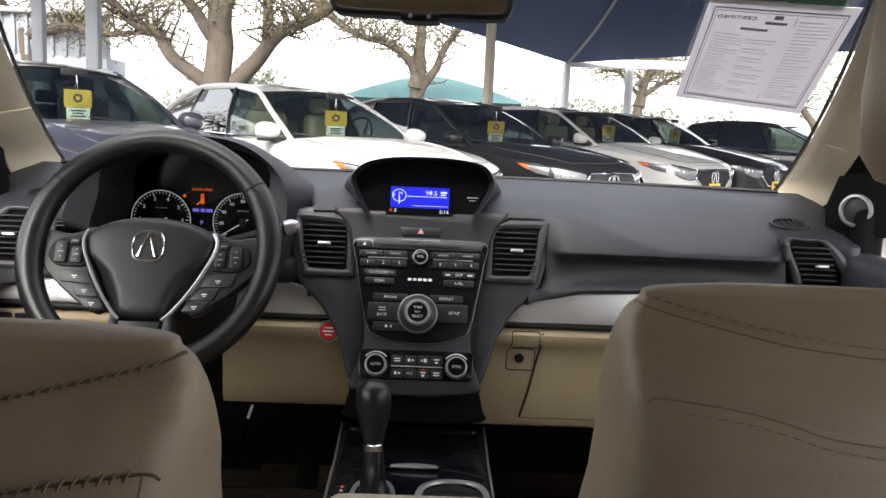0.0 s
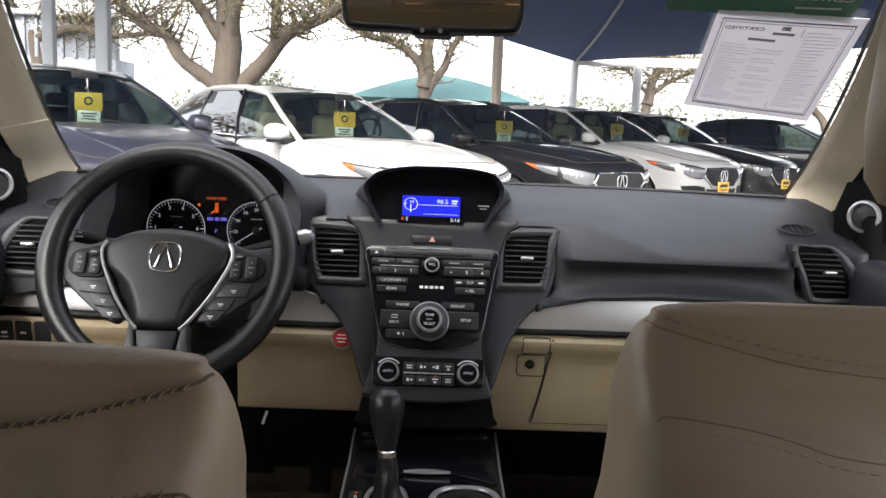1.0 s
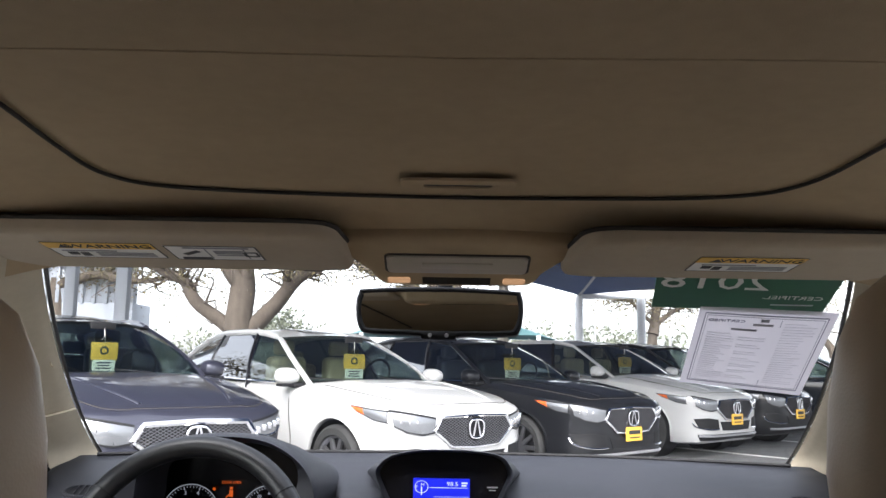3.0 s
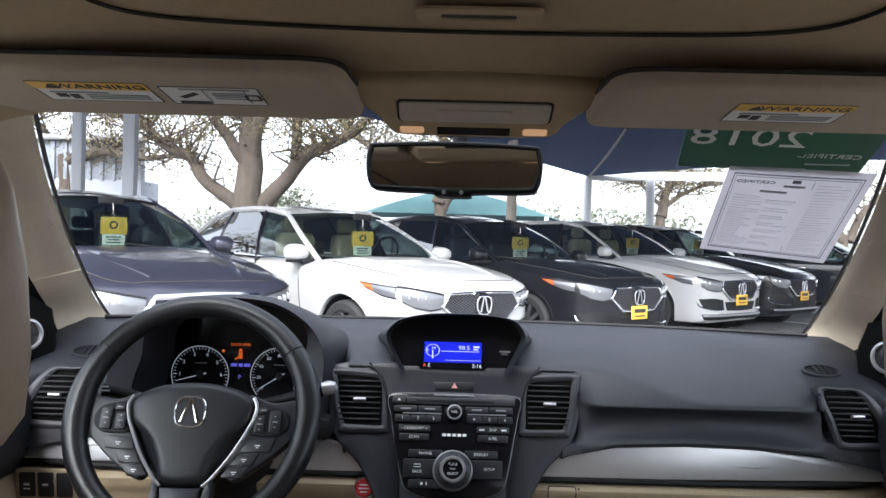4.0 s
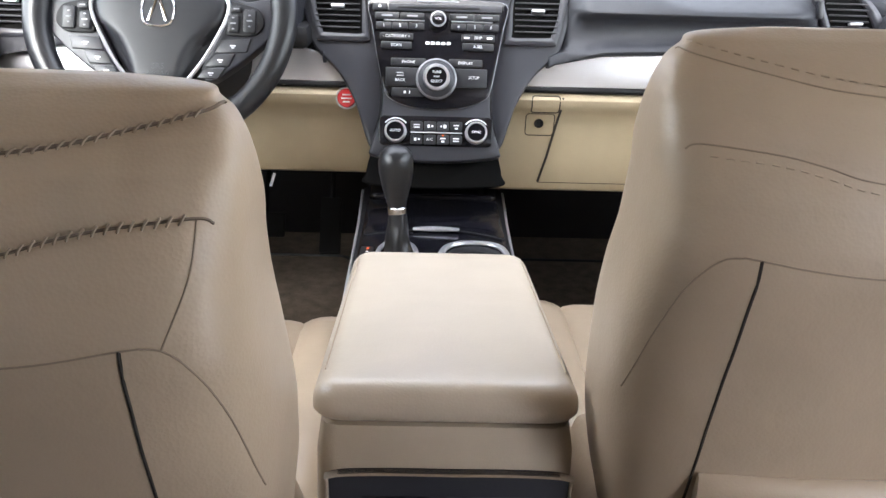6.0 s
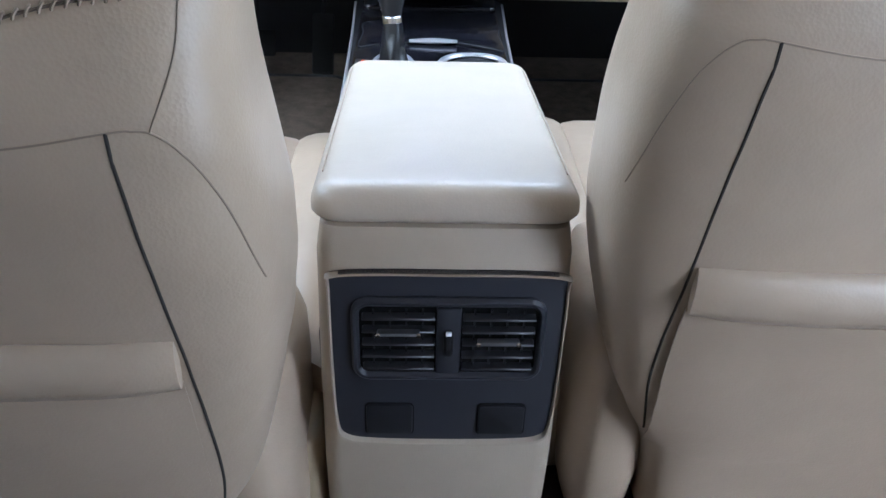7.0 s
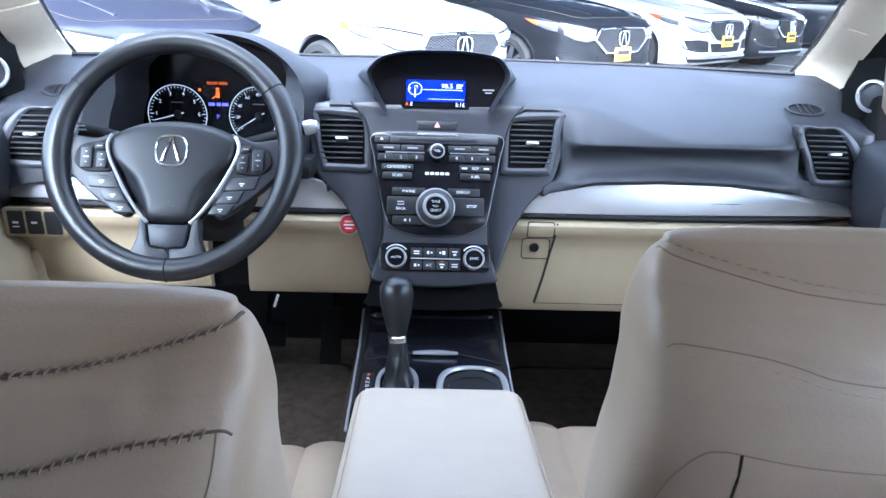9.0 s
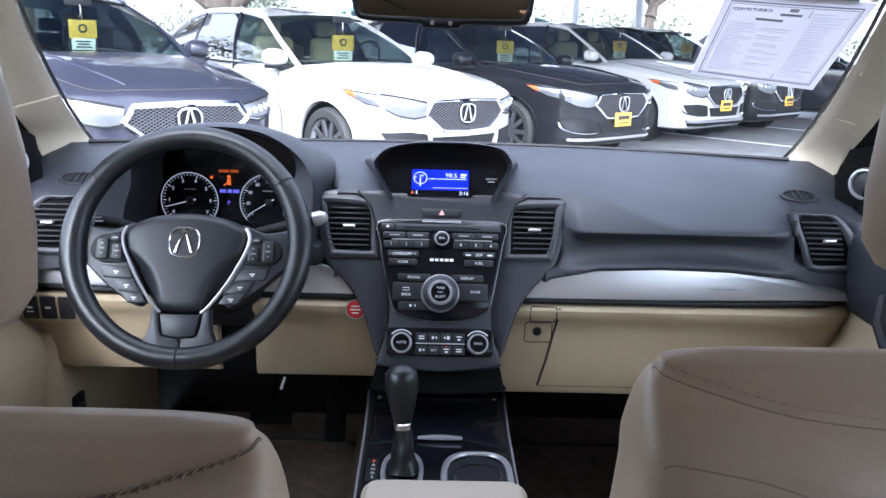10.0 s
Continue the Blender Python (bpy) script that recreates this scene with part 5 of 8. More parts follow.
def steering_wheel():
    w = thing("steering_wheel", "black leather three-spoke steering wheel with a plain silver emblem", "steering wheel", (-0.397, 3.75, 1.0))
    mm = 0.001
    R = 0.1760
    part("rim", tube([WH @ Vector((R * math.cos(a), R * math.sin(a), 0.0)) for a in [2 * math.pi * k / 72 for k in range(72)]], [0.0178 + 0.0016 * (abs(math.cos(2 * math.pi * k / 72)) ** 6) for k in range(72)], 14, True), WHEELM, w)
    for a in (35, 145, 270):
        part("rim_seam", tube([WH @ Matrix.Rotation(radians(a), 4, "Z") @ Vector((R + 0.0183 * math.cos(b), 0, 0.0183 * math.sin(b))) for b in [2 * math.pi * k / 16 for k in range(16)]], 0.0011, 5, True), BLACK, w)
    hub = smooth_poly([(-92, 24), (-76, 36), (-45, 46), (0, 50), (45, 46), (76, 36), (92, 24), (95, 8), (86, -20), (66, -58), (42, -94), (33, -103), (0, -107), (-33, -103), (-42, -94), (-66, -58), (-86, -20), (-95, 8)], 5)
    EDGE = ((-115, 24), (-103, 26), (-73, 33), (-43, 46), (-21, 70), (0, 110))
    def scoop(x, y):
        for (y0, x0), (y1, x1) in zip(EDGE, EDGE[1:]):
            if y <= y1:
                return soft((abs(x) - (x0 + (x1 - x0) * max(0, (y - y0) / (y1 - y0)))) / 16)
        return 0
    def soft(k):
        k = min(1, max(0, k))
        return k * k * (3 - 2 * k)
    rings = []
    for f, drop in ((1.0, 0.034), (1.0, 0.018), (0.99, 0.012), (0.97, 0.0075), (0.94, 0.0042), (0.9, 0.0022), (0.84, 0.0010), (0.77, 0.0005), (0.7, 0.0002), (0.62, 0), (0.54, 0), (0.45, 0), (0.35, 0), (0.22, 0), (0.08, 0)):
        rings.append([(px * f * mm, (-20 + (py + 20) * f) * mm, 0.014 - drop - 0.014 * scoop(px * f, -20 + (py + 20) * f) - 0.00000045 * (px * f) ** 2) for px, py in hub])
    part("airbag_cover", loft(rings, M=WH), BUTTON, w, "dark grey airbag cover", smooth=60)
    part("cover_gap", prism([(x * 1.035 * mm, (-20 + (y + 20) * 1.03) * mm) for x, y in hub], 0.006, 0.001, M=WH, z0=-0.020), BLACK, w)
    lettering("SRS", 0.012, WH @ Matrix.Translation((0.002, -0.079, 0.0139)), STACKM, w)
    lettering("AIRBAG", 0.0095, WH @ Matrix.Translation((0.002, -0.089, 0.0139)), STACKM, w)
    em = part("emblem_ring", ring_prism(smooth_poly([(-22, 16), (-24, 0), (-19, -19), (0, -23), (19, -19), (24, 0), (22, 16), (12, 24), (-12, 24)], 4), smooth_poly([(-19.5, 14), (-21.5, 0), (-17, -17), (0, -20.5), (17, -17), (21.5, 0), (19.5, 14), (11, 21.5), (-11, 21.5)], 4), 4, 1, WH @ Matrix.Translation((0, 0, 0.0128)) @ Matrix.Diagonal((mm, mm, mm, 1))), CHROME, w, "plain silver ring emblem")
    part("emblem_bars", joined(prism([(-15, -15), (-10.5, -15), (0.8, 22), (-2.2, 22)], 3, 0.6, M=WH @ Matrix.Translation((0, 0, 0.0128)) @ Matrix.Diagonal((mm, mm, mm, 1))),
                               prism([(15, -15), (10.5, -15), (-0.8, 22), (2.2, 22)], 3, 0.6, M=WH @ Matrix.Translation((0, 0, 0.0130)) @ Matrix.Diagonal((mm, mm, mm, 1)))), CHROME, em)
    for s in (-1, 1):
        spoke = smooth_poly([(84, 34), (120, 22), (158, 26), (162, 0), (158, -26), (140, -46), (112, -70), (72, -96), (60, -76), (82, -24), (92, 8)], 4)
        part("side_spoke", prism([(s * x * mm, y * mm) for x, y in spoke], 0.022, 0.007, 3, WH, z0=-0.024), STACKM, w)
        part("silver_edge", tube([WH @ Vector((s * x * mm, y * mm, z)) for x, y, z in [(p[0], p[1], 0.0055) for p in smooth_poly([(92, 27), (98, 14), (96, -2), (88, -22), (68, -60), (44, -94), (31, -107)], 5, False)]], 0.0030, 8, flat=0.8), SILVER, w, "silver edging")
        bk = part("button_pad", prism([(s * x * mm, y * mm) for x, y in smooth_poly([(100, 19), (118, 16), (138, 10), (147, -4), (146, -18), (132, -29), (108, -30), (92, -27), (97, -10), (102, 6)], 4)], 0.006, 0.002, M=WH, z0=-0.003), BLACK, w)
        for bx, by, bw, bh in ((109, 8, 15, 9), (105, -13, 16, 25), (128, -9, 18, 33)):
            b = part("button", prism(rrect(bw * mm, bh * mm, 0.003, 3, s * bx * mm, by * mm), 0.005, 0.0015, M=WH, z0=0.002), BUTTON, bk)
            bars_of([(s * bx * mm, by * mm, 0.008, 0.0018)] + ([(s * bx * mm, by * mm + 0.008, 0.003, 0.0018), (s * bx * mm, by * mm - 0.008, 0.003, 0.0018)] if bh > 20 else []), WH @ Matrix.Translation((0, 0, 0.0073)), GREYINK, b, "pictogram")
        for quad in ([(86, -36), (130, -33), (124, -53), (78, -55)], [(76, -57), (108, -55), (99, -74), (65, -75)], [(63, -77), (95, -76), (84, -92), (54, -92)]):
            b = part("lever_button", prism([(s * x * mm, y * mm) for x, y in quad], 0.012, 0.003, M=WH, z0=-0.010), LEVERM, w)
            bx, by = sum(p[0] for p in quad) / 4, sum(p[1] for p in quad) / 4
            bars_of([(s * bx * mm, by * mm, 0.008, 0.0016), (s * bx * mm, by * mm - 0.003, 0.004, 0.0013)], WH @ Matrix.Translation((0, 0, 0.0023)), WHITEINK, b, "pictogram")
        low = smooth_poly([(2, -146), (27, -142), (34, -108), (43, -98), (46, -130), (56, -158), (40, -172), (2, -172)], 3)
        part("lower_spoke", prism([(s * x * mm, y * mm) for x, y in low], 0.024, 0.006, 3, WH, z0=-0.018), STACKM, w)
    part("spoke_cover", prism([(x * mm, y * mm) for x, y in [(-31, -109), (31, -109), (28, -128), (25, -142), (0, -146), (-25, -142), (-28, -128)]], 0.030, 0.005, 2, WH, z0=-0.02), STACKM, w)
    part("lower_split", box(0.0012, 0.05, 0.003, at=(0.002, -0.163, 0.0075), M=WH), BLACK, w)
    part("column", lathe([(0.06, -0.03), (0.075, -0.06), (0.085, -0.12), (0.09, -0.26)], 24, WH @ Matrix.Translation((0, -0.01, 0)) @ Matrix.Diagonal((1, 0.85, 1, 1))), BLACK, w)
    for s, end in ((-1, (-0.56, 3.70, 1.092)), (1, (-0.200, 3.705, 1.103))):
        sk = part("stalk", tube([(-0.397 + s * 0.06, 3.735, 1.06), (-0.397 + s * 0.13, 3.72, 1.082), end], [0.010, 0.009, 0.011], 10), BLACK, w)
        if s > 0:
            part("stalk_end", lathe([(0.0, 0.012), (0.007, 0.009), (0.0115, 0.0), (0.0115, -0.012)], 18, Matrix.Translation((-0.197, 3.70, 1.104)) @ Matrix.Rotation(radians(75), 4, "Y")), SILVER, sk, "silver stalk end")
        else:
            bars_of([(-0.552, 1.098, 0.016, 0.002), (-0.548, 1.092, 0.012, 0.002)], F(0, 3.688, 0), WHITEINK, sk)


steering_wheel()


# ---- centre console ----
def console():
    c = thing("centre_console", "gloss black and beige centre console with a padded armrest", "centre console", (0, 3.4, 0.37))
    # front tray section
    side = [(-0.122, 3.52), (0.120, 3.52), (0.126, 3.75), (0.132, 3.93), (0.120, 3.955), (-0.12, 3.955), (-0.132, 3.93), (-0.126, 3.75)]
    part("front_body", loft([[(x * 1.02, y, z) for x, y in side] for z in (0.36, 0.55, 0.70)] + [[(x, y, 0.713) for x, y in side], [(x * 0.985, y, 0.718) for x, y in side]]), BLACK, c)
    for s in (-1, 1):
        part("edge_strip", tube([(s * 0.1235, 3.45, 0.714), (s * 0.1275, 3.75, 0.714), (s * 0.1335, 3.93, 0.714)], 0.0022, 6), SILVER, c, "thin silver edging")
    part("rear_slope", prism(rrect(0.235, 0.10, 0.012, 4, 0, 0.0), 0.02, 0.008, 3, Matrix.Translation((0, 3.915, 0.722)) @ Matrix.Rotation(radians(14), 4, "X")), GLOSS, c)
    part("top_panel", prism(rrect(0.236, 0.40, 0.01, 3, 0, 3.66), 0.004, 0.002, M=Matrix.Translation((0, 0, 0.7165))), GLOSS, c, "gloss black top panel")
    tray = smooth_poly([(-0.103, 3.80), (0, 3.805), (0.106, 3.80), (0.112, 3.735), (0.116, 3.672), (0.09, 3.682), (0.03, 3.705), (-0.04, 3.70), (-0.09, 3.685), (-0.112, 3.680), (-0.108, 3.74)], 4)
    part("tray_groove", tube([(p[0], p[1], 0.7215) for p in tray], 0.0015, 5, True), BLACK, c)
    part("tray_lid", prism([(p[0], p[1]) for p in tray], 0.003, 0.0012, M=Matrix.Translation((0, 0, 0.7205))), GLOSS, c)
    part("lid_pull", tube([(x, 3.699 - 1.4 * (x - 0.005) ** 2, 0.726) for x in [-0.033 + 0.076 * k / 10 for k in range(11)]], [0.004 + 0.003 * math.sin(math.pi * k / 10) for k in range(11)], 8, flat=0.6), SILVER, c, "silver lid pull")
    # cup holder
    cup = smooth_poly([(0.014, 3.49), (0.010, 3.56), (0.016, 3.615), (0.036, 3.640), (0.065, 3.646), (0.094, 3.640), (0.111, 3.615), (0.114, 3.56), (0.110, 3.49)], 5, False)
    part("cup_holder_rim", tube([(p[0], p[1], 0.7235) for p in cup], 0.0055, 8, flat=0.7), SILVER, c, "silver cup-holder rim")
    part("cup_holder", joined(prism([(p[0], p[1]) for p in smooth_poly([(0.020, 3.47), (0.016, 3.56), (0.022, 3.61), (0.065, 3.638), (0.106, 3.61), (0.109, 3.56), (0.105, 3.47)], 4)], 0.001, M=Matrix.Translation((0, 0, 0.7212))),), BLACK, c)
    part("cup_well", lathe([(0.040, 0.0), (0.0385, 0.001), (0.036, 0.0015)], 32, Matrix.Translation((0.063, 3.575, 0.7222))), STACKM, c)
    # gear gate and lever
    part("gate_rim", tube([(-0.056 + 0.030 * sgnpow(math.cos(a), 0.8), 3.585 + 0.062 * sgnpow(math.sin(a), 0.8), 0.7225) for a in [2 * math.pi * k / 36 for k in range(36)]], 0.004, 8, True, flat=0.7), SILVER, c, "silver gear gate rim")
    ind = part("gear_indicator", prism(rrect(0.020, 0.075, 0.003, 3, -0.103, 3.585), 0.003, 0.001, M=Matrix.Translation((0, 0, 0.7205))), BLACK, c)
    for k, t in enumerate(("P", "R", "N", "D", "S")):
        lettering(t, 0.0095, Matrix.Translation((-0.102, 3.612 - 0.013 * k, 0.7238)), SCREENRED if t == "P" else WHITEINK, ind)
    # armrest box
    body = [(-0.112, 2.990), (-0.106, 2.981), (-0.095, 2.977), (0.095, 2.977), (0.106, 2.981), (0.112, 2.990), (0.114, 3.1), (0.114, 3.40), (0.106, 3.42), (-0.106, 3.42), (-0.114, 3.40), (-0.114, 3.1)]
    part("box_body", loft([[(x * k * 0.965 + 0.006, y if y > 3.05 else y + dy, z + max(0, (z - 0.56) / 0.24) * (0.020 - 0.049 * (y - 2.99) / 0.41)) for x, y in body] for z, k, dy in ((0.36, 1.03, 0.02), (0.47, 1.03, 0.012), (0.56, 1.02, 0.0), (0.70, 1.0, 0.0), (0.78, 0.985, 0.004), (0.800, 0.96, 0.012), (0.803, 0.93, 0.02))]), CONSB, c, "beige plastic storage box")
    def zl(y):
        return 0.857 - 0.051 * (y - 3.0) / 0.41
    def lid_ring(d, z):
        return [(p[0] + 0.006, p[1], zl(p[1]) + z) for p in rrect(0.222 - 2 * d, 0.430 - 2 * d, max(0.026 - d * 0.8, 0.004), 6, 0, 3.199)]
    arc = [math.pi / 2 * k / 7 for k in range(8)]
    rows = [lid_ring(0.010, -0.032), lid_ring(0.003, -0.031), lid_ring(0.0, -0.027)] + [lid_ring(0.021 * (1 - math.cos(a)), -0.021 * (1 - math.sin(a))) for a in arc] + [lid_ring(d, 0.0006 + 0.02 * (d - 0.021)) for d in (0.035, 0.055, 0.08, 0.105)]
    part("armrest_lid", loft(rows), LIDM, c, "padded beige leather armrest lid", smooth=70)
    part("lid_gap", box(0.206, 0.392, 0.008, 0.002, M=Matrix.Translation((0.006, 3.206, 0.7985)) @ Matrix.Rotation(-math.atan(0.124), 4, "X")), GAP, c)
    for s in (-1, 1):
        part("lid_seam", tube([(s * 0.1025 + 0.006, y, zl(y) - 0.0030) for y in [3.03 + 0.35 * k / 10 for k in range(11)]], 0.0007, 5), THREAD, c)
    # rear face with outlets
    RC = Matrix.Translation((0.0095, 0, 0)) @ FZ(2.967, 0.69, 2)
    half = [(0.0, 0.787), (0.06, 0.787), (0.0965, 0.784), (0.0985, 0.772), (0.0985, 0.69), (0.0965, 0.628), (0.089, 0.609), (0.06, 0.604), (0.0, 0.603)]
    pan = smooth_poly(half + [(-p, q) for p, q in half[-2:0:-1]], 4)
    rim = [(p[0] * 1.03, 0.694 + (p[1] - 0.694) * 1.05 - 0.005) for p in pan]
    part("panel_rim", ring_prism(rim, pan, 0.010, 0.004, M=RC, z0=-0.009), CONSB, c)
    rp = part("rear_panel", prism(pan, 0.008, 0.003, M=RC, z0=-0.01), STACKM, c, "dark grey rear outlet panel")
    part("outlet_surround", ring_prism(rrect(0.166, 0.088, 0.016, 5, 0.001, 0.7215), rrect(0.152, 0.070, 0.008, 5, 0.001, 0.7215), 0.007, 0.003, RC, z0=-0.003), STACKM, rp)
    # flat black sheet stands in for the shade behind the slats
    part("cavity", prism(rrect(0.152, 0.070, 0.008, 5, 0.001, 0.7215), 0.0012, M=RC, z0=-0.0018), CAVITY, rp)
    for s in (-1, 1):
        for k in range(5):
            part("slat", box(0.062, 0.0028, 0.010, 0.001, 1, M=RC @ Matrix.Translation((0.001 + s * 0.0425, 0.7475 - 0.0132 * k, 0.002)) @ Matrix.Rotation(radians(12), 4, "X")), VENTM, rp)
        for k in range(4):
            part("vane", box(0.0016, 0.064, 0.004, M=RC @ Matrix.Translation((0.001 + s * (0.022 + 0.014 * k), 0.7215, -0.0002))), BLACK, rp)
        tab = part("tab", box(0.036, 0.0035, 0.008, 0.0015, at=(0.001 + s * 0.0425, 0.7345 - 0.009 * (s > 0), 0.008), M=RC), DIMSILVER, rp, "dark vent tab with bright ends")
        for e in (-1, 1):
            part("tab_end", lathe([(0.0, 0.0015), (0.0016, 0.001), (0.0022, 0.0)], 10, RC @ Matrix.Translation((0.001 + s * 0.0425 + e * 0.017, 0.7345 - 0.009 * (s > 0), 0.0122))), CHROME, tab)
        part("blank_cover", prism(rrect(0.042, 0.035, 0.004, 4, 0.001 + s * 0.051, 0.629), 0.003, 0.0012, M=RC, z0=-0.002), BUTTON, rp)
        part("cover_gap", ring_prism(rrect(0.045, 0.038, 0.005, 4, 0.001 + s * 0.051, 0.629), rrect(0.042, 0.035, 0.004, 4, 0.001 + s * 0.051, 0.629), 0.0008, M=RC, z0=-0.002), BLACK, rp)
    part("divider", box(0.021, 0.070, 0.006, 0.002, at=(0.001, 0.7215, 0.001), M=RC), STACKM, rp)
    part("thumb_wheel", lathe([(0.0, 0.004), (0.02, 0.004), (0.022, 0.002), (0.022, -0.002), (0.02, -0.004), (0.0, -0.004)], 28, RC @ Matrix.Translation((0.001, 0.7205, -0.012)) @ Matrix.Rotation(radians(90), 4, "Y")), BLACK, rp)
    part("wheel_mark", box(0.005, 0.004, 0.002, 0.0005, at=(0.001, 0.7335, 0.008), M=RC), WHITEINK, rp)
    return c


def gear_lever():
    g = thing("gear_lever", "black leather gear lever with a chrome collar and gaiter", "gear lever", (-0.056, 3.6, 0.72))
    base, top = Vector((-0.054, 3.590, 0.725)), Vector((-0.060, 3.612, 0.885))
    ax = (top - base).normalized()
    Z = ax.to_track_quat("Z", "Y").to_matrix().to_4x4()
    M = Matrix.Translation(base) @ Z
    part("knob", lathe([(0.0125, 0.070), (0.016, 0.085), (0.0215, 0.105), (0.0258, 0.128), (0.0262, 0.142), (0.0235, 0.155), (0.016, 0.163), (0.007, 0.1665), (0.0, 0.167)], 32, M), WHEELM, g, "stitched black leather knob")
    part("collar", lathe([(0.0125, 0.062), (0.0145, 0.063), (0.0148, 0.072), (0.0128, 0.074)], 28, M), CHROME, g, "chrome collar")
    rows = []
    for k in range(9):
        z = -0.004 + 0.068 * k / 8
        rows.append([M @ Vector(((0.0245 - 0.0115 * (k / 8) ** 0.6) * (1 + 0.10 * math.sin(5 * a + k * 0.8)) * math.cos(a), (0.0245 - 0.0115 * (k / 8) ** 0.6) * 1.25 * (1 + 0.08 * math.sin(4 * a - k)) * math.sin(a), z)) for a in [2 * math.pi * q / 28 for q in range(28)]])
    part("gaiter", loft(rows), WHEELM, g, "creased black leather gaiter")
    for s in (-1, 1):
        part("stitching", joined(*[tube([M @ Vector((r * math.sin(s * 0.75) + s * 0.001, -r * math.cos(0.75), z)), M @ Vector((r * math.sin(s * 0.75) + s * 0.004, -r * math.cos(0.75), z + 0.003))], 0.0009, 4)
                                   for r, z in [(0.0135 + 0.0135 * math.sin(min(1.0, (zz - 0.074) / 0.062) * 1.5), zz) for zz in [0.078 + 0.0062 * q for q in range(12)]]]), DTHREAD, g)
    part("gaiter_seam", tube([M @ Vector((0.002, -0.029 + 0.014 * (k / 6) ** 0.6, 0.064 * k / 6)) for k in range(7)], 0.0013, 5), DTHREAD, g)


console()
gear_lever()


# ---- front seats ----
def seat(name, cx, y0, inner, pocket_top, pocket_low, label, dz=0.0):
    """A leather front seat seen from behind; inner: 1 where the car's middle lies towards +x."""
    t = thing(name, label, "car seat", (cx, y0 + 0.3, 0.37), group="front seats")
    ctrl = [(0.44, 0.160, 0.070), (0.55, 0.174, 0.085), (0.61, 0.200, 0.095), (0.65, 0.219, 0.100), (0.70, 0.235, 0.106), (0.75, 0.246, 0.108), (0.80, 0.253, 0.110), (0.85, 0.257, 0.110), (0.90, 0.259, 0.108), (0.95, 0.257, 0.105), (0.99, 0.252, 0.102), (1.02, 0.249, 0.098),
            (1.05, 0.249, 0.086), (1.075, 0.247, 0.067), (1.09, 0.243, 0.053), (1.10, 0.238, 0.041), (1.11, 0.230, 0.027), (1.117, 0.218, 0.014), (1.121, 0.17, 0.004)]
    curve = ((0.4, 0.104), (0.98, 0.0), (1.0, 0.001), (1.03, 0.008), (1.06, 0.022), (1.08, 0.036), (1.095, 0.052), (1.108, 0.074), (1.116, 0.090), (1.121, 0.105))
    rows = []
    cap_line = ((0.0, 1.083), (0.08, 1.086), (0.12, 1.089), (0.147, 1.092), (0.185, 1.099), (0.205, 1.103), (0.235, 1.114))
    mid_line = ((0.0, 1.034), (0.09, 1.040), (0.128, 1.044), (0.15, 1.050), (0.18, 1.057), (0.222, 1.059), (0.237, 1.050), (0.243, 1.035))
    def height(line, lx):
        for (a0, h0), (a1, h1) in zip(line, line[1:]):
            if lx <= a1:
                return h0 + (h1 - h0) * (lx - a0) / (a1 - a0)
        return line[-1][1]
    def relief(lx, z):
        """Sunk seams, with gathers and soft creases in the leather beside them."""
        dc, dm = z - height(cap_line, abs(lx)), z - height(mid_line, abs(lx))
        fade = min(1, max(0, (0.238 - abs(lx)) / 0.03))
        out = -0.0028 * math.exp(-(dc / 0.006) ** 2) - 0.0022 * fade * math.exp(-(dm / 0.006) ** 2)
        gather = noise.noise(Vector((lx * 42 + cx * 9, z * 7, 3.1)))
        out += (0.0042 if inner > 0 else 0.0015) * gather * (math.exp(-((dc + 0.016) / 0.014) ** 2) + 0.8 * fade * math.exp(-((dm - 0.014) / 0.012) ** 2))
        out += 0.0035 * noise.noise(Vector((lx * 7 + cx * 5, z * 9, 0.0))) + 0.0012 * noise.noise(Vector((lx * 22, z * 26, 8.0)))
        return out + 0.004 * math.exp(-((dc - 0.02) / 0.018) ** 2)
    for z, hw, dp in smooth_poly(ctrl, 7, False):
        yc = y0 + height(curve, z) + dp
        ring = []
        for q in range(160):
            a = 2 * math.pi * q / 160
            n = 2.8 if math.sin(a) > 0 else 5.0
            x, y = (hw - 0.004) * sgnpow(math.cos(a), 2 / n), dp * sgnpow(math.sin(a), 2 / n)
            k = relief(x, z)
            ring.append(Vector((cx + x + k * math.cos(a), yc + y + k * math.sin(a), z + dz)))
        rows.append(ring)
    bm = loft(rows)
    tree = bvh_of(bm)
    back = part("backrest", bm, SEATM, t, smooth=60)
    def on(lx, z, off=0.0):
        """A point on the rear of the backrest."""
        z += dz
        hit = tree.ray_cast(Vector((cx + inner * lx, 2.0, z)), Vector((0, 1, 0)))
        if hit[0] is None:
            hit = tree.find_nearest(Vector((cx + inner * lx, y0 + 0.1, z)))
        return hit[0] + hit[1] * off
    def seam(pts, r, mat, nm="seam", off=0.0):
        return part(nm, tube([on(p[0], p[1], off) for p in smooth_poly(pts, 8, False)], r, 6), mat, back)
    def stitches(pts, off=0.0009):
        P = [on(p[0], p[1], off) for p in smooth_poly(pts, 40, False)]
        pieces, run, start = [], 0.0, None
        for p, q in zip(P, P[1:]):
            if start is None and run >= 0.0035:
                start, run = p, 0.0
            run += (q - p).length
            if start is not None and run >= 0.0045:
                pieces.append(tube([start, q], 0.0006, 4))
                start, run = None, 0.0
        return part("stitching", joined(*pieces), SEATM, back)
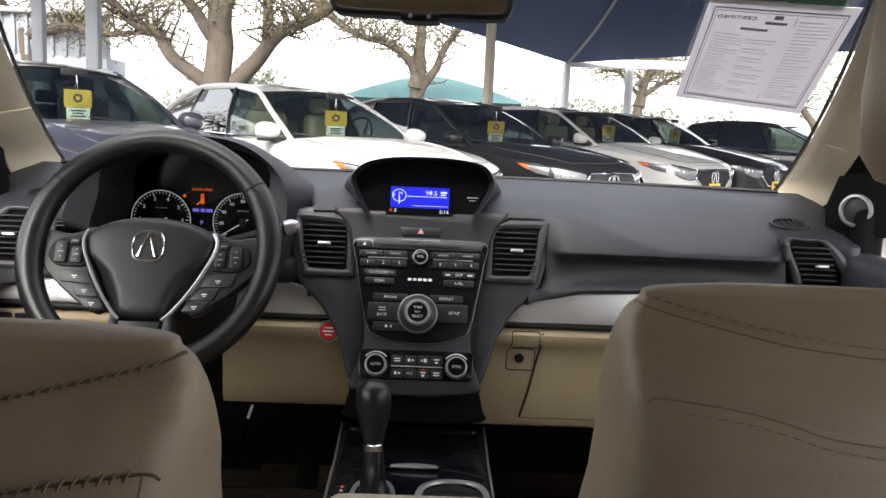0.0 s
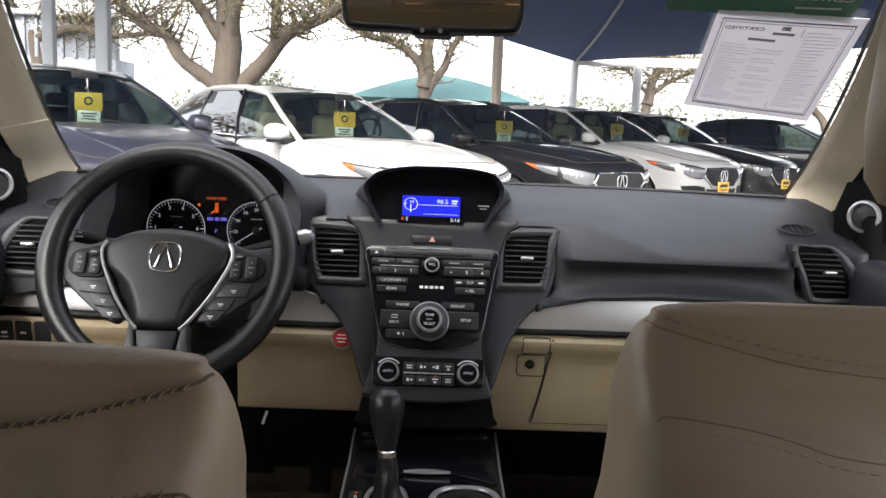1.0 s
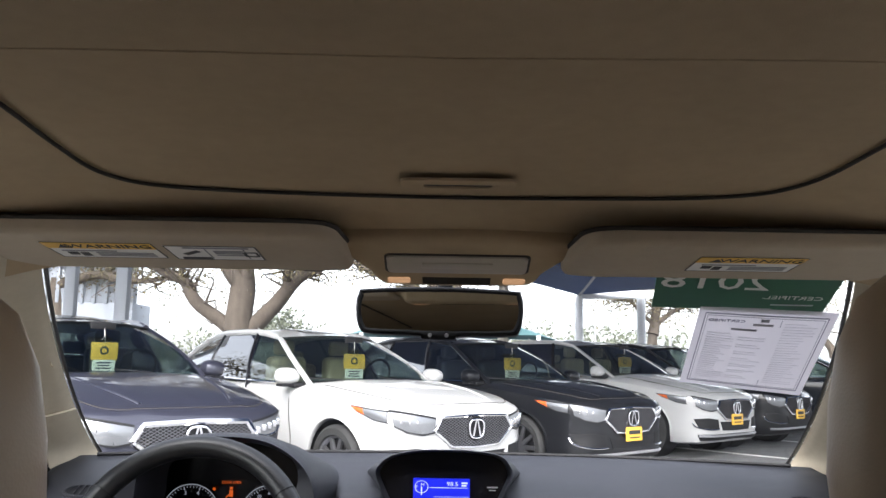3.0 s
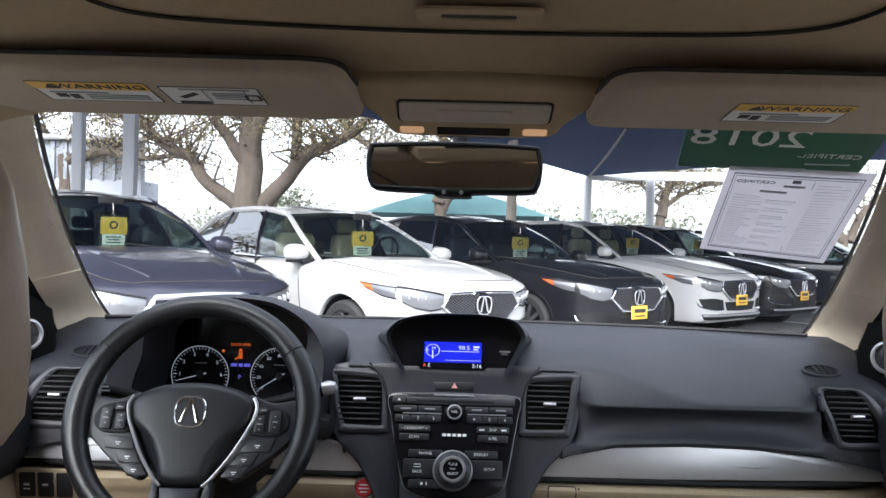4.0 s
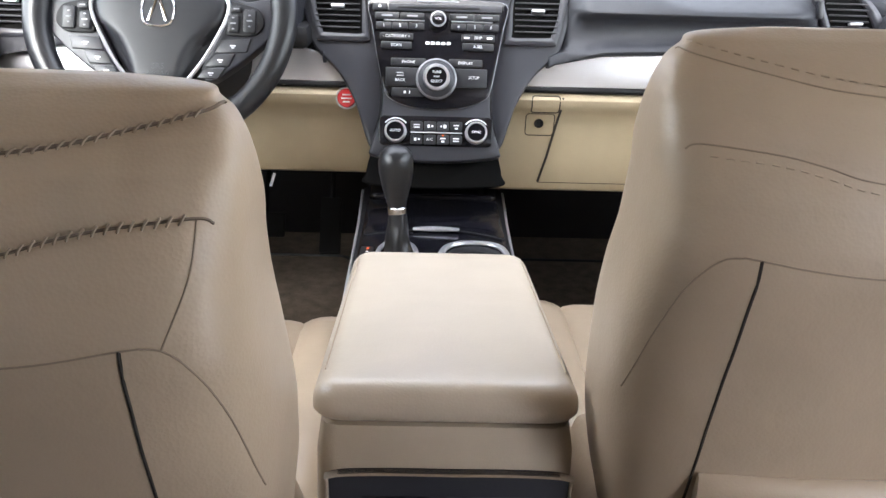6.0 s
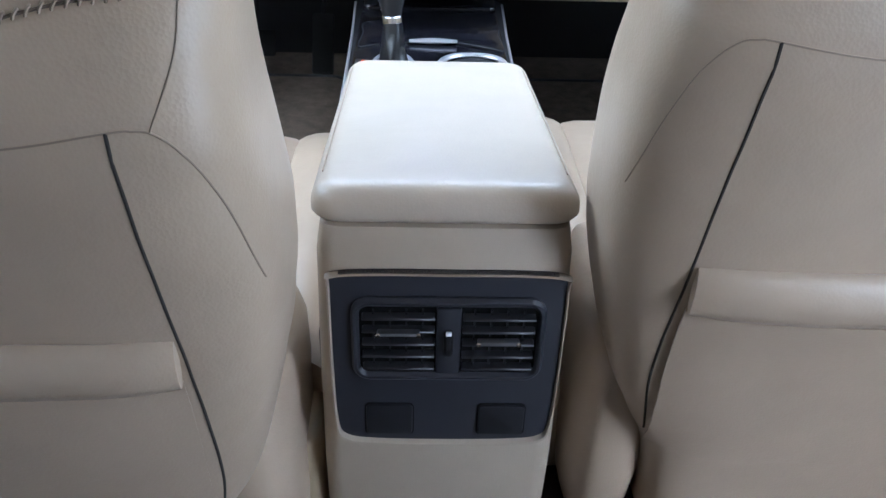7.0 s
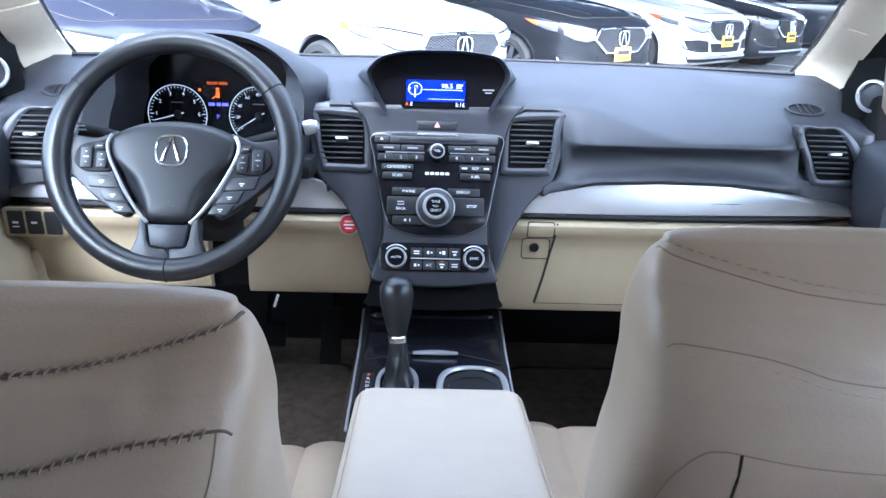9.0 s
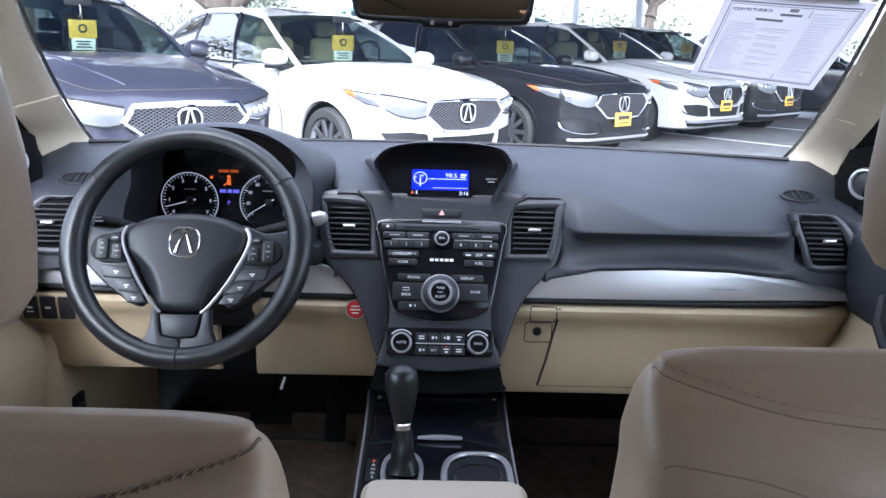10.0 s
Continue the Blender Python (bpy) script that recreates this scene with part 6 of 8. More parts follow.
    def whip(pts, lean, tall, step=0.0058):
        """Short cross stitches that bind the two panels over a seam."""
        P = smooth_poly(pts, 40, False)
        pieces, run = [], 0.0
        for p, q in zip(P, P[1:]):
            run += math.hypot(q[0] - p[0], q[1] - p[1])
            if run >= step:
                run = 0.0
                pieces.append(tube([on(p[0] + lean, p[1] + tall, -0.0002), on(p[0] + lean * 0.4, p[1] + tall * 0.4, 0.0012), on(p[0] - lean * 0.4, p[1] - tall * 0.4, 0.0012), on(p[0] - lean, p[1] - tall, -0.0002)], 0.0009, 5))
        return part("stitching", joined(*pieces), SEAM, back)
    half = [(0.231, 1.1095), (0.224, 1.107), (0.215, 1.105), (0.203, 1.1025), (0.185, 1.099), (0.147, 1.092), (0.12, 1.089), (0.08, 1.086)]
    cap = half + [(0.0, 1.083)] + [(-p, q) for p, q in half[::-1]]
    seam(cap, 0.0013 if inner > 0 else 0.0006, DARKSEAM if inner > 0 else SEAM)
    if inner > 0:
        whip(cap[1:-1], 0.0018, 0.0019)
    else:
        stitches([(a, b + 0.006) for a, b in cap[1:-1]])
    half = [(0.232, 1.055), (0.222, 1.059), (0.18, 1.056), (0.15, 1.050), (0.128, 1.044), (0.09, 1.040)]
    mid = half + [(0.0, 1.034)] + [(-p, q) for p, q in half[::-1]]
    seam(mid, 0.0010 if inner > 0 else 0.0006, DARKSEAM if inner > 0 else SEAM)
    if inner > 0:
        whip(mid[1:-1], 0.0012, 0.0024)
    else:
        stitches([(a, b - 0.006) for a, b in mid[1:-1]])
    half = [(0.248, 0.875), (0.244, 0.90), (0.237, 0.934), (0.228, 0.964), (0.219, 0.982), (0.208, 0.993), (0.198, 0.9955), (0.187, 0.995), (0.12, 0.987)]
    low = half + [(0.0, 0.985)] + [(-p, q) for p, q in half[::-1]]
    seam(low, 0.0007, SEAM)
    for s in (-1, 1):
        if inner > 0:
            seam([(s * 0.224, 1.058), (s * 0.221, 1.030), (s * 0.207, 0.994)], 0.0007, SEAM)
        seam([(s * 0.186, 0.995), (s * 0.189, 0.93), (s * 0.194, 0.85), (s * 0.197, 0.75), (s * 0.195, 0.67), (s * 0.183, 0.60)], 0.0013, GAP, "panel_gap", -0.0004)
    # map pocket: a soft panel with a gathered upper roll
    rows = []
    for k in range(9):
        z = pocket_low - (pocket_low - 0.585) * k / 8
        rows.append([on((0.190 - 0.012 * (k / 8) ** 2) * (1 - q / 8), z, 0.0006 + 0.012 * math.sin(math.pi * q / 16) ** 0.8 * (1 - 0.6 * k / 8)) for q in range(17)])
    part("map_pocket", sheet(rows, 0.003), SEATM, back)
    zm = (pocket_top + pocket_low) / 2
    hh = (pocket_top - pocket_low) / 2
    rows = []
    for q in range(25):
        lx = 0.191 - 0.382 * q / 24
        sag = -0.004 * math.sin(math.pi * q / 24)
        p = on(lx, zm + sag, 0.004)
        k = 0.38 + 0.62 * math.sin(math.pi * q / 24) ** 0.4
        rows.append([p + Vector((0, -0.013 * k * math.cos(a) - 0.001, hh * 1.05 * math.sin(a) * (0.8 + 0.2 * k))) for a in [2 * math.pi * j / 12 for j in range(12)]])
    part("pocket_roll", loft(rows), SEATM, back)
    # lower flap
    rows = []
    for k in range(5):
        z = 0.50 - 0.10 * k / 4
        rows.append([Vector((cx + 0.215 * (q / 10 - 1), y0 + 0.075 + 0.02 * k / 4 + 0.02 * abs(q / 10 - 1) ** 3 + 0.004 * math.sin(q * 1.3 + k), z)) for q in range(21)])
    part("lower_flap", sheet(rows, 0.006), SEATM, back)
    # cushion
    yb = y0 + 0.24
    for s in (-1, 1):
        part("cushion_bolster", loft([[(cx + s * 0.20 + 0.055 * math.cos(a), y, 0.572 + k * 0.048 * math.sin(a)) for a in [2 * math.pi * j / 20 for j in range(20)]]
                                      for y, k in ((yb + 0.04, 0.9), (yb + 0.09, 1.0), (yb + 0.45, 1.0), (yb + 0.54, 0.95), (yb + 0.58, 0.7), (yb + 0.595, 0.3))]), SEATM, t)
    part("cushion", box(0.36, 0.60, 0.13, 0.045, 4, at=(cx, yb + 0.30, 0.54)), SEATM, t)
    for s in (-1, 1):
        part("side_shield", loft([[(cx + s * 0.196 + k * 0.040 * sgnpow(math.cos(a), 0.6), y0 + 0.230 + k * 0.115 * sgnpow(math.sin(a), 0.6), z + dz) for a in [2 * math.pi * j / 28 for j in range(28)]]
                                  for z, k in ((0.41, 0.80), (0.43, 0.90), (0.50, 1.0), (0.60, 1.0), (0.65, 0.97), (0.675, 0.86), (0.69, 0.6), (0.695, 0.25))]), SEATM, t, smooth=60)
    part("seat_base", box(0.36, 0.48, 0.14, 0.02, at=(cx, yb + 0.24, 0.42)), BLACK, t)
    part("side_cover", box(0.03, 0.46, 0.13, 0.012, 3, at=(cx + inner * 0.235, yb + 0.20, 0.50)), BEIGE, t)
    # seat belt buckle on the inner side
    part("buckle", box(0.022, 0.035, 0.09, 0.006, at=(cx + inner * 0.255, yb + 0.06, 0.60), M=None), BLACK, t)
    # head restraint on two posts
    zc, yh = 1.292 + dz, y0 + 0.055
    hx = cx - 0.004 if inner > 0 else cx + 0.009
    part("head_restraint", loft([[(hx + 0.87 * hw * sgnpow(math.cos(a), 0.72), yh + dp * sgnpow(math.sin(a), 0.8) - 0.12 * (z + dz - zc), z + dz) for a in [2 * math.pi * q / 40 for q in range(40)]]
                                      for z, hw, dp in ((1.187, 0.03, 0.02), (1.189, 0.085, 0.035), (1.196, 0.108, 0.046), (1.212, 0.121, 0.053), (1.25, 0.126, 0.057), (1.30, 0.125, 0.057), (1.345, 0.118, 0.052), (1.378, 0.103, 0.043), (1.395, 0.08, 0.032), (1.40, 0.04, 0.016))]), SEATM, t, smooth=60)
    for s in (-1, 1):
        part("post", tube([(hx + s * 0.045, yh + 0.06, 1.09 + dz), (hx + s * 0.045, yh + 0.012, 1.20 + dz)], 0.006, 10), BLACK, t)
    return t


seat("driver_seat", -0.360, 2.79, 1, 0.845, 0.802, "beige leather driver's seat with stitched seams and map pocket")
seat("passenger_seat", 0.376, 2.868, -1, 0.822, 0.776, "beige leather passenger seat with stitched seams and map pocket", 0.027)


# ---- floor mats and pedals ----
m = thing("floor_mat", "dark brown pile floor mat in the driver's footwell", "floor mat", (-0.40, 4.05, 0.37))
part("mat_body", prism(rrect(0.46, 0.62, 0.05, 5), 0.012, 0.005, M=Matrix.Translation((-0.42, 4.08, 0.372))), MAT, m)
part("edging", tube([(-0.42 + p[0], 4.08 + p[1], 0.384) for p in rrect(0.46, 0.62, 0.05, 5)], 0.005, 6, True), BLACK, m)
m = thing("floor_mat", "dark brown pile floor mat in the passenger footwell", "floor mat", (0.42, 4.05, 0.37))
part("mat_body", prism(rrect(0.46, 0.62, 0.05, 5), 0.012, 0.005, M=Matrix.Translation((0.43, 4.08, 0.372))), MAT, m)
part("edging", tube([(0.43 + p[0], 4.08 + p[1], 0.384) for p in rrect(0.46, 0.62, 0.05, 5)], 0.005, 6, True), BLACK, m)
for nm, px, pw, ph in (("brake_pedal", -0.40, 0.10, 0.06), ("accelerator_pedal", -0.24, 0.05, 0.14)):
    pd = thing(nm, "black rubber " + nm.replace("_", " ") + " in the footwell", "pedal", (px, 4.32, 0.45))
    part("pad", box(pw, 0.016, ph, 0.005, M=pose(px, 4.30, 0.50, -35)), CAVITY, pd)
    part("arm", tube([(px, 4.31, 0.50), (px, 4.40, 0.62), (px, 4.43, 0.78)], 0.006, 8), CAVITY, pd)
tagged(part("tunnel_side", loft([[(-0.118, y, 0.69), (-0.128, y, 0.62), (-0.165, y, 0.48), (-0.20, y, 0.37), (0.20, y, 0.37), (0.165, y, 0.48), (0.128, y, 0.62), (0.118, y, 0.69)] for y in (3.45, 3.7, 3.95, 4.2, 4.5)]), TUNNELM), "brown carpeted sides of the floor tunnel", "carpet", kind="structure")
# thin white sliver painted as a glint near the pedals
glint = thing("footwell_glint", "thin white sliver added as a glint under the knee panel", "tag", (-0.295, 3.88, 0.75))
part("tag", box(0.005, 0.002, 0.026, 0.0005, M=pose(-0.292, 3.865, 0.752, 0, 18)), PAPER, glint)


# ---- sheet of paper and banner on the windscreen ----
def on_screen(x, z):
    """A point on the inside of the windscreen at width x and height z."""
    lo, hi = 0.0, 1.0
    for _ in range(30):
        mid = (lo + hi) / 2
        w = 0.83 + (0.655 - 0.83) * mid
        if screen_point(x / w, mid).z < z:
            lo = mid
        else:
            hi = mid
    w = 0.83 + (0.655 - 0.83) * lo
    return screen_point(x / w, lo)


def window_sheet(name, label, cat, corners, mat, thick=0.0008, off=0.006):
    """A sheet stuck to the glass; corners (x, z): upper left, upper right, lower left, lower right."""
    t = thing(name, label, cat, on_screen(*corners[0])[:])
    ul, ur, ll, lr = [on_screen(*c) + Vector((0, -off, -off * 0.8)) for c in corners]
    def at(u, v, lift=0.0):
        p = ul * (1 - u) * (1 - v) + ur * u * (1 - v) + ll * (1 - u) * v + lr * u * v
        n = (ur - ul).cross(ll - ul).normalized()
        n = n if n.y < 0 else -n
        return p + n * (lift + 0.004 * math.sin(math.pi * u) * math.sin(math.pi * v))
    part("sheet", sheet([[at(u / 12, v / 8) for u in range(13)] for v in range(9)], thick), mat, t)
    ex, ey = (ur - ul), (ul - ll)
    n = ex.cross(ey).normalized()
    n = n if n.y < 0 else -n
    X = ex.normalized()
    Y = n.cross(X)
    M = Matrix((X, Y, n)).transposed().to_4x4()
    return t, at, M


pt, pat, pM = window_sheet("information_sheet", "white printed sheet taped inside the windscreen", "paper sheet", ((0.399, 1.467), (0.602, 1.457), (0.447, 1.350), (0.665, 1.328)), PAPER)


def strip_on(at, u0, v0, u1, v1, lift=0.0012):
    return sheet([[at(u0 + (u1 - u0) * a, v0 + (v1 - v0) * b, lift) for a in (0, 0.25, 0.5, 0.75, 1)] for b in (0, 1)], 0.0003)


part("printed_border", joined(strip_on(pat, 0.05, 0.055, 0.95, 0.066), strip_on(pat, 0.05, 0.93, 0.95, 0.941), strip_on(pat, 0.05, 0.055, 0.057, 0.94), strip_on(pat, 0.943, 0.055, 0.95, 0.94),
                              strip_on(pat, 0.07, 0.08, 0.93, 0.084), strip_on(pat, 0.07, 0.915, 0.93, 0.919), strip_on(pat, 0.07, 0.08, 0.073, 0.915), strip_on(pat, 0.927, 0.08, 0.93, 0.915), strip_on(pat, 0.62, 0.10, 0.624, 0.90)), PAPERINK, pt, smooth=0)
random.seed(5)
lines = []
for k in range(22):
    v = 0.27 + 0.028 * k
    lines.append(strip_on(pat, 0.10, v, 0.10 + random.uniform(0.12, 0.22), v + 0.006))
    if k % 3:
        lines.append(strip_on(pat, 0.34, v, 0.34 + random.uniform(0.1, 0.24), v + 0.006))
for k in range(26):
    v = 0.13 + 0.029 * k
    lines.append(strip_on(pat, 0.65, v, 0.65 + random.uniform(0.14, 0.25), v + 0.006))
part("fine_print", joined(*lines), PALEINK, pt, smooth=0)["kind"] = "stuff"
part("heading", joined(strip_on(pat, 0.27, 0.205, 0.46, 0.225), strip_on(pat, 0.42, 0.145, 0.57, 0.165), strip_on(pat, 0.47, 0.095, 0.53, 0.125)), GREYINK, pt, smooth=0)
lettering("CERTIFIED", 0.0125, Matrix.Translation(pat(0.22, 0.13, 0.0015)) @ pM, PAPERINK, pt, mirror=True)

bt, bat, bM = window_sheet("sticker_banner", "green printed sticker strip along the top of the windscreen", "sticker", ((0.300, 1.516), (0.553, 1.506), (0.327, 1.466), (0.580, 1.456)), BANNER, off=0.004)
lettering("2018", 0.080, Matrix.Translation(bat(0.33, 0.34, 0.0015)) @ bM, LABELW, bt, mirror=True)
lettering("CERTIFIED", 0.019, Matrix.Translation(bat(0.78, 0.64, 0.0015)) @ bM, LABELW, bt, mirror=True)
part("small_print", joined(strip_on(bat, 0.68, 0.80, 0.92, 0.83), strip_on(bat, 0.40, 0.92, 0.70, 0.94)), PALEINK, bt, smooth=0)


# ---- the lot: its ground rises gently ahead, its far things keep their own slight turn ----
GROUND = Matrix.Translation((0, 2.35, 0.03)) @ Matrix.Rotation(math.atan(0.021), 4, "X") @ Matrix.Translation((0, -2.35, 0))
LOT = Matrix.Translation((0, 2.353, 1.328)) @ Matrix.Rotation(radians(0.63), 4, "Z") @ Matrix.Rotation(radians(1.49), 4, "X") @ Matrix.Diagonal((1.0325, 1, 1.0325, 1)) @ Matrix.Translation((0, -2.32, -1.361))


# ---- parked cars ----
def car(name, label, paint, M, L=4.75, W=1.90, H=1.66, tall=0.0, plate=True, tag=True, tag_y=0.0, frame_r=0.013, group="parked cars", grille_mat=None):
    """A crossover; its front looks along +x, it stands on z = 0."""
    t = thing(name, label, "car", (0, 0, 0), group=group)
    hl, hw = L / 2, W / 2
    belt = 1.085 + tall
    # lower body: (x as a share of half length, width share, sill, shoulder, top)
    st = [(1.000, 0.36, 0.42, 0.72, 0.775), (0.991, 0.58, 0.30, 0.79, 0.842), (0.970, 0.73, 0.25, 0.83, 0.886), (0.93, 0.845, 0.22, 0.87, 0.930), (0.86, 0.925, 0.21, 0.905, 0.975), (0.76, 0.972, 0.21, 0.94, 1.018),
          (0.64, 0.992, 0.21, 0.97, 1.058), (0.52, 1.0, 0.21, 1.0, 1.088), (0.42, 1.0, 0.21, 1.02, 1.097), (0.30, 0.995, 0.21, 1.035, 1.09), (0.0, 0.99, 0.21, 1.045, 1.08), (-0.30, 0.995, 0.21, 1.06, 1.09),
          (-0.60, 1.0, 0.22, 1.085, 1.11), (-0.80, 0.985, 0.24, 1.10, 1.13), (-0.92, 0.95, 0.28, 1.10, 1.14), (-0.98, 0.90, 0.34, 1.05, 1.11), (-1.0, 0.84, 0.42, 0.98, 1.02)]
    # refine along the length
    fine = smooth_poly(st, 3, False)
    rows = []
    for f, w, sill, sh, tp in fine:
        w *= hw
        up = tall * min(1, max(0, (1.0 - f) / 0.5))
        sh, tp = sh + up * 0.9, tp + up
        half = [(0.0, sill), (w * 0.80, sill), (w * 0.94, sill + 0.03), (w * 0.985, sill + 0.14), (w * 0.965, sill + (sh - sill) * 0.45), (w * 0.985, sill + (sh - sill) * 0.70), (w * 1.0, sh - 0.07), (w * 0.985, sh - 0.015),
                (w * 0.94, sh + 0.012), (w * 0.80, tp - 0.012), (w * 0.60, tp + 0.004), (w * 0.56, tp + 0.014), (w * 0.3, tp + 0.022), (0.0, tp + 0.024)]
        ring = [Vector((f * hl, y, z)) for y, z in half] + [Vector((f * hl, -y, z)) for y, z in half[-2:0:-1]]
        rows.append(ring)
    bm = loft(rows)
    tree = bvh_of(bm)
    wx, rr = (hl - 0.93, -hl + 0.98), 0.365 + tall * 0.3
    me = bpy.data.meshes.new("body")
    bm.to_mesh(me)
    bm.free()
    raw = new("raw", me)
    cut = [lathe([(0.0, -0.4), (rr + 0.045, -0.4), (rr + 0.045, 0.4), (0.0, 0.4)], 28, Matrix.Translation((x, s * hw, rr)) @ Matrix.Rotation(radians(90), 4, "X")) for x in wx for s in (-1, 1)]
    cme = bpy.data.meshes.new("cut")
    cb = joined(*cut)
    cb.to_mesh(cme)
    cb.free()
    cutter = new("cut", cme)
    mod = raw.modifiers.new("arch", "BOOLEAN")
    mod.operation, mod.object, mod.solver = "DIFFERENCE", cutter, "EXACT"
    done = bpy.data.meshes.new_from_object(raw.evaluated_get(bpy.context.evaluated_depsgraph_get()))
    bpy.data.objects.remove(raw)
    bpy.data.objects.remove(cutter)
    bb = bmesh.new()
    bb.from_mesh(done)
    body = part("body", bb, paint, t, smooth=35)
    part("underbody", box(L * 0.9, W * 0.7, 0.25, 0.05, at=(0, 0, 0.36)), BLACK, t)
    def front(y, z, off=0.004):
        h = tree.ray_cast(Vector((5, y, z)), Vector((-1, 0, 0)))
        return (h[0] + Vector((off, 0, 0))) if h[0] else Vector((hl * 0.95, y, z))
    def flank(x, z, s, off=0.004):
        h = tree.ray_cast(Vector((x, s * 3, z)), Vector((0, -s, 0)))
        return (h[0] + Vector((0, s * off, 0))) if h[0] else Vector((x, s * hw, z))
    def patch(nm, top, bottom, mat, parent, n=10, mm_=4, off=0.006, thick=0.012, where=front, lab="", s=1):
        A, B = linear(top), linear(bottom)
        rows = []
        for j in range(mm_ + 1):
            f = j / mm_
            rows.append([where(*(a * (1 - f) + b * f), off) if where is front else where(*(a * (1 - f) + b * f), s, off) for a, b in zip(A, B)])
        return part(nm, sheet(rows, -thick), mat, parent, lab, smooth=50)
    T = tall * 0.12 + 0.005
    # grille: a wide pentagon with a frame, mesh and badge
    gm = grille_mat or CHROME
    gt = [(-0.50, 0.700 + T), (-0.42, 0.812 + T), (0.0, 0.824 + T), (0.42, 0.812 + T), (0.50, 0.700 + T)]
    gb = [(-0.495, 0.690 + T), (-0.30, 0.550 + T), (0.0, 0.535 + T), (0.30, 0.550 + T), (0.495, 0.690 + T)]
    grl = patch("grille", gt, gb, BLACK, t, off=0.010, lab="black mesh grille with a bright frame")
    gA, gB = linear(gt), linear(gb)
    part("grille_frame", tube([front(p[0], p[1], 0.016) for p in gA + gB[::-1]], frame_r, 6, True), gm, grl, "bright metal frame")
    def inside(y, z):
        low = 0.550 + T + 0.14 * max(0, (abs(y) - 0.30) / 0.195) - 0.015 * max(0, 1 - abs(y) / 0.30)
        high = 0.812 + T + 0.012 * (1 - min(1, abs(y) / 0.42)) - 0.112 * max(0, (abs(y) - 0.42) / 0.08)
        return low + 0.008 < z < high - 0.008 and math.hypot(y, (z - 0.700 - T)) > 0.108
    lattice = []
    for way in (-1, 1):
        for q in range(-24, 25):
            run = []
            for j in range(41):
                z = 0.53 + T + 0.30 * j / 40
                y = q * 0.046 + way * (z - 0.69 - T) * 1.9
                if inside(y, z):
                    run.append(front(y, z, 0.017))
                else:
                    if len(run) > 2:
                        lattice.append(tube(run[::3] + [run[-1]], 0.0034, 4))
                    run = []
    part("grille_mesh", joined(*lattice), MESHM, grl, "diamond-shaped grey mesh")
    bp = front(0, 0.700 + T, 0.024)
    bd = part("badge", ring_prism(smooth_poly([(-0.07, 0.04), (-0.075, 0), (-0.058, -0.055), (0, -0.07), (0.058, -0.055), (0.075, 0), (0.07, 0.04), (0.04, 0.07), (-0.04, 0.07)], 3),
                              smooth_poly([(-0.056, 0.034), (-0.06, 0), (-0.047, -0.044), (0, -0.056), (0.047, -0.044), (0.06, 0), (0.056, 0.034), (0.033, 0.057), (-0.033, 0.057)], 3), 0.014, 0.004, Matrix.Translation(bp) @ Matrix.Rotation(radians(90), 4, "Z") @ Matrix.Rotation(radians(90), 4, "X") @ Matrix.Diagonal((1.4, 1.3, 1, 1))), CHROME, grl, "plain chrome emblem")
    part("badge_bars", joined(*[prism([(s * 0.042, -0.05), (s * 0.024, -0.05), (0.0, 0.06), (s * 0.012, 0.06)], 0.010, M=Matrix.Translation(bp) @ Matrix.Rotation(radians(90), 4, "Z") @ Matrix.Rotation(radians(90), 4, "X") @ Matrix.Diagonal((1.4, 1.3, 1, 1))) for s in (-1, 1)]), CHROME, grl)
    for s in (-1, 1):
        # headlamp sweeping round the corner
        ht = [(s * 0.485, 0.796 + T), (s * 0.62, 0.820 + T), (s * 0.74, 0.842 + T), (s * 0.835, 0.860 + T)]
        hb = [(s * 0.505, 0.690 + T), (s * 0.62, 0.672 + T), (s * 0.74, 0.695 + T), (s * 0.815, 0.745 + T)]
        hlamp = patch("headlight", ht, hb, LAMPIN, t, off=0.004, lab="clear jewelled headlight")
        for k in range(5):
            y, z = s * (0.535 + 0.060 * k), 0.738 + T + 0.013 * k
            part("lamp_jewel", box(0.02, 0.042, 0.058, 0.010, at=front(y, z, 0.002)), CHROME, hlamp)
        part("lamp_bar", tube([front(s * y, z + T, 0.010) for y, z in ((0.515, 0.703), (0.62, 0.686), (0.74, 0.709), (0.80, 0.752))], 0.008, 5), CHROME, hlamp)
        patch("lamp_side", [(hl * 0.895, 0.858 + T), (hl * 0.84, 0.868 + T), (hl * 0.785, 0.880 + T)], [(hl * 0.895, 0.772 + T), (hl * 0.84, 0.792 + T), (hl * 0.795, 0.832 + T)], LAMPIN, hlamp, where=flank, s=s, off=0.005)
        patch("turn_signal", [(hl * 0.787, 0.880 + T), (hl * 0.755, 0.887 + T), (hl * 0.725, 0.892 + T)], [(hl * 0.797, 0.828 + T), (hl * 0.762, 0.858 + T), (hl * 0.728, 0.888 + T)], AMBER, hlamp, where=flank, s=s, off=0.007, lab="amber corner lens")
        part("lamp_outline", tube([flank(x * hl, z + T, s, 0.007) for x, z in ((0.90, 0.864), (0.84, 0.875), (0.785, 0.887), (0.72, 0.899), (0.76, 0.852), (0.797, 0.824), (0.84, 0.785), (0.90, 0.764))], 0.006, 5), BLACK, hlamp)
        patch("lamp_sill", hb, [(p[0], p[1] - 0.012) for p in hb], BLACK, hlamp, off=0.007, mm_=1)
        patch("lamp_brow", [(p[0], p[1] + 0.016) for p in ht], ht, BLACK, hlamp, off=0.008, mm_=1)
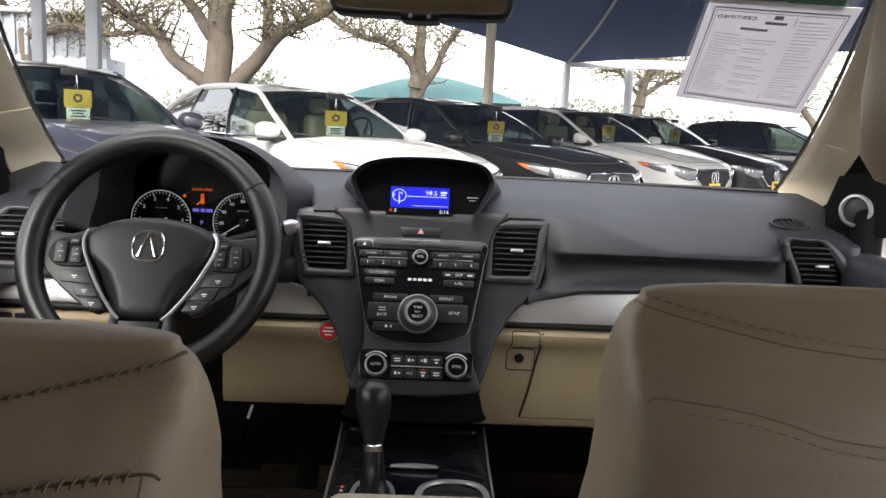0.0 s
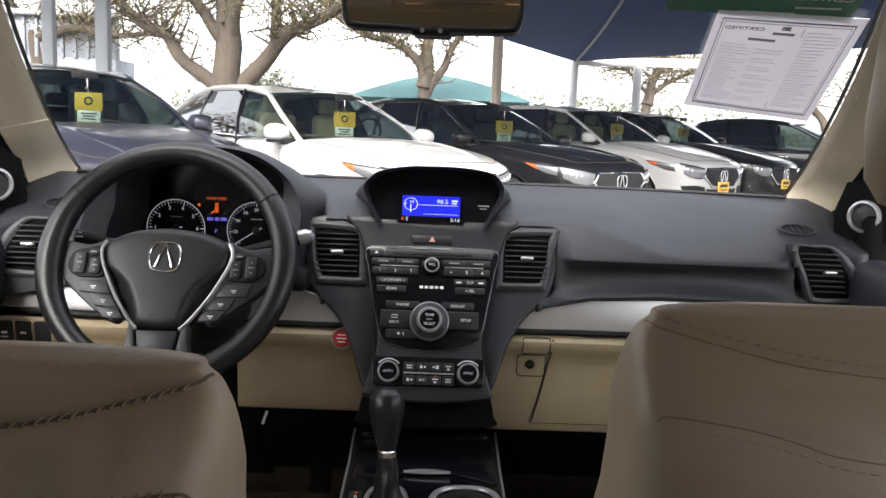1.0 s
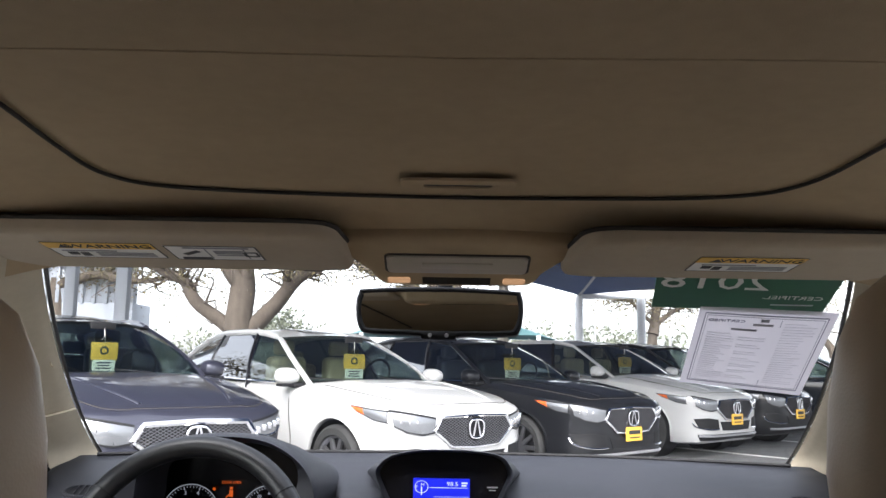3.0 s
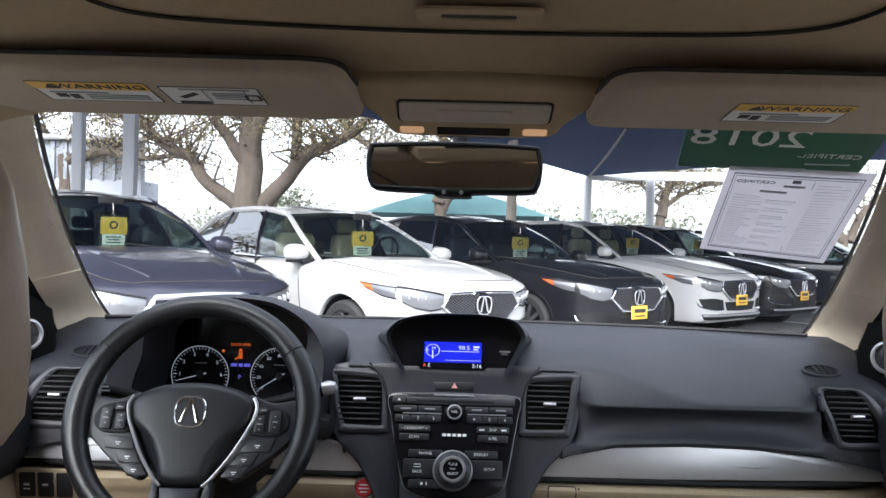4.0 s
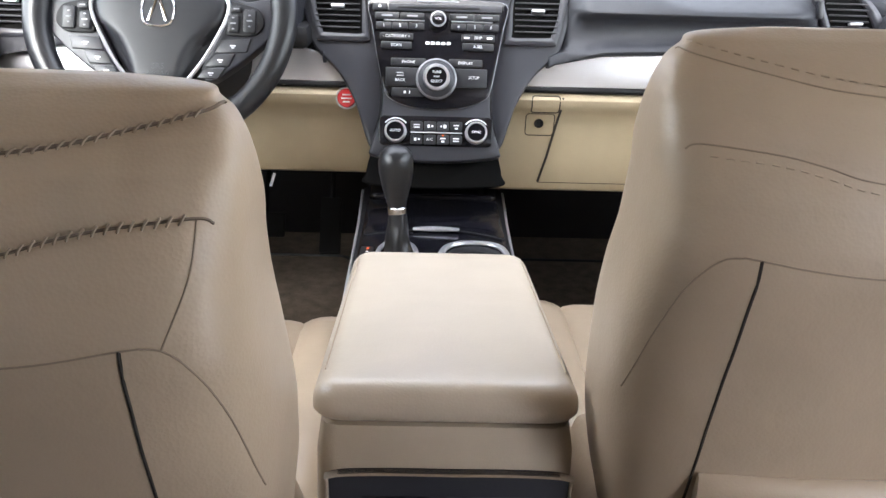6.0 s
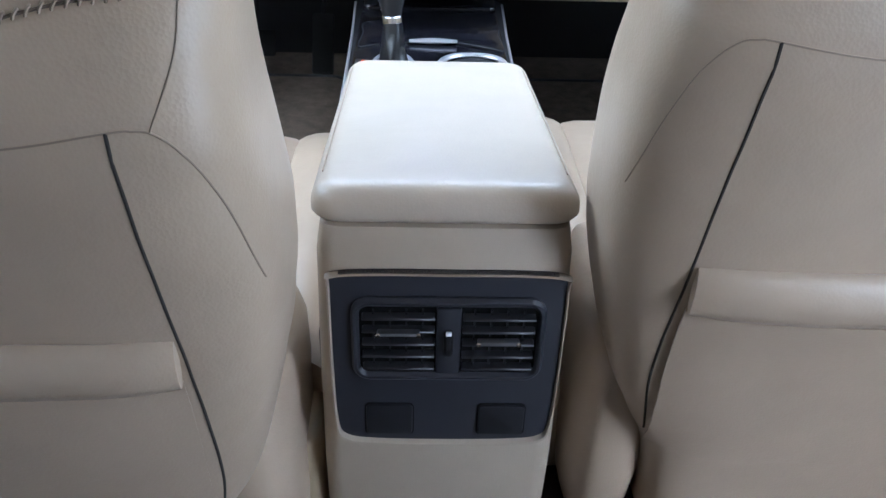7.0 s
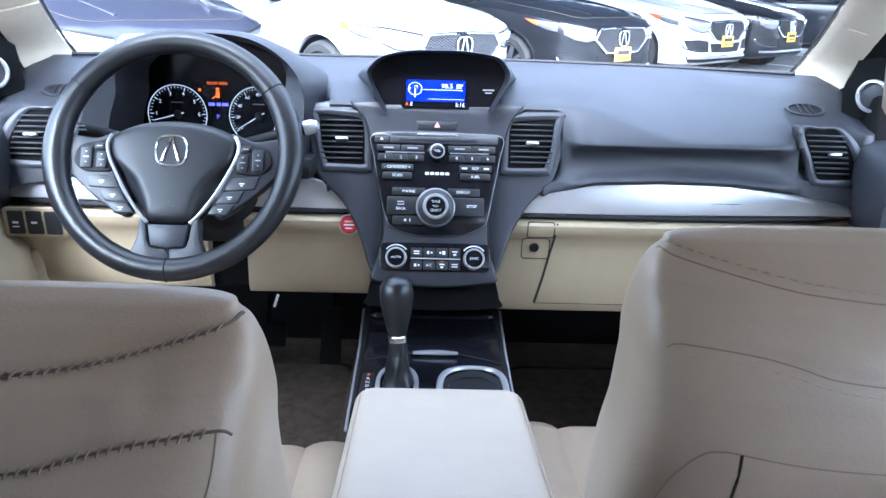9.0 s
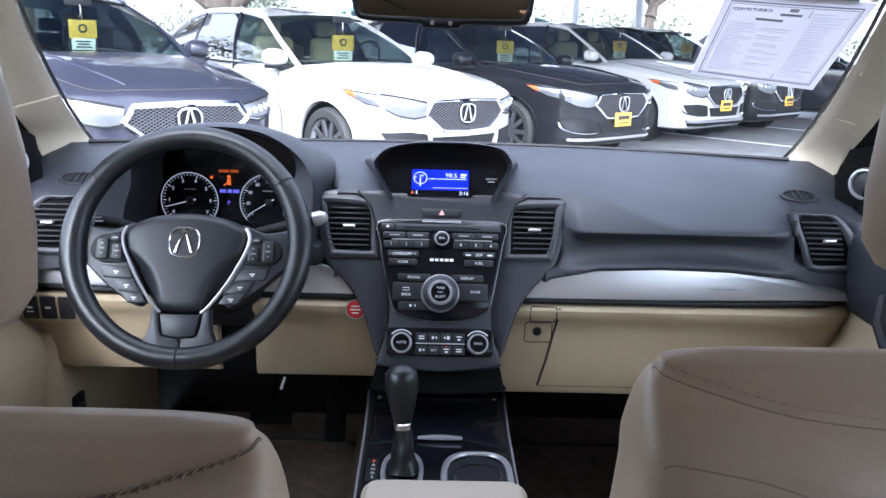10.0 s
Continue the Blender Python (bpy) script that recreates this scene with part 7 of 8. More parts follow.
        # lower side intakes
        patch("side_intake", [(s * 0.48, 0.53 + tall * 0.5), (s * 0.66, 0.555 + tall * 0.5), (s * 0.82, 0.54 + tall * 0.5)], [(s * 0.46, 0.40 + tall * 0.5), (s * 0.64, 0.40 + tall * 0.5), (s * 0.78, 0.42 + tall * 0.5)], BLACK, t, off=0.006)
        part("intake_trim", tube([front(s * y, z + tall * 0.5, 0.012) for y, z in smooth_poly([(0.46, 0.395), (0.64, 0.39), (0.80, 0.425), (0.83, 0.50)], 5, False)], 0.011, 6), CHROME if gm is CHROME else BLACK, t)
    patch("lower_intake", [(-0.42, 0.50 + tall * 0.5), (0, 0.49 + tall * 0.5), (0.42, 0.50 + tall * 0.5)], [(-0.36, 0.38 + tall * 0.4), (0, 0.37 + tall * 0.4), (0.36, 0.38 + tall * 0.4)], BLACK, t, off=0.006)
    patch("lower_trim", [(-0.80, 0.335 + tall * 0.3), (-0.4, 0.335 + tall * 0.3), (0, 0.335 + tall * 0.3), (0.4, 0.335 + tall * 0.3), (0.80, 0.335 + tall * 0.3)], [(-0.76, 0.25 + tall * 0.3), (-0.4, 0.25 + tall * 0.3), (0, 0.26 + tall * 0.3), (0.4, 0.25 + tall * 0.3), (0.76, 0.25 + tall * 0.3)], BLACK, t, off=0.012)
    def above(x, y, off=0.001):
        h = tree.ray_cast(Vector((x, y, 3)), Vector((0, 0, -1)))
        return (h[0] + Vector((0, 0, off))) if h[0] else Vector((x, y, 1.0))
    for s in (-1, 1):
        part("hood_gap", tube([above(x * hl, s * y * hw) for x, y in smooth_poly([(0.46, 0.84), (0.60, 0.84), (0.75, 0.81), (0.86, 0.75), (0.92, 0.66), (0.945, 0.5), (0.955, 0.25), (0.957, 0.0)], 4, False)], 0.0045, 5), GAP, t)
        part("hood_crease", tube([above(x * hl, s * y * hw, -0.012) for x, y in smooth_poly([(0.47, 0.60), (0.65, 0.55), (0.80, 0.47), (0.92, 0.38)], 4, False)], 0.022, 8), paint, t)
    part("chin_strip", tube([front(y / 10 * 0.78, 0.315 + tall * 0.3, 0.008) for y in range(-10, 11)], 0.018, 6), SILVER if gm is CHROME else BLACK, t)
    if plate:
        pp = front(0.0, 0.53 + tall * 0.4, 0.03)
        pl = part("plate", box(0.012, 0.31, 0.155, 0.004, at=pp), LABELY, t, "yellow dealer plate with dark print")
        part("print", joined(box(0.004, 0.22, 0.045, at=pp + Vector((0.008, 0, 0.02))), box(0.004, 0.20, 0.015, at=pp + Vector((0.008, 0, -0.04)))), INK, pl, smooth=0)
    # wheels
    for x in wx:
        for s in (-1, 1):
            Wm = Matrix.Translation((x, s * (hw - 0.13), rr - 0.01)) @ Matrix.Rotation(radians(-s * 90), 4, "X")
            w = part("wheel", lathe([(0.0, -0.06), (0.20, -0.06), (0.25, -0.02), (0.245, 0.02), (0.10, 0.02), (0.0, 0.02)], 32, Wm), BLACK, t)
            part("tyre", lathe([(0.255, -0.11), (0.33, -0.115), (rr - 0.008, -0.09), (rr, -0.05), (rr, 0.05), (rr - 0.008, 0.09), (0.33, 0.112), (0.27, 0.11), (0.255, 0.09)], 40, Wm), RUBBER, w, "black tyre")
            sp = [prism([(0.035, -0.028), (0.245, -0.022), (0.245, 0.022), (0.035, 0.028)], 0.03, 0.008, M=Wm @ Matrix.Rotation(radians(36 * k), 4, "Z") @ Matrix.Translation((0, 0, 0.055))) for k in range(10)]
            part("rim", joined(lathe([(0.235, 0.05), (0.25, 0.09), (0.262, 0.095), (0.258, 0.03)], 40, Wm), lathe([(0.0, 0.09), (0.05, 0.088), (0.06, 0.06)], 24, Wm), *sp), RIM, w, "silver spoked alloy rim")
    part("wheel_liner", joined(*[lathe([(rr + 0.034, -0.30), (rr + 0.034, -0.01)], 24, Matrix.Translation((x, s * (hw - 0.03), rr)) @ Matrix.Rotation(radians(-s * 90), 4, "X")) for x in wx for s in (-1, 1)]), BLACK, t)
    part("arch_trim", joined(*[tube([flank(x + (rr + 0.055) * math.cos(a), rr + (rr + 0.055) * math.sin(a), s, 0.006) for a in [math.pi * k / 16 for k in range(17)]], 0.012, 5) for x in wx for s in (-1, 1)]), paint, t)
    # greenhouse: pillars from base to top
    zt = H - 0.05
    P = {"A": ((hl * 0.38, hw * 0.86, belt - 0.03), (hl * 0.00, hw * 0.655, zt - 0.065)), "B": ((hl * -0.07, hw * 0.945, belt - 0.01), (hl * -0.16, hw * 0.685, zt - 0.005)),
         "C": ((hl * -0.46, hw * 0.945, belt + 0.02), (hl * -0.47, hw * 0.685, zt - 0.01)), "D": ((hl * -0.86, hw * 0.84, belt + 0.06), (hl * -0.70, hw * 0.62, zt - 0.09))}
    P = {k: (Vector(a), Vector(b)) for k, (a, b) in P.items()}
    def bow(a, b, f, s, k=0.03):
        rise = 0.022 if a.x > 0 else 0.0
        p = a.lerp(b, f) + Vector((0, k * math.sin(math.pi * f), rise * math.sin(math.pi * f)))
        return Vector((p.x, p.y * s, p.z))
    def screen(cb, ct, key, nm, curve):
        rows = []
        for j in range(9):
            f = j / 8
            e = bow(*P[key], f, 1)
            rows.append([Vector(((cb + (ct - cb) * f) + (e.x - (cb + (ct - cb) * f)) * abs(u) ** 2.2, e.y * u, e.z + (0.025 * f + 0.012) * (1 - u * u) + curve * math.sin(math.pi * f))) for u in [q / 8 for q in range(-8, 9)]])
        return part(nm, sheet(rows, 0.006), TINT, t, "dark reflective glass")
    screen(hl * 0.50, hl * 0.085, "A", "windshield", 0.012)
    screen(-hl * 0.95, -hl * 0.76, "D", "rear_window", 0.0)
    def glass_edge(f, u, lift=0.006):
        e = bow(*P["A"], f, 1)
        c = hl * 0.50 + (hl * 0.085 - hl * 0.50) * f
        return Vector((c + (e.x - c) * abs(u) ** 2.2 + lift, e.y * u, e.z + (0.025 * f + 0.012) * (1 - u * u) + 0.012 * math.sin(math.pi * f) + lift))
    part("cowl", tube([glass_edge(0.0, u / 10, 0.0) + Vector((0.02, 0, -0.004)) for u in range(-10, 11)], 0.030, 6, flat=0.5), BLACK, t, "black cowl at the foot of the windscreen")
    part("glass_border", tube([glass_edge(0.97, u / 10) for u in range(-10, 11)], 0.016, 5, flat=0.5), BLACK, t)
    for s in (-1, 1):
        part("wiper", tube([glass_edge(0.03, 0.05 + s * 0.42, 0.012), glass_edge(0.06, 0.05 + s * 0.42 - 0.30, 0.016), glass_edge(0.10, 0.05 + s * 0.42 - 0.62, 0.014)], 0.007, 5), BLACK, t)
    for s in (-1, 1):
        for a, b, nm in (("A", "B", "front_window"), ("B", "C", "rear_door_window"), ("C", "D", "quarter_window")):
            rows = [[bow(P[a][0], P[a][1], f, s).lerp(bow(P[b][0], P[b][1], f, s), q / 6) for q in range(7)] for f in [j / 6 for j in range(7)]]
            part(nm, sheet(rows, 0.006), DOORGLASS if nm == "front_window" else SIDEGLASS, t, "clear side glass" if nm == "front_window" else "dark privacy glass")
        for k, r, mt in (("A", 0.034, paint), ("B", 0.028, GLOSS), ("C", 0.028, GLOSS), ("D", 0.055, paint)):
            part("pillar", tube([bow(P[k][0], P[k][1], j / 8, s) + Vector((0, s * 0.002, 0)) for j in range(-1, 9)], r, 8, flat=0.6), mt, t)
        rail = [bow(P[k][0], P[k][1], 1, s) for k in "ABCD"]
        part("roof_rail", tube(smooth_poly(rail, 5, False), 0.036, 8), paint, t)
        base = [bow(P[k][0], P[k][1], 0.02, s) + Vector((0, s * 0.008, 0)) for k in "ABCD"]
        part("belt_strip", tube(smooth_poly(base, 5, False), 0.012, 6), CHROME, t, "bright window strip")
        # mirror
        mp = bow(P["A"][0], P["A"][1], 0.0, s) + Vector((-0.16, s * 0.17, 0.09))
        mr = part("side_mirror", loft([[mp + Vector((dx, ky * 0.125 * sgnpow(math.cos(a), 0.8), kz * 0.088 * sgnpow(math.sin(a), 0.8))) for a in [2 * math.pi * q / 20 for q in range(20)]]
                                       for dx, ky, kz in ((-0.06, 0.96, 0.96), (-0.05, 1.0, 1.0), (0.0, 0.98, 0.95), (0.05, 0.82, 0.75), (0.075, 0.4, 0.4))]), paint, t)
        part("mirror_base", box(0.12, 0.16, 0.05, 0.02, at=mp + Vector((0.02, -s * 0.10, -0.085))), BLACK, mr)
        part("mirror_skirt", box(0.12, 0.20, 0.03, 0.012, at=mp + Vector((-0.005, 0, -0.085))), BLACK, mr)
        # doors: gaps, handles, sill cladding
        for x0, x1 in ((hl * 0.30, hl * -0.09), (hl * -0.09, hl * -0.49)):
            zb, ztp = 0.34, belt - 0.03
            loop = [(x0, ztp), (x0 - 0.02, 0.7), (x0 + 0.02, 0.42), (x0 - 0.05, zb)] + [(x1 + 0.05, zb), (x1, 0.42), (x1, 0.8), (x1, ztp)]
            part("door_gap", tube([flank(x, z, s, 0.0) for x, z in smooth_poly(loop, 4, False)], 0.005, 5), GAP, t)
            hp = flank(x1 + 0.18, belt - 0.17, s, 0.02)
            part("door_handle", box(0.20, 0.03, 0.03, 0.012, at=hp), CHROME, t)
        part("sill_cladding", tube([flank(x / 10 * hl * 0.55, 0.30, s, -0.01) for x in range(-10, 11)], 0.04, 8), BLACK, t)
        # tail lamp
        part("tail_lamp", box(0.20, 0.05, 0.16, 0.03, at=flank(-hl * 0.93, 0.98 + T, s, 0.0)), material("tail_red", (0.3, 0.01, 0.01), 0.2, coat=1.0) if "tail_red" not in bpy.data.materials else bpy.data.materials["tail_red"], t)
    rows = []
    top = [bow(P[k][0], P[k][1], 1, 1) for k in "ABCD"]
    ts = smooth_poly(top, 5, False)
    fx, rx = hl * 0.085, -hl * 0.76
    for q, p in enumerate(ts):
        f = q / (len(ts) - 1)
        cxm = fx + (rx - fx) * f
        rows.append([Vector((cxm + (p.x - cxm) * abs(u) ** 2.2, p.y * u, p.z + (0.037 + 0.018 * math.sin(math.pi * f)) * (1 - u * u))) for u in [k / 8 for k in range(-8, 9)]])
    part("roof", sheet(rows, 0.02), paint, t)
    part("sunroof", sheet([[v + Vector((0, 0, 0.006)) for v in r[5:12]] for r in rows[2:7]], 0.003), GLOSS, t, "dark sunroof glass")
    part("antenna", loft([[(rx + 0.35 + dx, 0.02 * k * math.cos(a), zt + 0.03 + z) for a in [2 * math.pi * q / 8 for q in range(8)]] for dx, z, k in ((0.08, 0.0, 0.4), (0.0, 0.03, 1.0), (-0.06, 0.07, 0.4))], caps=False), paint, t)
    # seats and dash behind the glass
    part("interior_floor", box(L * 0.62, W * 0.84, 0.05, 0.01, at=(-hl * 0.25, 0, belt - 0.42)), BLACK, t)
    trim = BEIGE if paint is WHITEP else BUTTON
    for s in (-1, 1):
        part("door_trim", box(L * 0.42, 0.06, 0.40, 0.02, at=(-hl * 0.10, s * (hw - 0.16), belt - 0.22)), trim, t)
    part("interior_dash", box(0.42, W * 0.76, 0.12, 0.04, at=(hl * 0.33, 0, belt - 0.045)), BLACK, t)
    for s in (-1, 1):
        part("front_seat", joined(box(0.18, 0.48, 0.62, 0.07, 3, at=(-hl * 0.10, s * 0.38, belt - 0.05), M=None), box(0.10, 0.26, 0.17, 0.045, 3, at=(-hl * 0.125, s * 0.38, belt + 0.36))), trim, t)
        part("rear_seat", joined(box(0.18, 0.60, 0.55, 0.07, 3, at=(-hl * 0.50, s * 0.36, belt - 0.10)), box(0.09, 0.24, 0.14, 0.04, 3, at=(-hl * 0.515, s * 0.38, belt + 0.26))), trim, t)
    part("driver_wheel", tube([(hl * 0.19 + 0.05 * math.sin(a), 0.38 + 0.18 * math.cos(a), belt + 0.07 + 0.17 * math.sin(a)) for a in [2 * math.pi * k / 24 for k in range(24)]], 0.014, 6, True), BLACK, t)
    if tag:
        xt, zt0 = hl * 0.22, belt + 0.215
        TG = Matrix.Translation((xt, tag_y, zt0)) @ Matrix.Rotation(radians(-28), 4, "Z")
        ht_ = part("hang_tag", box(0.004, 0.235, 0.160, 0.002, M=TG), LABELY, t, "yellow hanging stock tag")
        part("tag_print", lathe([(0.022, 0), (0.022, 0.002), (0.040, 0.002), (0.040, 0)], 16, TG @ Matrix.Translation((0.002, 0, 0.005)) @ Matrix.Rotation(radians(90), 4, "Y")), INK, ht_)
        part("tag_slip", box(0.004, 0.20, 0.10, 0.002, at=(0, 0, -0.132), M=TG), LABELW, ht_, "white slip with print bars")
        part("slip_print", joined(*[box(0.002, 0.13 - 0.03 * (k % 2), 0.012, at=(0.003, 0, -0.108 - 0.025 * k), M=TG) for k in range(3)]), INK, ht_, smooth=0)
        part("tag_cord", tube([(xt, tag_y, zt0 + 0.08), (xt - 0.01, tag_y * 0.5, zt0 + 0.23)], 0.003, 5), LABELW, ht_)
        part("inner_mirror", box(0.03, 0.24, 0.065, 0.012, at=(xt - 0.02, 0, zt0 + 0.235)), BLACK, t)
    t.matrix_basis = M
    return t


def park(name, label, paint, nose_x, nose_y, turn, L=4.75, **kw):
    a = radians(turn)
    d = Vector((math.sin(a), -math.cos(a), 0))
    c = Vector((nose_x, nose_y, 0)) - d * L / 2
    M = GROUND @ Matrix.Translation(c) @ Matrix.Rotation(math.atan2(d.y, d.x), 4, "Z")
    return car(name, label, paint, M, L=L, **kw)


park("parked_car", "dark grey metallic crossover with a yellow hang tag", GREYP, -1.85, 8.75, 43.5, L=4.95, W=1.97, H=1.72, tall=0.06, plate=False, tag_y=0.02, frame_r=0.024)
park("parked_car", "white crossover with a bright mesh grille and yellow hang tag", WHITEP, 0.30, 10.20, 43.5, plate=False)
park("parked_car", "black crossover with chrome-edged lamps and yellow plate", BLACKP, 2.18, 12.09, 43)
park("parked_car", "white crossover with a yellow plate between black cars", WHITEP, 4.28, 14.70, 42, L=4.95, W=1.97, H=1.72, tall=0.06)
park("parked_car", "black crossover with a chrome grille bar and yellow plate", BLACKP, 5.90, 16.35, 44, L=4.95, W=1.97, H=1.72, tall=0.06)
park("parked_car", "black crossover parked at the end of the row", BLUEP, 9.6, 18.6, 62, L=4.95, W=1.97, H=1.72, tall=0.06, tag=False, plate=False)


# ---- ground, sky line and the rest of the lot ----
tagged(part("ground", sheet([[(x, y, 0) for x in (-600, -60, -15, 0, 15, 60, 600)] for y in (-600, -60, -10, 0, 10, 20, 40, 90, 700)], 0.0, GROUND), ASPHALT, smooth=0), "grey asphalt of the car lot", "ground", kind="structure")
for k in range(9):
    nx, ny = -3.2 + 2.02 * k + 0.6, 7.2 + 1.95 * k - 0.8
    a = radians(42)
    d = Vector((math.sin(a), -math.cos(a), 0))
    tagged(part("parking_line", box(0.10, 5.2, 0.006, M=GROUND @ Matrix.Translation(Vector((nx, ny, 0.004)) - d * 2.2) @ Matrix.Rotation(math.atan2(d.y, d.x) - math.pi / 2, 4, "Z")), LINEP, smooth=0), "worn white parking bay line", "road marking", group="bay lines", kind="structure")


def limb(path, r0, r1, seg=10, wob=0.12):
    P = smooth_poly(path, 6, False)
    n = len(P)
    P = [p + Vector((noise.noise(p * 1.3), noise.noise(p * 1.3 + Vector((7, 0, 0))), 0.5 * noise.noise(p * 1.1 + Vector((0, 9, 0))))) * wob for p in P]
    return P, tube(P, [r0 + (r1 - r0) * (k / (n - 1)) ** 0.8 for k in range(n)], seg)


def leaf_cloud(centers, per, spread, size, seed):
    """Loose small leaves in uneven clumps."""
    rnd = random.Random(seed)
    verts, faces = [], []
    for c, k in centers:
        for _ in range(int(per * k)):
            p = Vector(c) + Vector((rnd.gauss(0, spread), rnd.gauss(0, spread), rnd.gauss(0, spread * 0.6)))
            u = Vector((rnd.uniform(-1, 1), rnd.uniform(-1, 1), rnd.uniform(-1, 1))).normalized()
            v = u.cross(Vector((rnd.uniform(-1, 1), rnd.uniform(-1, 1), rnd.uniform(-1, 1)))).normalized()
            s = size * rnd.uniform(0.6, 1.3)
            i = len(verts)
            verts += [p - u * s, p + v * s * 0.45, p + u * s, p - v * s * 0.45]
            faces.append((i, i + 1, i + 2, i + 3))
    bm = bmesh.new()
    me = bpy.data.meshes.new("leaves")
    me.from_pydata(verts, [], faces)
    bm.from_mesh(me)
    bpy.data.meshes.remove(me)
    return bm


def tree(label, at, limbs, trunk, leaf_per, seed, leaf_size=0.09, spread=0.55, twigs=4, mat=LEAF, group="oaks"):
    """trunk: path and radii; limbs: (path, r0, r1), all relative to the foot."""
    t = thing("tree", label, "tree", at, group=group)
    o = Vector(at)
    rnd = random.Random(seed)
    _, bm = limb([o + Vector(p) for p in trunk[0]], trunk[1], trunk[2], 14, 0.06)
    tr = part("trunk", bm, BARK, t)
    pieces, ends = [], []
    for path, r0, r1 in limbs:
        P, b = limb([o + Vector(p) for p in path], r0, r1)
        part("limb", b, BARK, t)
        for k in range(3, len(P)):
            f = k / len(P)
            for _ in range(twigs if f > 0.3 else 1):
                d = Vector((rnd.uniform(-1, 1), rnd.uniform(-1, 1), rnd.uniform(-0.35, 0.9)))
                ln = rnd.uniform(0.6, 1.9) * (0.6 + 0.6 * f)
                q = P[k] + d * ln
                mid = P[k] + d * ln * 0.5 + Vector((rnd.uniform(-.2, .2), rnd.uniform(-.2, .2), rnd.uniform(-0.1, .25)))
                pieces.append(tube([P[k], mid, q], [max(0.012, r1 * 0.5 + 0.01), 0.016, 0.006], 5))
                if q.z - o.z > 3.1 + rnd.uniform(-0.5, 1.0) or rnd.random() < 0.10:
                    ends.append((q, rnd.uniform(0.5, 2.2)))
                    ends.append((mid, rnd.uniform(0.1, 0.9)))
    part("twigs", joined(*pieces), BARK, t)
    ob = part("crown", leaf_cloud(ends, leaf_per, spread, leaf_size, seed), mat, t, "sparse olive and brown leaves", smooth=0)
    return t


tree("large spreading live oak with a forked grey trunk", (-4.05, 20, 0),
     [(((-0.1, 0, 1.85), (-0.7, 0.0, 2.3), (-1.15, 0.1, 2.85), (-1.75, 0.1, 3.15), (-2.3, 0, 3.7), (-3.4, -0.3, 3.9), (-4.6, -0.8, 4.3)), 0.17, 0.05),
      (((0.0, 0, 1.9), (0.05, 0.1, 3.1), (0.1, 0.2, 4.2), (-0.2, 0.2, 5.4), (-0.6, 0, 7.0)), 0.31, 0.08),
      (((0.05, 0.05, 2.8), (0.45, -0.2, 4.0), (0.9, -0.4, 5.6), (1.2, -0.6, 7.0)), 0.18, 0.05),
      (((0.1, 0, 1.7), (0.8, 0.0, 2.4), (1.3, -0.1, 3.0), (2.05, -0.3, 3.35), (3.1, -0.8, 4.0), (4.2, -1.4, 4.3)), 0.20, 0.06),
      (((1.05, 0, 2.75), (1.0, 0, 3.6), (1.15, 0.2, 4.8), (1.6, 0.3, 6.0)), 0.14, 0.04),
      (((0.0, 0.1, 2.7), (-0.75, 0.4, 3.7), (-1.9, 0.9, 4.8), (-3.0, 1.0, 5.6)), 0.15, 0.04),
      (((0.08, 0.15, 3.8), (-0.7, -0.8, 4.8), (-1.5, -1.6, 5.2)), 0.13, 0.03)],
     (((0.05, 0, 0), (0.05, 0, 0.9), (0.0, 0, 1.7), (0.0, 0, 2.75)), 0.44, 0.20), 60, 3, 0.032, 0.30)
tree("slim live oak with two leaning limbs", (-0.1, 28, 0),
     [(((0, 0, 2.4), (-0.2, 0, 3.2), (-0.9, 0, 3.7), (-1.9, 0, 3.9), (-3.0, 0, 4.8)), 0.18, 0.05),
      (((0, 0, 2.4), (0.1, 0, 3.6), (0.0, 0, 4.8), (-0.3, 0, 6.5)), 0.24, 0.06),
      (((0.1, 0, 2.2), (0.5, 0, 2.9), (1.1, 0, 4.0), (2.2, -0.2, 4.9), (3.6, -0.4, 5.3)), 0.16, 0.04)],
     (((0, 0, 0), (0.05, 0, 1.2), (0, 0, 2.6)), 0.30, 0.16), 40, 9, 0.042, 0.40)
tree("thin live oak behind the shade sail", (7.05, 30, 0),
     [(((0, 0, 2.2), (0.1, 0, 3.0), (0.4, 0, 3.8), (0.3, 0, 5.0)), 0.20, 0.06), (((0.1, 0, 2.6), (0.8, 0, 3.0), (1.6, 0.2, 3.3), (2.8, 0.2, 3.4)), 0.10, 0.03), (((0.05, 0, 2.5), (-0.6, 0, 3.2), (-1.2, 0, 3.3)), 0.08, 0.03)],
     (((0, 0, 0), (-0.05, 0, 1.2), (0, 0, 2.4)), 0.28, 0.14), 44, 11, 0.050, 0.40)
tree("leaning live oak at the far end of the lot", (13.5, 31, 0),
     [(((-0.2, 0, 1.6), (-0.6, 0, 2.4), (-1.2, 0, 3.2), (-2.4, 0, 3.7)), 0.16, 0.04), (((0.1, 0, 1.6), (0.6, 0, 2.6), (1.6, 0, 3.4), (2.6, 0, 4.0)), 0.16, 0.04)],
     (((0, 0, 0), (-0.1, 0, 0.9), (-0.1, 0, 1.8)), 0.26, 0.13), 50, 13, 0.050, 0.42)
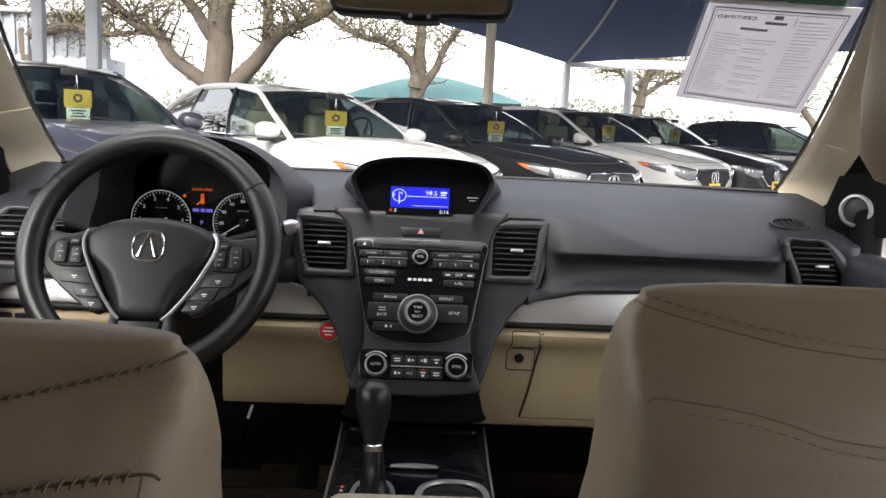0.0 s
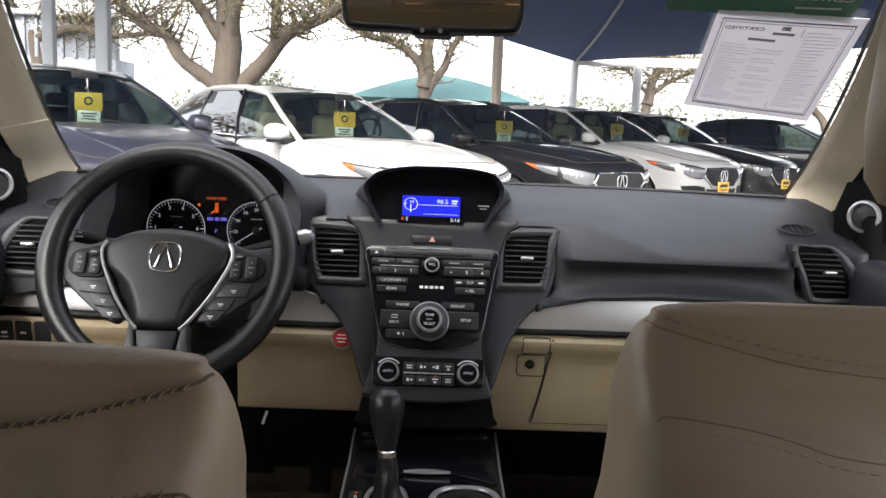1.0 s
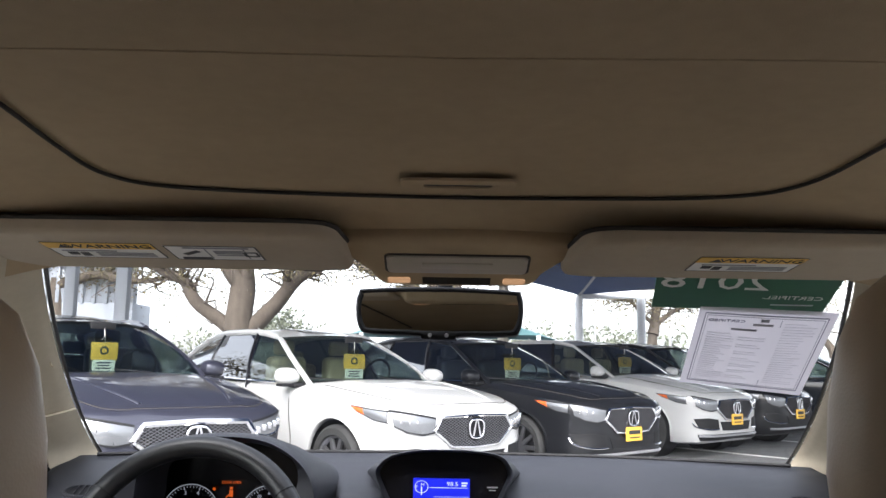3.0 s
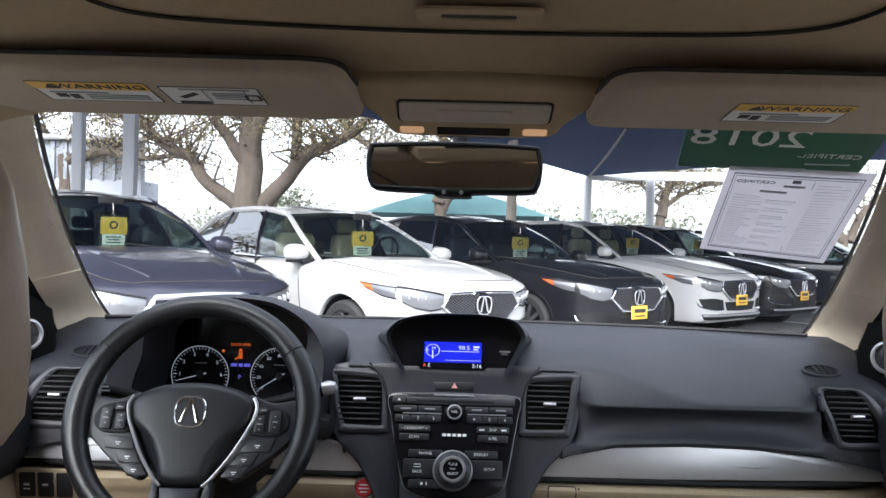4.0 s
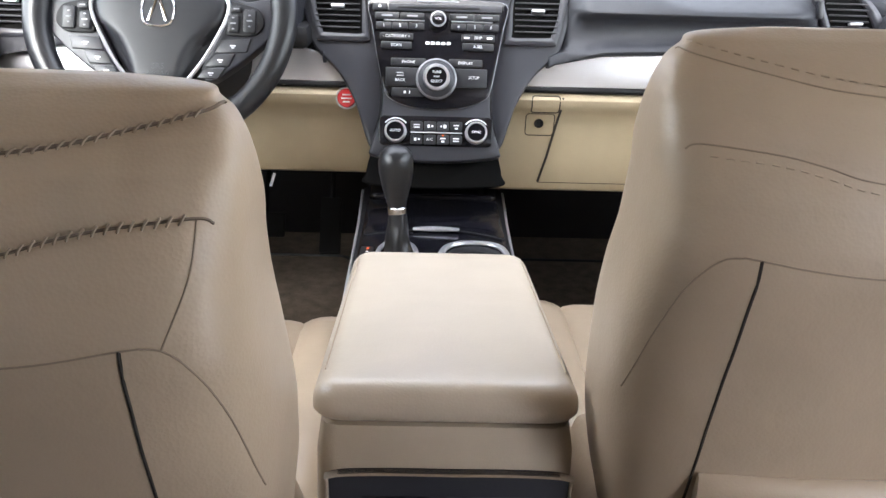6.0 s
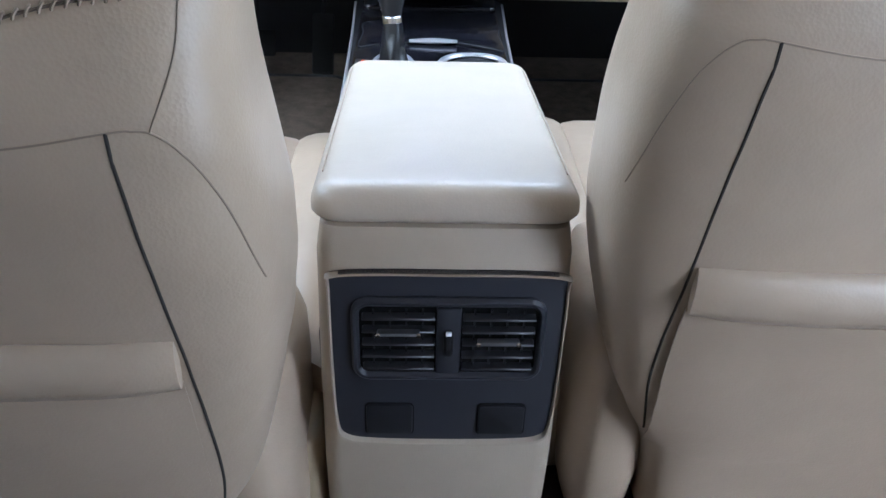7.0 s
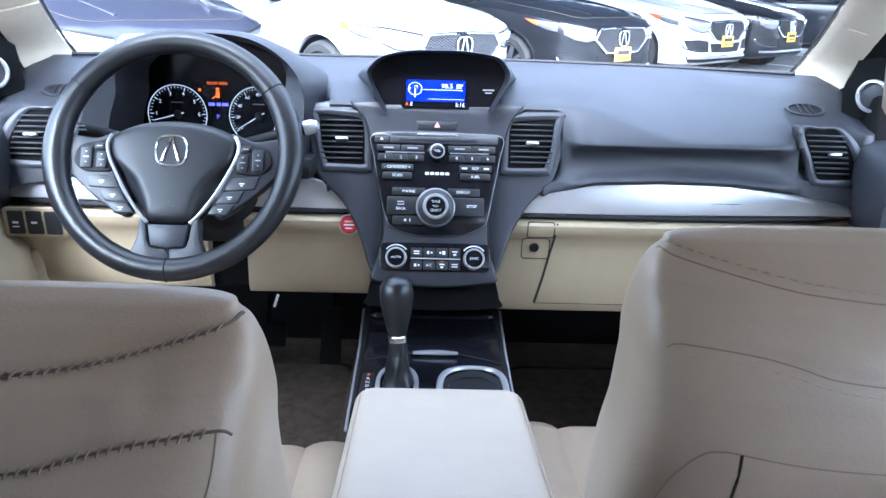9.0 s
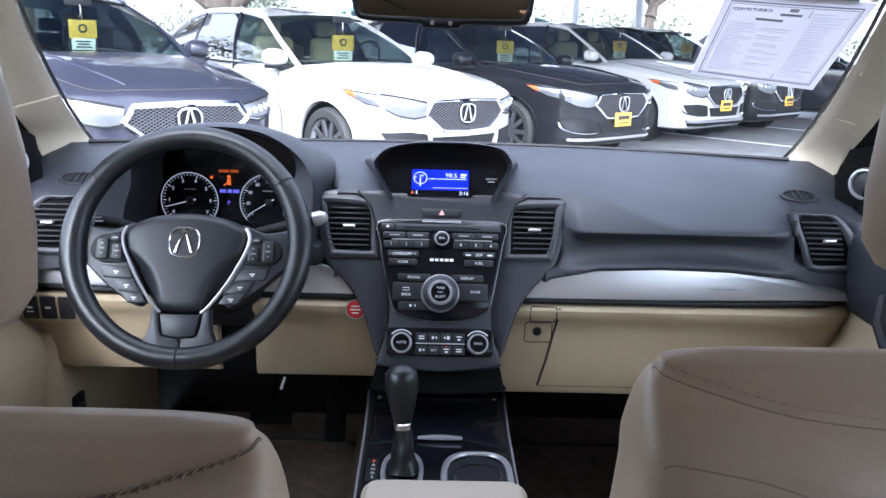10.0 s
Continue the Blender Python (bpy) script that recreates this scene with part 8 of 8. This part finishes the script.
tree("live oak limbs spreading behind the metal building", (-9.5, 24, 0),
     [(((0, 0, 3.0), (1.0, -0.4, 3.3), (2.2, -0.8, 3.1), (3.4, -1.2, 3.3)), 0.16, 0.04), (((0, 0, 3), (0.4, 0, 4.2), (1.4, 0, 5.2), (2.6, 0, 5.6)), 0.16, 0.04), (((0, 0, 3), (-0.8, 0, 4.0), (-1.8, 0, 4.6)), 0.14, 0.04)],
     (((0, 0, 0), (0.05, 0, 1.6), (0, 0, 3.2)), 0.34, 0.18), 50, 17, 0.042, 0.42)

tree("live oak beside the lot, mirrored in the parked cars' glass", (-13.5, 12.5, 0),
     [(((0, 0, 1.9), (0.5, 0.5, 3.0), (0.9, 1.4, 3.9), (0.7, 2.8, 4.6), (0.9, 4.2, 5.0)), 0.22, 0.05), (((0, 0, 1.9), (0.4, -0.6, 3.1), (0.8, -1.6, 3.9), (0.9, -3.0, 4.5)), 0.22, 0.05),
      (((0, 0, 2.2), (0.2, 0.1, 3.6), (0.4, 0.3, 5.2), (0.2, 0.2, 6.6)), 0.24, 0.06), (((0.1, 0, 2.4), (1.0, 0.2, 3.4), (2.0, 0.3, 4.1), (3.2, 0.2, 4.6)), 0.16, 0.04)],
     (((0, 0, 0), (0.05, 0, 1.2), (0, 0, 2.4)), 0.40, 0.30), 16, 23, 0.075, 0.45)

# hedge and far trees along the horizon
rnd = random.Random(21)
for nm, lab, c in (("far_trees", "hazy belt of trees behind the lot", [((x, 95 + rnd.uniform(-8, 8), rnd.uniform(0.5, 3.2) + 1.4 * math.sin(x * 0.11)), 1.0) for x in [-70 + 0.8 * k for k in range(230)]]),
                   ("far_bushes", "green bushes beyond the parked cars", [((rnd.uniform(-7.2, -4.4), 36 + rnd.uniform(-1, 1), rnd.uniform(0.4, 2.9)), 1.0) for k in range(40)] + [((rnd.uniform(3.2, 6.5), 42, rnd.uniform(0.3, 2.0)), 1.0) for k in range(40)])):
    tagged(part(nm, leaf_cloud(c, 60 if nm == "far_trees" else 90, 1.1 if nm == "far_trees" else 0.35, 0.30 if nm == "far_trees" else 0.10, 31), BUSH, smooth=0), lab, "trees", kind="stuff")

# metal building and the steel carport beside it
b = thing("metal_building", "grey ribbed-metal building with a plain lower wall", "building", (-12, 24, 0))
part("wall", joined(box(12.0, 0.3, 2.6, 0.02, at=(-13.55, 24, 1.3)), box(0.3, 1.2, 2.6, 0.02, at=(-7.7, 24.6, 1.3))), CORR, b)
for k in range(38):
    part("rib", box(0.09, 0.06, 0.95, 0.012, at=(-19.2 + 0.305 * k, 23.83, 3.05)), CORR, b)
part("upper_wall", box(12.0, 0.28, 0.98, 0.01, at=(-13.55, 24, 3.08)), CORR, b)
part("eave", box(12.2, 0.5, 0.14, 0.03, at=(-13.55, 23.9, 3.62)), POLEM, b)
cp = thing("steel_carport", "white steel carport frame with square posts", "carport", (-4.6, 14, 0))
for x, w in ((-4.95, 0.14), (-4.25, 0.16)):
    part("post", box(w, w, 2.95, 0.01, at=(x, 14, 1.475)), POSTM, cp)
part("beam", box(1.7, 0.14, 0.14, 0.01, at=(-4.35, 14, 3.00)), STEELW, cp)

# navy shade sail on white posts
A, B, C, D = Vector((3.75, 24.6, 3.05)), Vector((-12.0, 8.0, 3.6)), Vector((14.0, 9.0, 3.5)), Vector((19.0, 20.5, 3.1))
top = Vector((3.9, 13.5, 6.3))
sl = thing("shade_sail", "navy blue fabric shade canopy on a white steel frame", "canopy", (A.x, A.y, 0))
for p, q in ((A, B), (B, C), (C, D), (D, A)):
    rows = []
    for j in range(13):
        f = j / 12
        e = p.lerp(q, f)
        inward = (top - e)
        e = e + inward * 0.10 * math.sin(math.pi * f)
        rows.append([e.lerp(top, g) + Vector((0, 0, -0.55 * math.sin(math.pi * g))) for g in [k / 10 for k in range(11)]])
    part("fabric", sheet(rows, 0.01), NAVY, sl)
for p in (A, B, C, D):
    part("hip_cable", tube([p.lerp(top, g) + Vector((0, 0, -0.55 * math.sin(math.pi * g) - 0.02)) for g in [k / 10 for k in range(11)]], 0.035, 6), POLEM, sl)
for p in (A, D, A.lerp(D, 0.1), Vector((11.3, 22.6, 3.05))):
    part("post", tube([(p.x, p.y, 0), (p.x, p.y, p.z)], 0.11, 10), STEELW, sl)
part("beam", box((D - A).length, 0.14, 0.20, 0.01, M=Matrix.Translation((A + D) / 2 + Vector((0, 0, -0.02))) @ Matrix.Rotation(math.atan2((D - A).y, (D - A).x), 4, "Z")), STEELW, sl)

# teal canopy farther back
tc = thing("teal_canopy", "low teal fabric canopy beyond the cars", "canopy", (0.4, 31, 0))
cor = [Vector((-2.3, 29.5, 2.12)), Vector((3.3, 29.5, 2.12)), Vector((4.8, 36, 2.12)), Vector((-3.6, 36, 2.12))]
tp = Vector((0.4, 32.5, 3.05))
for k in range(4):
    p, q = cor[k], cor[(k + 1) % 4]
    part("fabric", sheet([[p.lerp(q, j / 8).lerp(tp, g) + Vector((0, 0, 0.12 * math.sin(math.pi * g))) for g in [i / 8 for i in range(9)]] for j in range(9)], 0.01), TEAL, tc)
for p in cor:
    part("post", tube([(p.x, p.y, 0), (p.x, p.y, p.z)], 0.07, 8), STEELW, tc)

# light poles and masts
for x, y, h, r, mt in ((-11.0, 42, 9.0, 0.05, POLEM), (-3.9, 45, 9.0, 0.05, POLEM), (-2.4, 48, 6.2, 0.05, POLEM), (1.45, 20.5, 5.5, 0.12, TAN_POLE), (4.3, 40, 8.0, 0.05, POLEM), (5.9, 44, 8.0, 0.05, POLEM), (8.0, 45, 8, 0.05, POLEM), (-0.9, 40, 7.5, 0.05, POLEM), (9.8, 38, 7.0, 0.06, POLEM), (13.6, 40, 8, 0.05, POLEM)):
    lp = thing("light_pole", "tan wooden pole among the parked cars" if mt is TAN_POLE else "thin grey light pole beyond the lot", "pole", (x, y, 0), group="poles")
    part("shaft", tube([(x, y, 0), (x, y, h)], [r, r * 0.8], 8), mt, lp)
    if mt is POLEM:
        part("arm", box(0.5, 0.1, 0.06, 0.01, at=(x, y, h)), POLEM, lp)
fence = thing("wire_line", "overhead wires strung along the far side", "cable", (0, 44, 5))
for z in (2.75, 2.95):
    part("wire", tube([(-30 + 6 * k, 44, z + 0.05 * (k % 2)) for k in range(12)], 0.012, 4), POLEM, fence)

for ob in list(scene.objects):
    if ob.parent is None and ob.name.split(".")[0] in ("tree", "far_trees", "far_bushes", "metal_building", "steel_carport", "shade_sail", "teal_canopy", "light_pole", "wire_line"):
        ob.matrix_basis = LOT @ ob.matrix_basis
